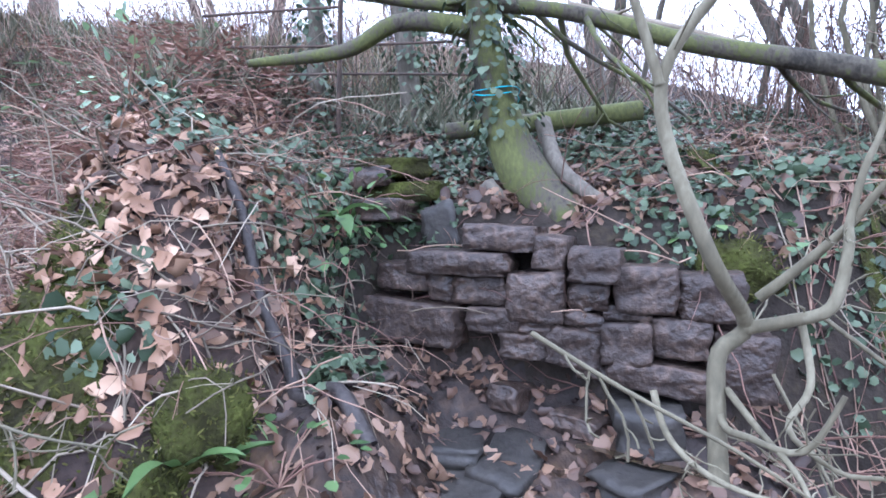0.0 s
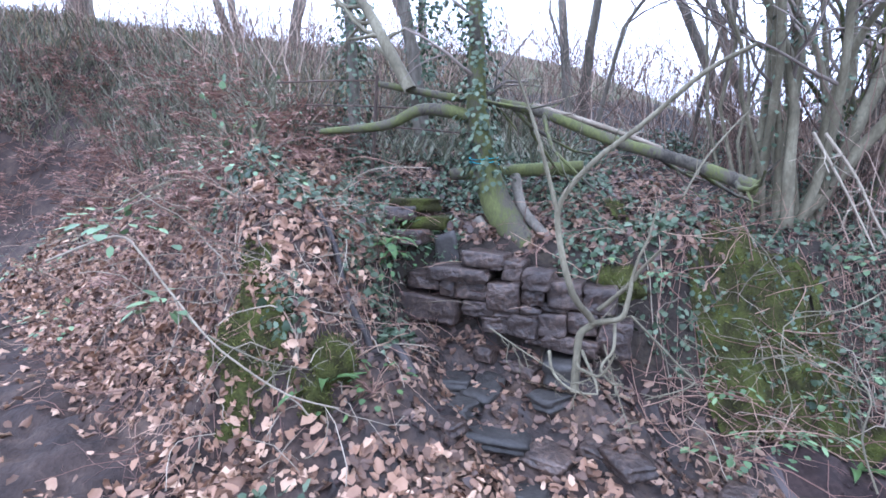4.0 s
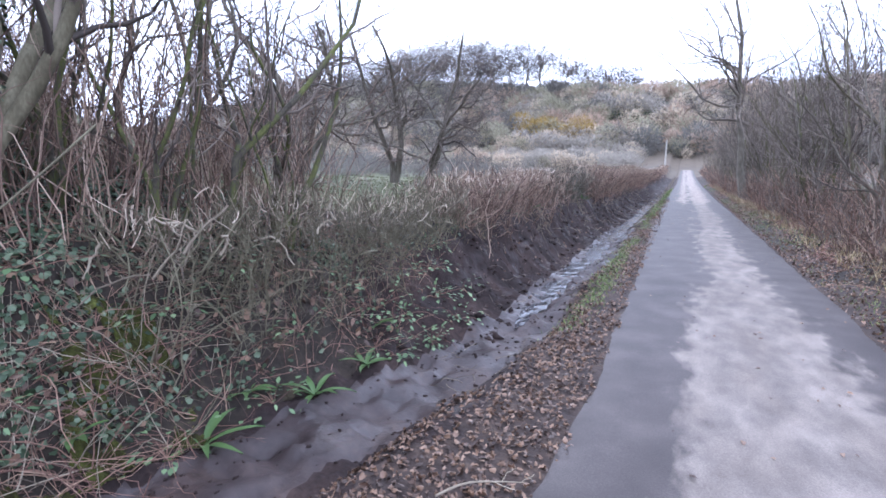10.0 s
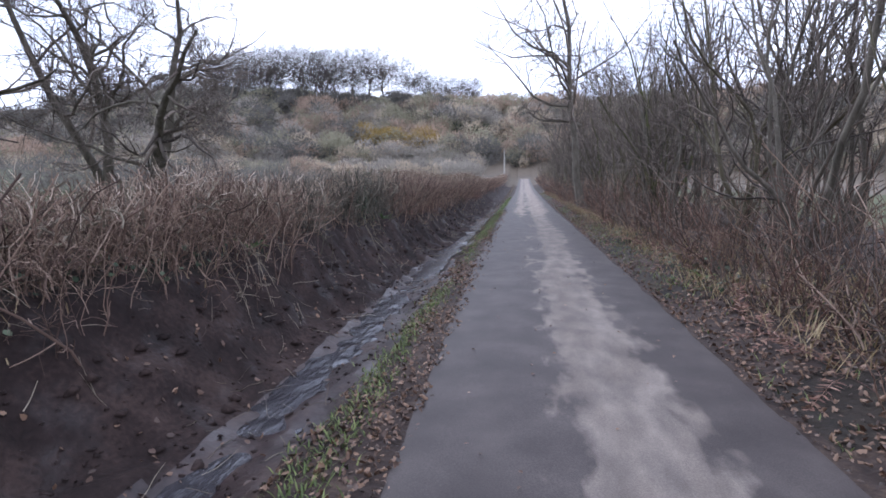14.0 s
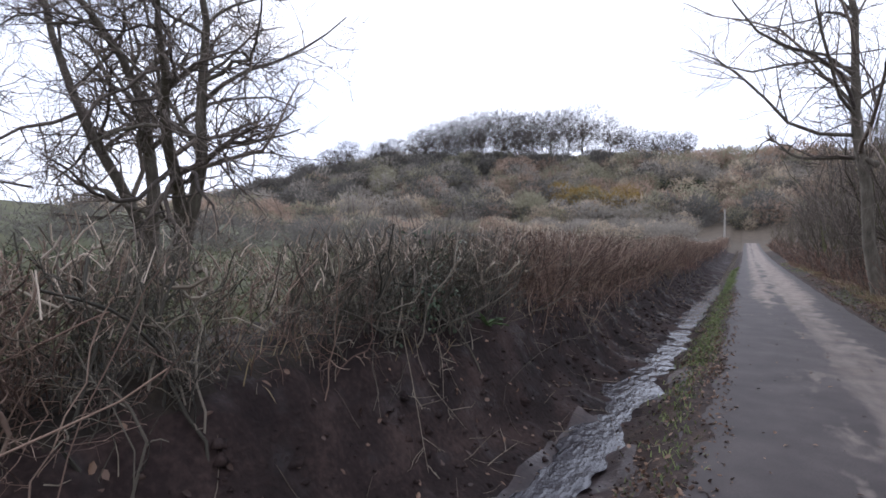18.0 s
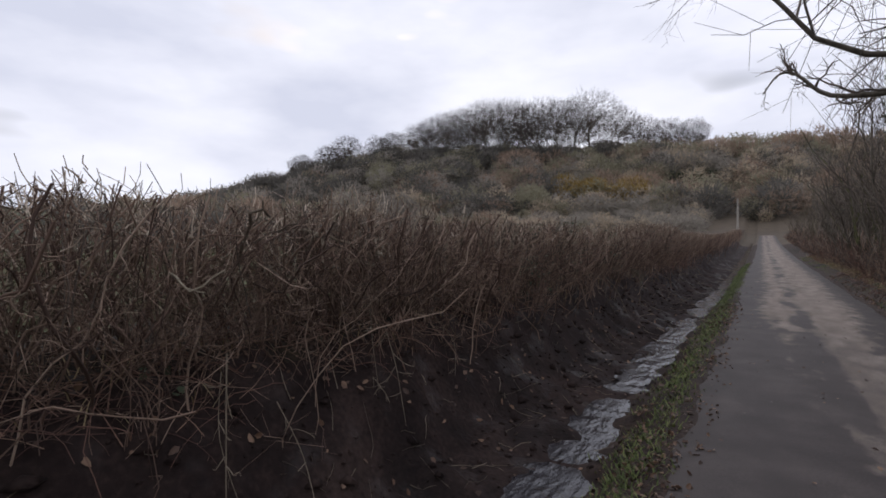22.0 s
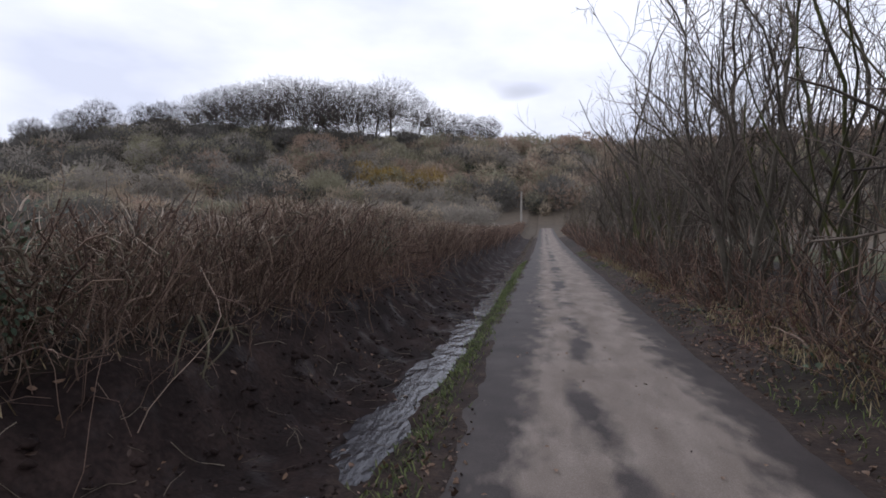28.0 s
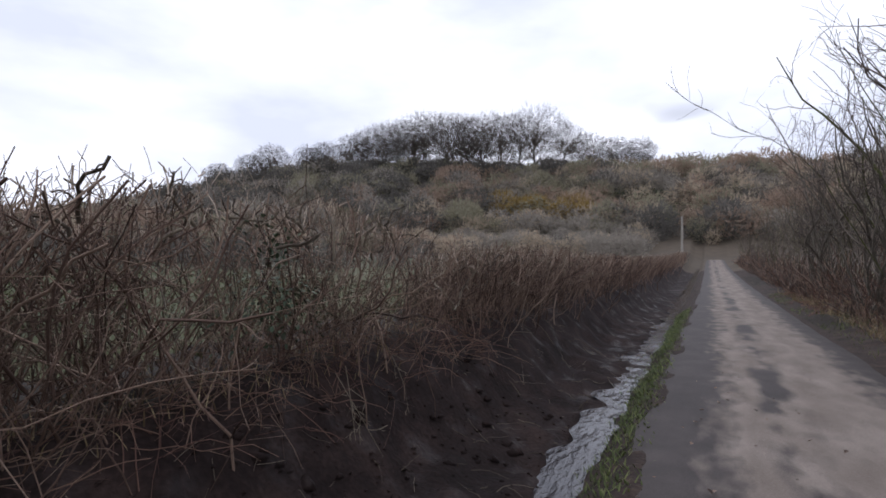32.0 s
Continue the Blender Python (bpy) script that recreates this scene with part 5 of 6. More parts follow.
# along the wall, along, foot, top, how far proud
for u0, u1, z0, z1, out in ((0.72, 0.90, 0.82, 0.94, 0.04), (0.48, 0.70, 0.65, 0.84, 0.03), (0.71, 0.86, 0.71, 0.81, -0.01), (0.88, 1.09, 0.71, 0.88, 0.0), (1.09, 1.30, 0.70, 0.86, -0.02),
                            (0.05, 0.48, 0.82, 0.91, 0.04), (-0.12, 0.12, 0.74, 0.85, -0.02), (0.24, 0.47, 0.70, 0.81, -0.02), (0.13, 0.235, 0.70, 0.81, -0.03), (-0.24, 0.27, 0.52, 0.70, 0.03),
                            (0.31, 0.53, 0.59, 0.69, 0.0), (0.53, 0.70, 0.60, 0.65, 0.01), (0.70, 0.84, 0.64, 0.70, 0.0), (0.84, 1.01, 0.68, 0.73, -0.02), (0.64, 0.84, 0.50, 0.64, 0.03),
                            (0.84, 1.01, 0.53, 0.68, 0.04), (0.45, 0.64, 0.50, 0.60, 0.0), (1.01, 1.20, 0.56, 0.70, 0.0), (0.87, 1.22, 0.44, 0.54, 0.04), (0.75, 0.87, 0.45, 0.50, -0.01),
                            (0.28, 0.58, 0.92, 1.02, -0.03), (0.57, 0.70, 0.85, 0.98, -0.04), (1.2, 1.4, 0.42, 0.66, -0.04)):
    c = WALL_O + WALL_U * (u0 + u1) / 2 + WALL_N * (out - 0.07) + UP * (z0 + z1) / 2
    tw = rng.normal(0, 0.06)
    ax = WALL_U * math.cos(tw) + UP * math.sin(tw)
    part("stone", block(c, ax, WALL_N, UP * math.cos(tw) - WALL_U * math.sin(tw), (u1 - u0 + 0.006, 0.26, z1 - z0 + 0.006), rng), M_STONE, wall)


def loose_stone(at, size, material, label, turn=0.0, tilt=0.0, name="stone"):
    ax = np.array([math.cos(turn), math.sin(turn), 0])
    ay = np.array([-math.sin(turn), math.cos(turn), 0])
    az = UP * math.cos(tilt) - ax * math.sin(tilt)
    ax = ax * math.cos(tilt) + UP * math.sin(tilt)
    ob = new(name, block(at, ax, ay, az, size, rng, 0.12, 6).mesh(name, material))
    return tagged(ob, label, "stone", "loose stones by the spring")


for px, py, sx, sy, sz, mat, lab in ((-3.62, -0.5, 0.3, 0.22, 0.08, M_SLATE, "grey-green slab lying in the stream bed"), (-3.2, -0.32, 0.42, 0.3, 0.07, M_SLATE, "large grey slab lying in the stream bed"),
                                     (-3.38, -0.5, 0.3, 0.24, 0.07, M_SLATE, "grey-green slab lying in the stream bed"), (-3.34, 0.1, 0.26, 0.2, 0.07, M_SLATE, "wet grey slab at the wall's foot"),
                                     (-3.75, -0.2, 0.16, 0.13, 0.1, M_STONE, "small brown stone at the wall's foot"), (-3.6, 0.02, 0.2, 0.14, 0.08, M_STONE, "small brown stone at the wall's foot"),
                                     (-3.85, -0.75, 0.22, 0.16, 0.09, M_STONE, "brown stone half buried in leaves"), (-3.0, 0.25, 0.2, 0.16, 0.06, M_STONE, "flat wet stone in the trickle"),
                                     (-2.85, -0.2, 0.26, 0.2, 0.06, M_SLATE, "flat slab among wet leaves"), (-2.7, 0.9, 0.2, 0.15, 0.06, M_STONE, "flat wet stone in the trickle"), (-3.5, -0.28, 0.34, 0.2, 0.1, M_SLATE, "tilted grey slab lying in the stream bed"), (-3.05, -0.05, 0.3, 0.24, 0.08, M_STONE, "flat brown stone in the stream bed"), (-3.5, 0.22, 0.22, 0.3, 0.16, M_SLATE, "wet grey boulder at the wall's foot"), (-2.8, 0.3, 0.26, 0.18, 0.07, M_STONE, "flat wet stone in the trickle"), (-3.1, -0.62, 0.22, 0.16, 0.08, M_STONE, "brown stone half buried in leaves"), (-2.55, 0.45, 0.18, 0.2, 0.06, M_SLATE, "small dark slab in the trickle")):
    loose_stone((px, py, float(land(px, py)) + sz * 0.08), (sx, sy, sz), mat, lab, rng.uniform(0, 3), rng.normal(0, 0.08))
loose_stone((-4.2, -0.42, 1.0), (0.17, 0.05, 0.22), M_SLATE, "upright dark slate above the wall", 1.0, 0.2)
for k, (px, py, pz, sx) in enumerate(((-4.3, -0.72, 1.08, 0.36), (-4.42, -0.55, 1.17, 0.4), (-4.4, -0.8, 1.24, 0.34), (-4.55, -0.62, 1.3, 0.36))):
    loose_stone((px, py, pz), (sx, 0.28, 0.1), M_MOSS if k % 2 else M_STONE, "moss-covered flat stone above the spring", 1.0 + 0.2 * k, 0.05, "mossy_stone")


def moss_cushion(at, size, label, hair=1600, stone=True):
    """A stone under thick moss: an uneven dome with a fine nap."""
    bm = bmesh.new()
    bmesh.ops.create_icosphere(bm, subdivisions=4, radius=1.0)
    ph = rng.uniform(0, 50, 3)
    for v in bm.verts:
        w = Vector(v.co * 1.7 + Vector(ph))
        v.co *= 1 + 0.28 * noise.noise(w) + 0.12 * noise.noise(w * 2.7)
        v.co = Vector((v.co.x * size[0], v.co.y * size[1], v.co.z * size[2]))
    bm.normal_update()
    pts = np.array([v.co for v in bm.verts])
    nrm = np.array([v.normal for v in bm.verts])
    me = bpy.data.meshes.new("moss")
    bm.to_mesh(me)
    bm.free()
    me.materials.append(M_MOSS)
    me.polygons.foreach_set("use_smooth", np.ones(len(me.polygons), bool))
    ob = thing("mossy_boulder", at, label, "boulder", "mossy boulders of the bank")
    o = new("moss", me)
    o.parent = ob
    k = rng.integers(0, len(pts), hair)
    k = k[nrm[k, 2] > -0.3]
    q = pts[k] + rng.normal(0, 0.012, (len(k), 3))
    way = nrm[k] + rng.normal(0, 0.7, (len(k), 3)) + [0, 0, 0.2]
    so = leaves(Soup(), q + np.asarray(at), way, rng.normal(0, 1, (len(k), 3)), rng.uniform(0.012, 0.03, len(k)), 0.006, 0.1)
    n_ = part("moss_fronds", so, M_GRASS_MOSS, ob, "", False)
    n_["kind"] = "stuff"
    return ob


M_GRASS_MOSS = leaf_surface("moss_fronds", [(0.1, (0.026, 0.028, 0.008)), (0.5, (0.06, 0.064, 0.016)), (0.9, (0.135, 0.13, 0.04))], 0.9, 0.2, 0.1)
MOSSY = "boulder under thick olive-green moss in the bank"
for px, py, pz, sx, sy, sz in ((-3.16, -1.3, 0.26, 0.1, 0.08, 0.2), (-3.3, -1.22, 0.46, 0.13, 0.13, 0.16), (-3.62, 0.66, 0.84, 0.16, 0.18, 0.14)):
    moss_cushion((px, py, pz), (sx, sy, sz), MOSSY)


def moss_sheet(x0, x1, y0, y1, keep, label, hair):
    """Moss grown over the bank: an uneven skin that follows the earth, with a fine nap."""
    xs, ys = np.arange(x0, x1, 0.025), np.arange(y0, y1, 0.025)
    X, Y = np.meshgrid(xs, ys, indexing="ij")
    Z = land(X, Y) + 0.03 + 0.13 * rough(X, Y, 2.6, 4, 77)
    ix = np.arange(X.size).reshape(X.shape)
    q = np.stack([ix[:-1, :-1], ix[1:, :-1], ix[1:, 1:], ix[:-1, 1:]], -1).reshape(-1, 4)
    m = keep((X[:-1, :-1]).ravel(), (Y[:-1, :-1]).ravel())
    ob = tagged(new("moss", Soup().add(np.stack([X, Y, Z], -1), q[m]).mesh("moss", M_MOSS)), label, "moss", kind="stuff")
    x, y = scatter(rng, hair, (x0, x1, y0, y1), keep)
    nrm = slope_normal(x, y)
    p = np.stack([x, y, land(x, y) + 0.03 + 0.13 * rough(x, y, 2.6, 4, 77)], -1)
    so = leaves(Soup(), p, nrm + rng.normal(0, 0.7, (len(x), 3)), rng.normal(0, 1, (len(x), 3)), rng.uniform(0.012, 0.035, len(x)), 0.007, 0.1)
    stuff("moss_fronds", so, M_GRASS_MOSS, "fine nap of moss shoots on the bank", "moss")


def mossy(x, y):
    d, _ = bank(x, y)
    return (d > -0.03) & (d < 0.42 + 0.4 * vnoise(x * 3.1, y * 3.1, 86)) & (vnoise(x * 2.6 + d * 1.5, y * 2.6, 78) * 0.6 + 0.25 * vnoise(x * 9, y * 9, 79) + 0.2 * vnoise(x * 21, y * 21, 80) > 0.49 + 0.16 * np.clip(d, 0, 1)) & (y > 0.5 + 1.1 * vnoise(x * 4 + d * 8, y * 4, 82)) & (d < 0.95 - 0.25 * np.abs(y - 1.5))
moss_sheet(-4.2, -2.7, 0.55, 3.2, mossy, "olive moss over the steep earth bank", 9000)
moss_sheet(-3.9, -2.75, -2.1, -1.25, lambda x, y: (bank(x, y)[0] > -0.1) & (np.hypot((x + 3.36) / 0.3, (y + 1.62) / 0.2) + 1.3 * rough(x, y, 6.0, 3, 83) < 0.9), "olive moss on the leaf-strewn bank", 7000)

# ---- the leaning tree over the spring ----
tree_at = np.array([-4.0, 0.2, 0.95])
spring_tree = thing("leaning_tree", tree_at, "leaning mossy tree with ivy, rooted on the spring wall", "tree")
so = Soup()
trunk_path = line_tube(so, [(-3.98, 0.33, 1.02), (-4.11, 0.16, 1.04), (-4.25, -0.01, 1.29), (-4.31, -0.11, 1.57), (-4.32, -0.17, 1.84), (-4.32, -0.21, 2.11), (-4.33, -0.22, 2.51), (-4.36, -0.26, 2.99)], [0.10, 0.125, 0.12, 0.1, 0.085, 0.075, 0.06, 0.04], 14)
part("trunk", so, M_BARK_MOSSY, spring_tree)
so = Soup()
limb_path = line_tube(so, [(-4.32, -0.20, 1.95), (-4.39, -0.37, 2.01), (-4.46, -0.61, 2.02), (-4.55, -0.81, 1.92), (-4.61, -1.01, 1.88), (-4.67, -1.36, 1.84)], [0.055, 0.05, 0.045, 0.04, 0.035, 0.02], 8)
part("limb", so, M_BARK_MOSSY, spring_tree)
for pts_, r0 in (([(-4.38, 0.14, 1.55), (-4.21, 0.15, 1.32), (-4.03, 0.23, 1.17), (-3.86, 0.35, 1.05)], 0.045), ([(-4.31, -0.17, 1.21), (-4.13, -0.03, 1.02), (-3.97, 0.13, 0.92)], 0.05)):
    so = Soup()
    line_tube(so, pts_, np.linspace(r0, r0 * 0.7, len(pts_)), 8)
    part("root", so, M_BARK, spring_tree)
ivy_on(rng, trunk_path[10:], 0.13, 950, spring_tree, 0.04)
so = Soup()
P2, R2 = shoots(rng, np.stack([trunk_path[14:29:2], trunk_path[14:29:2]])[:1], np.full((1, 8), 0.03), 9, 0.9, (0.3, 0.7), 0.3, 0.6, 5, 0.25, 0.05, 0.3)
tubes(so, P2, R2, 4)
P3, R3 = shoots(rng, np.concatenate([P2]), R2, 4, 0.7, (0.3, 0.7), 0.2, 0.6, 4, 0.25, 0.03, 0.4)
tubes(so, P3, R3, 3)
part("crown", so, M_TWIG, spring_tree)["kind"] = "stuff"
a = np.linspace(0, 2 * np.pi, 17)
kn = trunk_path[13]
twine = new("twine", tubes(Soup(), [np.stack([kn[0] + 0.115 * np.cos(a), kn[1] + 0.115 * np.sin(a), kn[2] + 0.01 * np.sin(3 * a)], -1), np.stack([kn[0] + 0.117 * np.cos(a), kn[1] + 0.117 * np.sin(a), kn[2] + 0.03 + 0.01 * np.sin(2 * a)], -1)], np.full((2, 17), 0.003), 5).mesh("twine", M_STRING))
tagged(twine, "blue twine tied round the leaning tree's trunk", "twine")


# ---- fallen and broken wood ----
def log(name, bends, radii, material, label, category="log", sides=9, twigs=0, lying=False):
    if lying:
        bends = [(a, b, max(c, float(land(a, b)) + 0.03)) for a, b, c in bends]
    base = bends[0]
    ob = thing(name, base, label, category)
    so = Soup()
    q = line_tube(so, bends, radii, sides)
    part("wood", so, material, ob)
    if twigs:
        so = Soup()
        r = np.interp(np.linspace(0, 1, len(q)), np.linspace(0, 1, len(radii)), radii)
        P2, R2 = shoots(rng, q[None], r[None], twigs, 0.8, (0.12, 0.35), 0.15, 0.5, 5, 0.25, 0.02, 0.35)
        tubes(so, P2, np.maximum(R2, 0.0025), 4)
        P3, R3 = shoots(rng, P2, R2, 2, 0.7, (0.3, 0.6), 0.2, 0.6, 4, 0.25, 0.0, 0.4)
        tubes(so, P3, np.maximum(R3, 0.0018), 3)
        part("spray", so, material, ob)["kind"] = "stuff"
    return ob, q


log("cut_log", [(-4.81, -0.29, 1.55), (-4.65, 0.24, 1.60), (-4.42, 0.72, 1.64)], [0.05, 0.055, 0.055], M_BARK_MOSSY, "sawn mossy log lying across the bank top")
_, q = log("fallen_branch", [(-4.63, -0.91, 2.22), (-4.47, -0.39, 2.13), (-4.23, 0.14, 2.05), (-3.91, 0.66, 1.82), (-3.64, 1.05, 1.68), (-3.33, 1.38, 1.51)], [0.025, 0.03, 0.036, 0.04, 0.044, 0.05], M_BARK_MOSSY, "long fallen branch covered in bright moss", "branch", 10, 10)
log("ivy_clad_branch", [(-4.51, -0.68, 2.17), (-4.67, -0.87, 2.54), (-4.90, -1.06, 2.92), (-5.19, -1.37, 3.34), (-5.45, -1.55, 3.78)], [0.05, 0.045, 0.04, 0.035, 0.03], M_BARK_GREEN, "thin leaning stem wrapped in ivy", "branch", 8, 12)
log("fallen_branch", [(-4.21, 0.19, 2.07), (-4.02, 0.66, 1.92), (-3.83, 1.02, 1.77)], [0.02, 0.02, 0.015], M_BARK_PALE, "bare pale dead branch", "branch", 7, 3)
_, q = log("dead_branch", [(-4.02, -1.35, 1.10), (-3.92, -1.32, 0.95), (-3.82, -1.22, 0.74), (-3.70, -1.14, 0.58), (-3.58, -1.03, 0.47), (-3.46, -0.98, 0.42), (-3.36, -0.86, 0.34), (-3.23, -0.77, 0.26)], [0.012, 0.018, 0.02, 0.024, 0.026, 0.026, 0.027, 0.028], M_BARK_DARK, "bent wet black branch lying down the bank", "branch", 10, 0, True)
so = Soup()
line_tube(so, [q[0], q[3], q[6]], [0.008, 0.016, 0.019], 7)
tagged(new("splintered_end", so.mesh("splintered_end", M_HEART)), "pale splintered end of a broken branch", "branch")
sapling = thing("elder_sapling", [(-2.82, -0.01, 0.46), (-2.88, 0.02, 0.64), (-2.90, 0.04, 0.74), (-2.88, 0.09, 0.81), (-2.89, 0.12, 0.98), (-2.91, 0.13, 1.14), (-2.93, 0.12, 1.36), (-2.91, 0.14, 1.52), (-2.87, 0.16, 1.66), (-2.86, 0.19, 1.81)][0], "leggy grey-green sapling arching over the spring", "shrub")
SAP_MAIN = [(-2.82, -0.01, 0.46), (-2.88, 0.02, 0.64), (-2.90, 0.04, 0.74), (-2.88, 0.09, 0.81), (-2.81, -0.06, 0.97), (-2.93, -0.10, 1.25), (-2.94, -0.09, 1.42), (-2.89, 0.04, 1.61), (-2.78, 0.22, 1.79), (-2.63, 0.41, 2.01), (-2.51, 0.55, 2.11)]
for pts_, r0, r1 in ((SAP_MAIN, 0.022, 0.01), ([(-2.88, 0.09, 0.80), (-2.81, 0.14, 0.83), (-2.75, 0.18, 0.87), (-2.74, 0.20, 0.98), (-2.75, 0.21, 1.04)], 0.017, 0.009), ([(-2.88, 0.12, 0.87), (-2.82, 0.17, 0.95), (-2.76, 0.22, 1.04), (-2.71, 0.24, 1.12), (-2.62, 0.29, 1.24)], 0.013, 0.006), ([(-2.75, 0.21, 1.04), (-2.75, 0.24, 1.16), (-2.75, 0.28, 1.25), (-2.75, 0.32, 1.44)], 0.009, 0.004), ([(-2.95, 0.07, 0.73), (-2.85, 0.01, 0.60), (-2.75, 0.00, 0.60), (-2.66, 0.04, 0.61), (-2.62, 0.08, 0.73)], 0.011, 0.005), ([(-2.91, -0.12, 0.65), (-2.84, -0.13, 0.58), (-2.75, -0.11, 0.54), (-2.66, -0.06, 0.53), (-2.57, -0.02, 0.56)], 0.009, 0.004), ([(-2.87, 0.04, 0.66), (-2.76, 0.03, 0.61), (-2.65, 0.01, 0.58), (-2.59, -0.01, 0.55)], 0.009, 0.004), ([(-2.82, 0.18, 0.82), (-2.76, 0.15, 0.70), (-2.74, 0.08, 0.62), (-2.62, 0.07, 0.59), (-2.55, 0.09, 0.61)], 0.009, 0.004), ([(-2.94, -0.11, 1.36), (-2.98, -0.17, 1.59), (-3.04, -0.23, 1.82), (-3.09, -0.33, 2.09)], 0.013, 0.006)):
    so = Soup()
    q = line_tube(so, pts_, np.linspace(r0, r1, len(pts_)), 7)
    part("stem", so, M_BARK_GREEN, sapling)
    so = Soup()
    P2, R2 = shoots(rng, q[None], np.linspace(r0, r1, len(q))[None] * 0.5, 6, 0.8, (0.12, 0.35), 0.25, 0.4, 6, 0.4, 0.0, 0.4)
    tubes(so, P2, np.maximum(R2, 0.0016), 4)
    P3, R3 = shoots(rng, P2, R2, 1, 0.8, (0.3, 0.7), 0.2, 0.6, 4, 0.3, -0.02, 0.4)
    tubes(so, P3, np.maximum(R3, 0.0015), 3)
    part("spray", so, M_BARK_GREEN, sapling)["kind"] = "stuff"


# ---- bramble sprays and bare arching twigs ----
for pts_, r0 in (([(-3.93, -2.91, 0.94), (-3.89, -2.51, 1.10), (-3.73, -2.31, 1.01), (-3.63, -2.18, 0.88), (-3.33, -1.88, 0.65), (-3.13, -1.69, 0.57), (-2.95, -1.42, 0.46), (-2.83, -1.17, 0.43)], 0.012), ([(-4.01, -2.50, 1.29), (-4.09, -2.25, 1.44), (-4.13, -2.03, 1.43)], 0.009), ([(-3.33, -1.86, 0.64), (-3.04, -1.55, 0.60), (-2.94, -1.30, 0.58)], 0.007), ([(-2.60, -0.53, 0.87), (-2.50, -0.43, 0.81), (-2.38, -0.33, 0.76), (-2.31, -0.23, 0.69)], 0.006), ([(-2.94, 0.34, 0.82), (-2.72, 0.49, 0.62), (-2.62, 0.50, 0.56), (-2.66, 0.28, 0.48)], 0.009), ([(-2.87, 0.16, 0.69), (-2.67, 0.15, 0.48), (-2.49, 0.13, 0.37)], 0.006), ([(-3.08, 1.47, 1.84), (-2.88, 1.52, 1.51), (-2.68, 1.52, 1.21)], 0.012), ([(-2.27, 1.22, 0.16), (-2.38, 1.23, 0.36), (-2.49, 1.37, 0.54), (-2.75, 1.33, 0.63), (-2.97, 0.86, 0.57), (-3.17, 0.56, 0.82)], 0.007), ([(-3.18, 1.66, 1.85), (-3.02, 1.73, 1.60), (-2.86, 1.75, 1.32), (-2.67, 1.78, 1.07)], 0.014), ([(-2.51, 2.47, 1.81), (-2.57, 2.13, 1.48), (-2.58, 1.76, 1.19), (-2.58, 1.32, 0.94), (-2.62, 0.97, 0.84), (-2.40, 0.87, 0.47)], 0.007), ([(-2.63, 0.36, 1.46), (-2.71, 0.51, 1.63), (-2.75, 0.68, 1.80), (-2.78, 0.86, 1.96)], 0.008)):
    log("arching_stem", pts_, np.linspace(r0 * 0.75, r0 * 0.3, len(pts_)), M_BARK_GREEN if r0 < 0.01 else M_BARK_PALE, "pale bare stem arching over the bank", "branch", 6, 7)

# ---- old iron fence on the bank ----
post = [(-5.08, -0.90, 2.37), (-5.18, -0.92, 2.09), (-5.26, -0.93, 1.78)]
fence = thing("iron_fence", post[2], "old rusty iron rail fence on the bank top", "fence")
foot_z = float(land(post[2][0], post[2][1]))
part("post", tubes(Soup(), [[(post[0][0], post[0][1], post[0][2]), (post[2][0], post[2][1], foot_z - 0.1)]], [[0.016, 0.016]], 6), M_IRON, fence)
for pts_ in ([(-5.30, -1.75, 2.29), (-5.22, -1.33, 2.32), (-5.10, -0.91, 2.33)], [(-5.34, -1.63, 2.12), (-5.17, -0.91, 2.12), (-4.80, -0.13, 2.08)], [(-5.40, -1.57, 1.96), (-5.22, -0.92, 1.96), (-4.85, -0.12, 1.90)]):
    so = Soup()
    line_tube(so, pts_, [0.008] * 3, 6)
    part("rail", so, M_IRON, fence)

# ---- hazels on the near bank ----
rng = np.random.default_rng(71)
big_stool, P = stool(rng, (-4.15, 2.3), 20, 7.5, 0.065, "large hazel stool with many mossy stems on the bank", 0.09, (0.05, 0.06), M_BARK_GREEN, 3)
ivy_on(rng, P[0], 0.09, 420, big_stool, 0.04)
ivy_on(rng, P[3], 0.09, 340, big_stool, 0.04)
ivy_on(rng, P[7], 0.1, 650, big_stool, 0.04)
ivy_on(rng, P[11], 0.09, 460, big_stool, 0.04)
for px, py, n_, hh in ((-4.5, 3.2, 9, 6.0), (-3.9, 3.9, 7, 4.5), (-3.7, 4.8, 8, 3.2), (-4.9, 4.4, 5, 6.0), (-5.6, 1.3, 3, 7.0), (-6.1, 2.9, 3, 7.5)):
    stool(rng, (px, py), n_, hh, 0.04, "hazel stool with thin mossy stems on the bank", 0.12, (0.05, 0.05), M_BARK_MOSSY if n_ > 6 else M_BARK, 3)
ivy_tree, limbs = bare_tree(rng, (-6.3, -0.3), 8, 0.1, 1, "slim tree thickly wrapped in ivy", "ivy_tree", 0.5, 0.5, 3)
tz = float(land(-6.3, -0.3))
ivy_on(rng, [(-6.3, -0.3, tz + k) for k in range(6)], 0.2, 2200, ivy_tree, 0.05)
ivy_tree, limbs = bare_tree(rng, (-5.6, -1.1), 7, 0.07, 1, "slim tree thickly wrapped in ivy", "ivy_tree", 0.5, 0.5, 3)
tz = float(land(-5.6, -1.1))
ivy_on(rng, [(-5.6, -1.1, tz + k) for k in range(5)], 0.16, 1600, ivy_tree, 0.045)
big_ivy, limbs = bare_tree(rng, (-12.5, -6.5), 8, 0.3, 1, "large ivy-clad tree on the skyline of the bank", "ivy_tree", 0.3, 0.7, 3)
tz = float(land(-12.5, -6.5))
so = Soup()
n = 3500
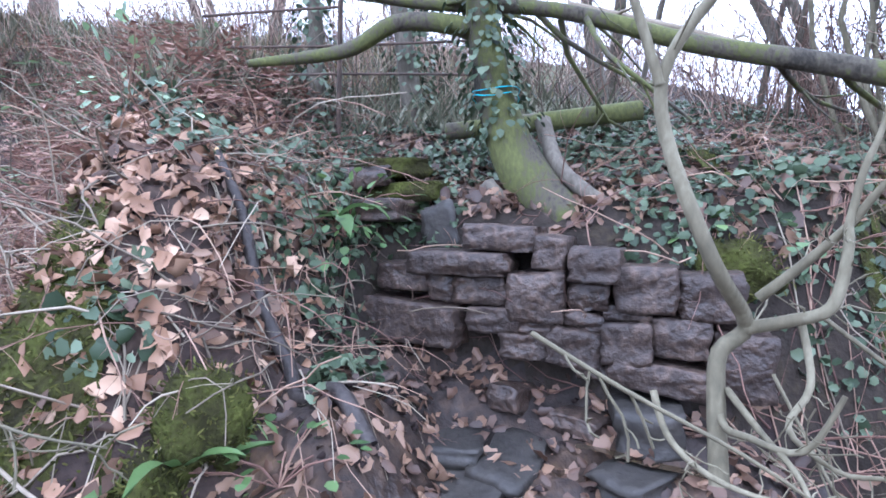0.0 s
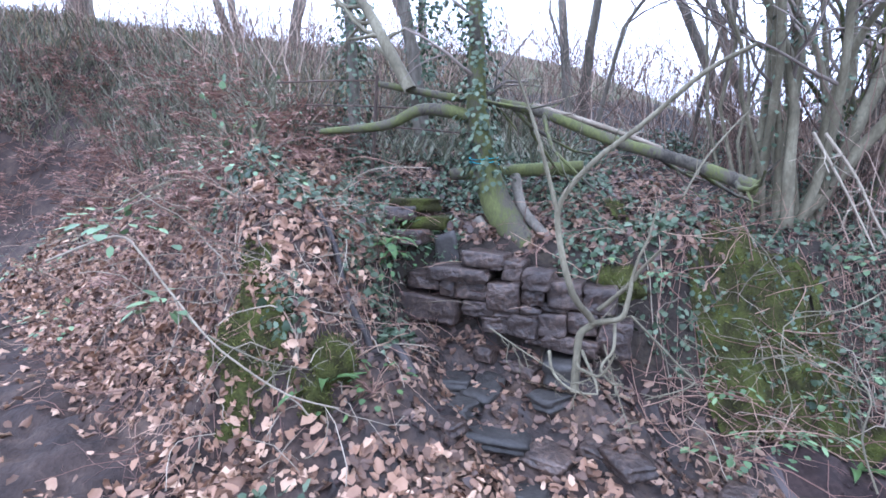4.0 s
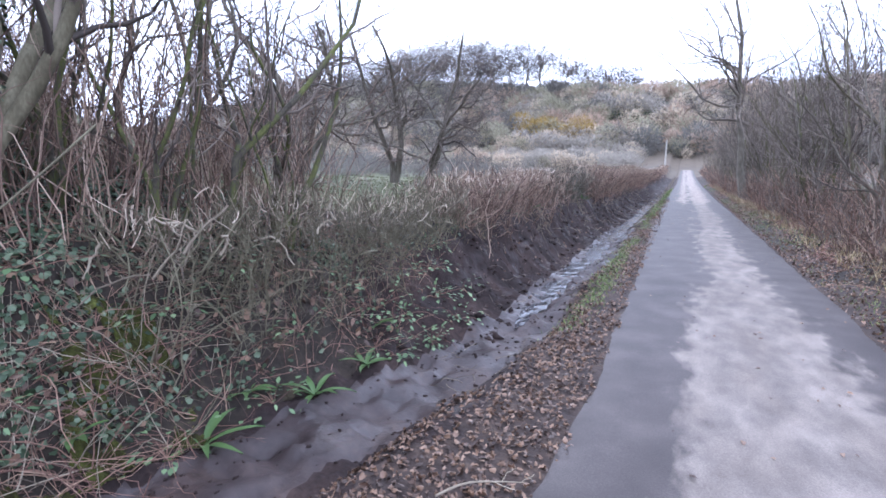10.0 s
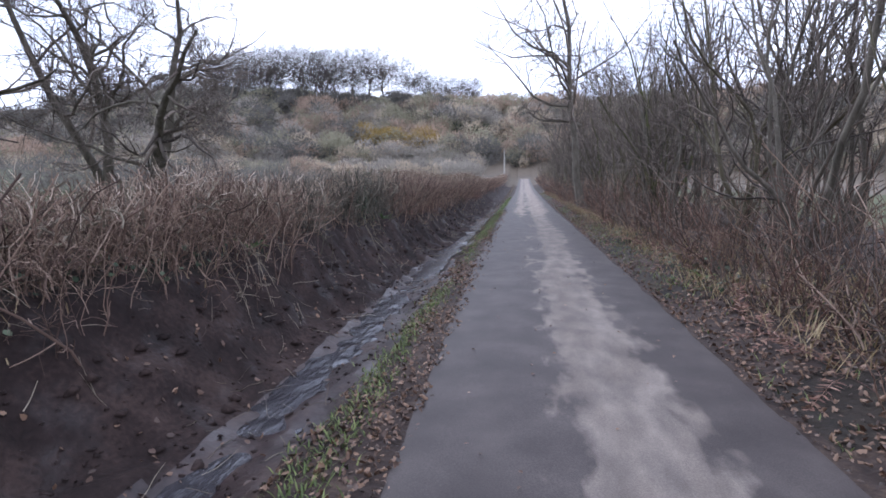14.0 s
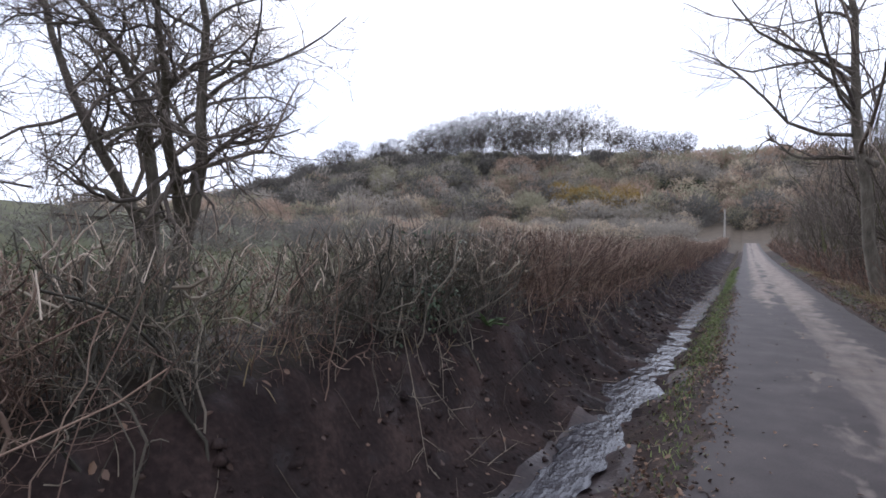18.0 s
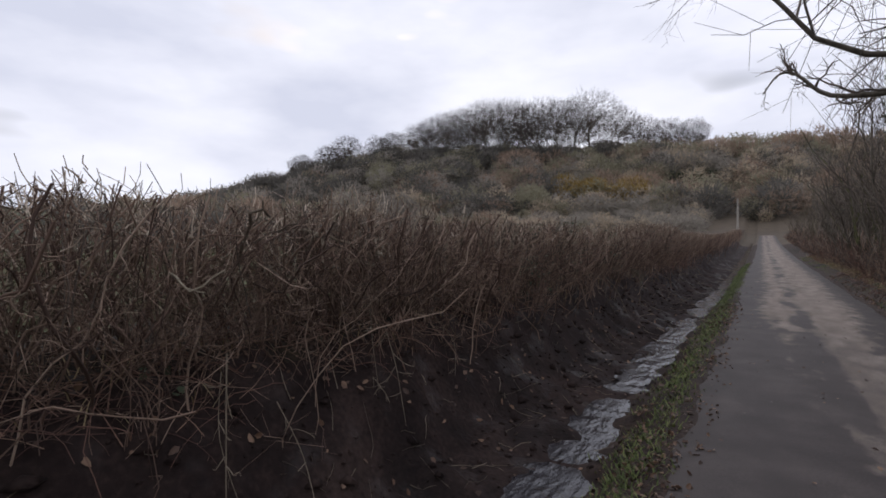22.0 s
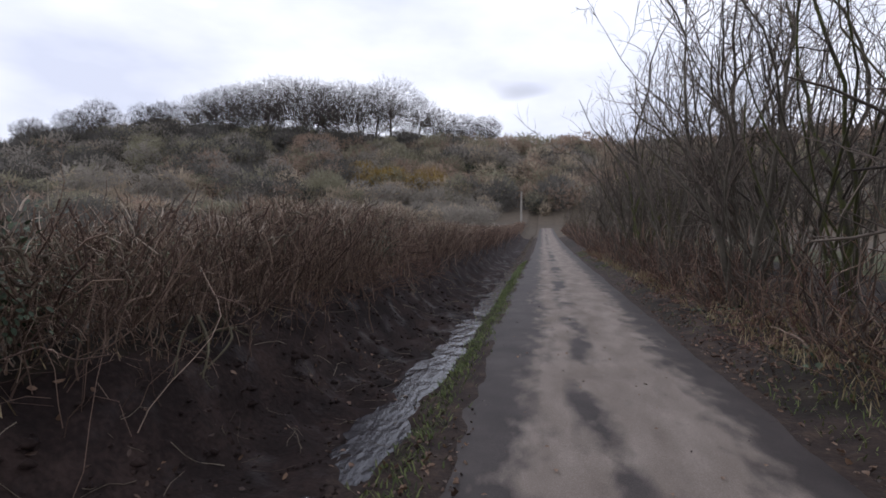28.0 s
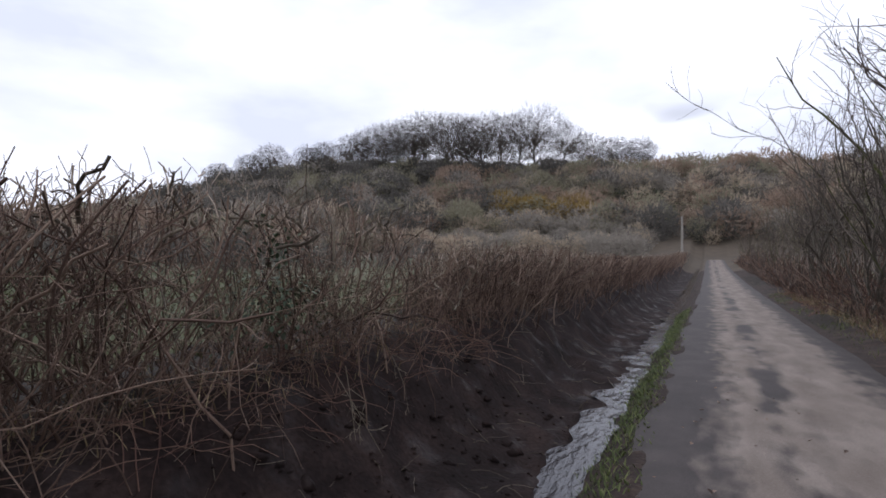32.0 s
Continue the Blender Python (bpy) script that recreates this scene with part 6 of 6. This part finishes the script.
p = unit(rng.normal(0, 1, (n, 3))) * rng.uniform(0.5, 1, (n, 1)) ** 0.4 * [1.1, 1.1, 2.4] + [-12.5, -6.5, tz + 3.2]
leaves(so, p, rng.normal(0, 1, (n, 3)), rng.normal(0, 1, (n, 3)), 0.12, 0.1)
part("ivy", so, M_IVY, big_ivy, "dense dark ivy", False)

# ---- low growth over the bank ----
rng = np.random.default_rng(81)
so = Soup()
def ivy_ground(x, y):
    d, _ = bank(x, y)
    return (d > 0.15) & (rng.uniform(0, 1, x.shape) < 1.5 * vnoise(x * 1.5, y * 1.5, 90) ** 1.6)
x, y = scatter(rng, 22000, (-6.5, -2.8, 0.3, 5.4), ivy_ground)
strewn(rng, so, x, y, 0.042, 0.5, 0.04, True, 0.95, 0.15)
x, y = scatter(rng, 8000, (-5.8, -3.3, -1.2, 1.2), lambda x, y: (bank(x, y)[0] > 0.12) & (vnoise(x * 2.2, y * 2.2, 94) > 0.34))
strewn(rng, so, x, y, 0.042, 0.5, 0.04, True, 0.95, 0.15)
x, y = scatter(rng, 3200, (-4.8, -2.5, -2.2, -0.7), lambda x, y: (bank(x, y)[0] > -0.1) & (vnoise(x * 2.7, y * 2.7, 91) > 0.42))
strewn(rng, so, x, y, 0.05, 0.5, 0.05, True, 0.95, 0.15)
x, y = scatter(rng, 1500, (-3.9, -2.6, 5, 30), lambda x, y: (bank(x, y)[0] > 0.75) & (vnoise(x * 1.2, y * 0.8, 92) > 0.55))
strewn(rng, so, x, y, 0.05, 0.5, 0.05, False, 0.95, 0.15)
x, y = scatter(rng, 2500, (2.2, 4.4, 6, 40), lambda x, y: vnoise(x * 1.2, y * 0.8, 93) > 0.55)
strewn(rng, so, x, y, 0.055, 0.5, 0.06, False, 0.95, 0.15)
stuff("ground_ivy", so, M_IVY, "dark green ivy trailing over the bank", "ivy")

# dead bracken
def bracken(rng, soup, x, y, size):
    n = len(x)
    base = np.stack([x, y, land(x, y)], -1)
    a = rng.uniform(0, 2 * np.pi, n)
    P, R = grow(rng, base, np.stack([np.cos(a), np.sin(a), rng.uniform(0.5, 1.6, n)], -1), size * rng.uniform(0.6, 1.2, n), 0.003, 7, 0.12, -0.22, 0.5)
    P[:, :, 2] = np.maximum(P[:, :, 2], land(P[:, :, 0], P[:, :, 1]) + 0.02)
    tubes(soup, P, R, 3)
    for k in range(2, 7):
        for sgn in (-1, 1):
            d = unit(P[:, k] - P[:, k - 1])
            side = unit(np.cross(d, [0, 0, 1.0])) * sgn
            for j in (0.0, 0.5):
                at = P[:, k] * (1 - j) + P[:, k - 1] * j
                leaves(soup, at, side + d * 0.5 + rng.normal(0, 0.25, (n, 3)), np.cross(d, side) + rng.normal(0, 0.3, (n, 3)), size * 0.22 * (1.15 - k / 8), size * 0.032, 0.3)


so = Soup()
x, y = scatter(rng, 2900, (-10.5, -3.6, -8, -1.0), lambda x, y: (bank(x, y)[0] > 0.8) & (bank(x, y)[0] < 2.6) & (vnoise(x * 0.9, y * 0.9, 95) > 0.36))
bracken(rng, so, x, y, 0.6)
x, y = scatter(rng, 900, (2.1, 3.7, 6, 60), lambda x, y: vnoise(x * 0.9, y * 0.7, 96) > 0.45)
bracken(rng, so, x, y, 0.5)
stuff("dead_bracken", so, M_BRACKEN, "collapsed rust-brown dead bracken", "bracken")

# bramble canes and thin undergrowth
so = Soup()
def canes(n, box, keep, length, radius, mat_up=(-0.2, 0.8), droop=-0.1):
    x, y = scatter(rng, n, box, keep)
    m = len(x)
    a = rng.uniform(0, 2 * np.pi, m)
    P, R = grow(rng, np.stack([x, y, land(x, y)], -1), np.stack([np.cos(a), np.sin(a), rng.uniform(*mat_up, m)], -1), length * rng.uniform(0.4, 1.3, m), radius * rng.uniform(0.5, 1.3, m), 7, 0.2, droop, 0.5)
    P[:, :, 2] = np.maximum(P[:, :, 2], land(P[:, :, 0], P[:, :, 1]) + 0.015)
    tubes(so, P, R, 4)
    P2, R2 = shoots(rng, P, R, 2, 0.7, (0.15, 0.4), 0.2, 0.6, 4, 0.2, -0.02, 0.5)
    tubes(so, P2, R2, 3)
canes(650, (-9, -3.2, -7, -0.8), lambda x, y: bank(x, y)[0] > 0.5, 0.8, 0.004)
canes(600, (-6.5, -2.8, 0.5, 6), lambda x, y: bank(x, y)[0] > 0.1, 0.8, 0.0035)
canes(150, (-4.3, -3.1, -1.3, 0.8), lambda x, y: bank(x, y)[0] > 0, 0.6, 0.003)
canes(900, (-5.2, -2.3, -3.6, -0.8), lambda x, y: bank(x, y)[0] > 0.05, 0.45, 0.0028, (-0.1, 0.6))
canes(420, (-3.4, -2.5, 0.5, 3.2), lambda x, y: bank(x, y)[0] > -0.1, 0.7, 0.004, (0.0, 1.0), -0.15)
canes(420, (-3.7, -3.0, 5.5, 40), lambda x, y: x < 9, 0.5, 0.003, (0.3, 1.4))
canes(700, (2.1, 4.2, 6, 60), lambda x, y: x < 9, 0.9, 0.004, (0.1, 1.4))
canes(650, (-4.4, -2.6, 0.7, 6.5), lambda x, y: (bank(x, y)[0] > 0.1) & (bank(x, y)[0] < 1.4), 0.4, 0.003, (0.0, 1.5))
canes(500, (-6.5, -3.0, -4.5, -0.9), lambda x, y: bank(x, y)[0] > 0.3, 0.6, 0.0035, (0.1, 1.2))
canes(330, (-3.35, -2.85, 19, 25), lambda x, y: x < 9, 0.6, 0.003, (0.1, 1.1), -0.14)
canes(420, (-3.4, -2.75, 33, 40), lambda x, y: x < 9, 0.65, 0.003, (0.1, 1.2), -0.14)
stuff("bramble_canes", so, M_TWIG_RED, "tangled thin bramble canes and dead stems", "brambles", True)
so = Soup()
canes(4200, (-13, -4.9, -9, 9), lambda x, y: (bank(x, y)[0] > 2.0) & (y < 4.5 + 0.45 * (-5 - x)), 1.6, 0.005, (1.0, 5.0), 0.0)
canes(700, (-6, -3.6, 2.5, 6.2), lambda x, y: bank(x, y)[0] > 0.8, 1.9, 0.006, (2.0, 6.0), 0.04)
stuff("undergrowth", so, M_HEDGE, "thin bare undergrowth on the bank top", "undergrowth", True)


so = Soup()
canes(120, (-3.5, -2.6, 0.4, 3.2), lambda x, y: bank(x, y)[0] > 0.05, 0.8, 0.004, (0.3, 1.6), -0.2)
canes(1900, (-13, -5.0, -9, 1.5), lambda x, y: (bank(x, y)[0] > 1.4) & (bank(x, y)[0] < 6), 0.8, 0.0035, (1.0, 4.0), -0.03)
canes(160, (-4.2, -2.9, -1.9, -0.5), lambda x, y: bank(x, y)[0] > 0.0, 0.5, 0.004, (0.2, 1.2), -0.2)
canes(240, (-7.5, -3.4, -5.5, -1.0), lambda x, y: bank(x, y)[0] > 0.6, 0.9, 0.0045, (0.1, 1.4), -0.12)
stuff("bare_stems", so, M_BARK_PALE, "pale bare stems arching over the bank", "brambles", True)


def fern(at, fronds, length, width, label, droop=-0.12, name="fern", material=None, group="ferns of the bank"):
    """A tuft of strap-like or divided fronds."""
    ob = thing(name, at, label, "fern", group)
    for k in range(fronds):
        a = 2 * np.pi * k / fronds + rng.uniform(-0.3, 0.3)
        P, R = grow(rng, [at], [[math.cos(a), math.sin(a), rng.uniform(0.5, 1.3)]], length * rng.uniform(0.7, 1.2), 0.004, 8, 0.06, droop, 0.5)
        c = P[0]
        side = unit(np.cross(np.gradient(c, axis=0), [0, 0, 1.0]))
        w = width * np.sin(np.linspace(0.35, np.pi - 0.05, 8))[:, None] * 0.5
        v = np.stack([c - side * w + [0, 0, 0.006], c - [0, 0, 0.004], c + side * w + [0, 0, 0.006]], 1)
        ix = np.arange(24).reshape(8, 3)
        q = np.concatenate([np.stack([ix[:-1, j], ix[:-1, j + 1], ix[1:, j + 1], ix[1:, j]], -1) for j in (0, 1)])
        part("frond", Soup().add(v, q), material or M_FERN, ob)
    return ob


HART = "tuft of glossy bright green hart's-tongue fern fronds"
for px, py, n_, L_ in ((-3.2, -1.25, 7, 0.3), (-2.95, 1.95, 7, 0.28), (-2.78, 3.1, 8, 0.34), (-2.62, 4.0, 7, 0.32), (-3.1, 2.55, 6, 0.26), (-2.9, 3.6, 6, 0.25), (-2.6, 4.7, 6, 0.3), (-2.85, 5.2, 6, 0.28), (-3.35, 1.75, 5, 0.2)):
    fern((px, py, float(land(px, py))), n_, L_, 0.05, HART, -0.14)
for px, py in ((-2.95, 17.4), (-3.1, 12.2)):
    fern((px, py, float(land(px, py))), 13, 0.22, 0.045, "bright green fern at the hedge's foot", -0.1)
for px, py in ((2.55, 9.2), (2.7, 24.0), (2.6, 14.5)):
    fern((px, py, float(land(px, py))), 7, 0.26, 0.06, "yellowing fern on the far verge", -0.16, material=M_GRASS)


def leafy(at, n, spread_, size, label, name="leafy_plant", material=None):
    so = Soup()
    p = np.asarray(at) + np.clip(rng.normal(0, 1, (n, 3)), -2.2, 2.2) * spread_
    out = unit(p - at + rng.normal(0, 0.02, (n, 3)))
    leaves(so, p, out + [0, 0, -0.35], out * 0.5 + [0, 0, 1], size * rng.uniform(0.5, 1.3, n), size * 0.65 * rng.uniform(0.6, 1.2, n), 0.12)
    ob = thing(name, at, label, "plant")
    part("foliage", so, material or M_BRAMBLE, ob, "", False)["kind"] = "stuff"
    so = Soup()
    root = np.asarray(at) - [0, 0, spread_[2] * 1.2]
    m = min(n, 14)
    tubes(so, np.stack([np.repeat(root[None], m, 0), (root + p[:m]) / 2 + [0, 0, 0.02], p[:m]], 1), np.full((m, 3), 0.003), 3)
    part("stem_mass", so, M_TWIG_RED, ob)["kind"] = "stuff"
    return ob


leafy((-4.05, -0.85, 1.06), 110, (0.12, 0.14, 0.08), 0.055, "bright green leafy plant hanging over the wall", material=M_FERN)
fern((-4.0, -0.88, 1.05), 5, 0.25, 0.07, HART, -0.25)
leafy((-3.72, 0.6, 1.0), 30, (0.07, 0.09, 0.05), 0.08, "pale green broad-leaved plant on the bank", material=M_FERN)
leafy((-2.1, -0.9, 0.1), 26, (0.16, 0.1, 0.035), 0.1, "trailing bramble with green leaves over brown leaf litter", "bramble")
leafy((-3.9, -2.5, 1.18), 46, (0.26, 0.22, 0.05), 0.09, "arching bramble with grey-green leaves", "bramble")
leafy((-3.56, -2.15, 0.78), 16, (0.08, 0.08, 0.06), 0.11, "bramble spray with broad green leaves", "bramble")
for px, py in ((-5.6, -2.6), (-6.4, -3.6), (-6.0, -1.8), (-7.0, -4.6), (-5.2, -3.4), (-7.4, -2.6), (-6.8, -5.4), (-4.6, -1.9)):
    leafy((px, py, float(land(px, py)) + 0.12), 70, (0.3, 0.3, 0.09), 0.06, "grey-green brambles among dead bracken", "bramble")
leafy((-5.2, -2.2, 1.6), 40, (0.12, 0.12, 0.3), 0.08, "grey-green leafy shrub in the bracken", "bramble")
leafy((-3.15, -1.0, 0.42), 40, (0.1, 0.12, 0.05), 0.05, "small green seedlings under the dead branch", material=M_FERN)
for px, py, n_ in ((-2.6, 5.2, 60), (-2.5, 5.8, 60), (-2.75, 5.6, 60), (-2.45, 6.4, 60), (-2.7, 6.3, 60), (-2.9, 5.4, 60), (-2.65, 7.0, 50), (-2.9, 6.6, 50), (-3.0, 1.1, 40), (-3.1, 1.7, 40), (-3.25, 1.25, 40), (-3.05, 1.4, 34), (-3.2, 1.9, 40), (-3.6, 2.6, 44), (-3.3, 3.3, 44), (-3.45, 4.0, 44), (-3.1, 5.0, 44), (-3.0, 6.0, 40), (-3.1, 6.9, 36), (-2.85, 2.9, 40), (-2.75, 3.7, 40), (-3.0, 4.3, 36), (-2.7, 5.0, 30), (-3.3, 2.2, 36), (-3.5, 0.9, 30)):
    leafy((px, py, float(land(px, py)) + 0.06), n_, (0.14, 0.16, 0.05), 0.06, "low bramble leaves on the bank", "bramble")
for py, h_ in ((16.6, 0.8), (27.3, 1.1), (25.6, 1.0), (30.0, 1.0), (36.9, 1.1)):
    pz = float(land(-3.15, py))
    leafy((-3.15, py, pz + h_ * 0.55), 700, (0.14, 0.3, 0.2), 0.045, "dark holly bush grown into the hedge", "holly_bush", M_IVY)
ob = new("litter", block((-2.72, -0.02, float(land(-2.72, -0.02)) + 0.03), np.array([0.8, 0.6, 0]), np.array([-0.6, 0.8, 0]), UP, (0.09, 0.04, 0.03), rng, 0.15).mesh("litter", M_LITTER_WHITE))
tagged(ob, "scrap of white plastic in the stream bed", "litter")

# ---- cut wood and sticks along the lane ----
rng = np.random.default_rng(91)


def pile(at, n, length, radius, label, heading, material=None):
    """Cut branches thrown down together; each is a piece of its own."""
    for k in range(n):
        x0, y0 = at[0] + rng.normal(0, 0.12), at[1] + rng.normal(0, 0.3)
        a = heading + rng.normal(0, 0.35)
        L_ = length * rng.uniform(0.5, 1.2)
        x1, y1 = x0 + L_ * math.cos(a), y0 + L_ * math.sin(a)
        z0, z1 = float(land(x0, y0)) + rng.uniform(0.02, 0.3), float(land(x1, y1)) + rng.uniform(0.02, 0.12)
        r = radius * rng.uniform(0.5, 1.2)
        mid = ((x0 + x1) / 2 + rng.normal(0, 0.05), (y0 + y1) / 2 + rng.normal(0, 0.05), (z0 + z1) / 2 + rng.normal(0.03, 0.03))
        log("cut_branch", [(x0, y0, z0), mid, (x1, y1, z1)], [r, r * 0.8, r * 0.4], material or M_BARK_PALE, label, "branch", 7, 4, False)


pile((-2.95, 11.9), 7, 0.7, 0.005, "pale cut stick lying fanned on the bank", -0.6)
pile((-3.0, 31.6), 5, 0.9, 0.014, "cut hedge branch thrown down at the hedge's foot", -1.1, M_BARK_GREEN)
pile((-2.9, 22.0), 4, 0.5, 0.005, "pale dead branch hanging from the hedge", -0.9)
pile((-2.9, 20.3), 3, 0.5, 0.005, "pale dead branch hanging from the hedge", -0.4)
pile((-2.85, 28.3), 3, 0.45, 0.005, "pale dead branch hanging from the hedge", -0.8)
pile((-2.9, 37.4), 4, 0.45, 0.005, "pale dead branch hanging from the hedge", -0.5)
pile((-2.9, 16.2), 3, 0.5, 0.005, "pale dead branch hanging from the hedge", -0.5)
pile((2.9, 8.4), 4, 0.9, 0.01, "dead branch on the leafy verge", 2.2)
pile((-1.15, 2.6), 3, 0.5, 0.006, "dead stalk standing on the leafy verge", 1.2)
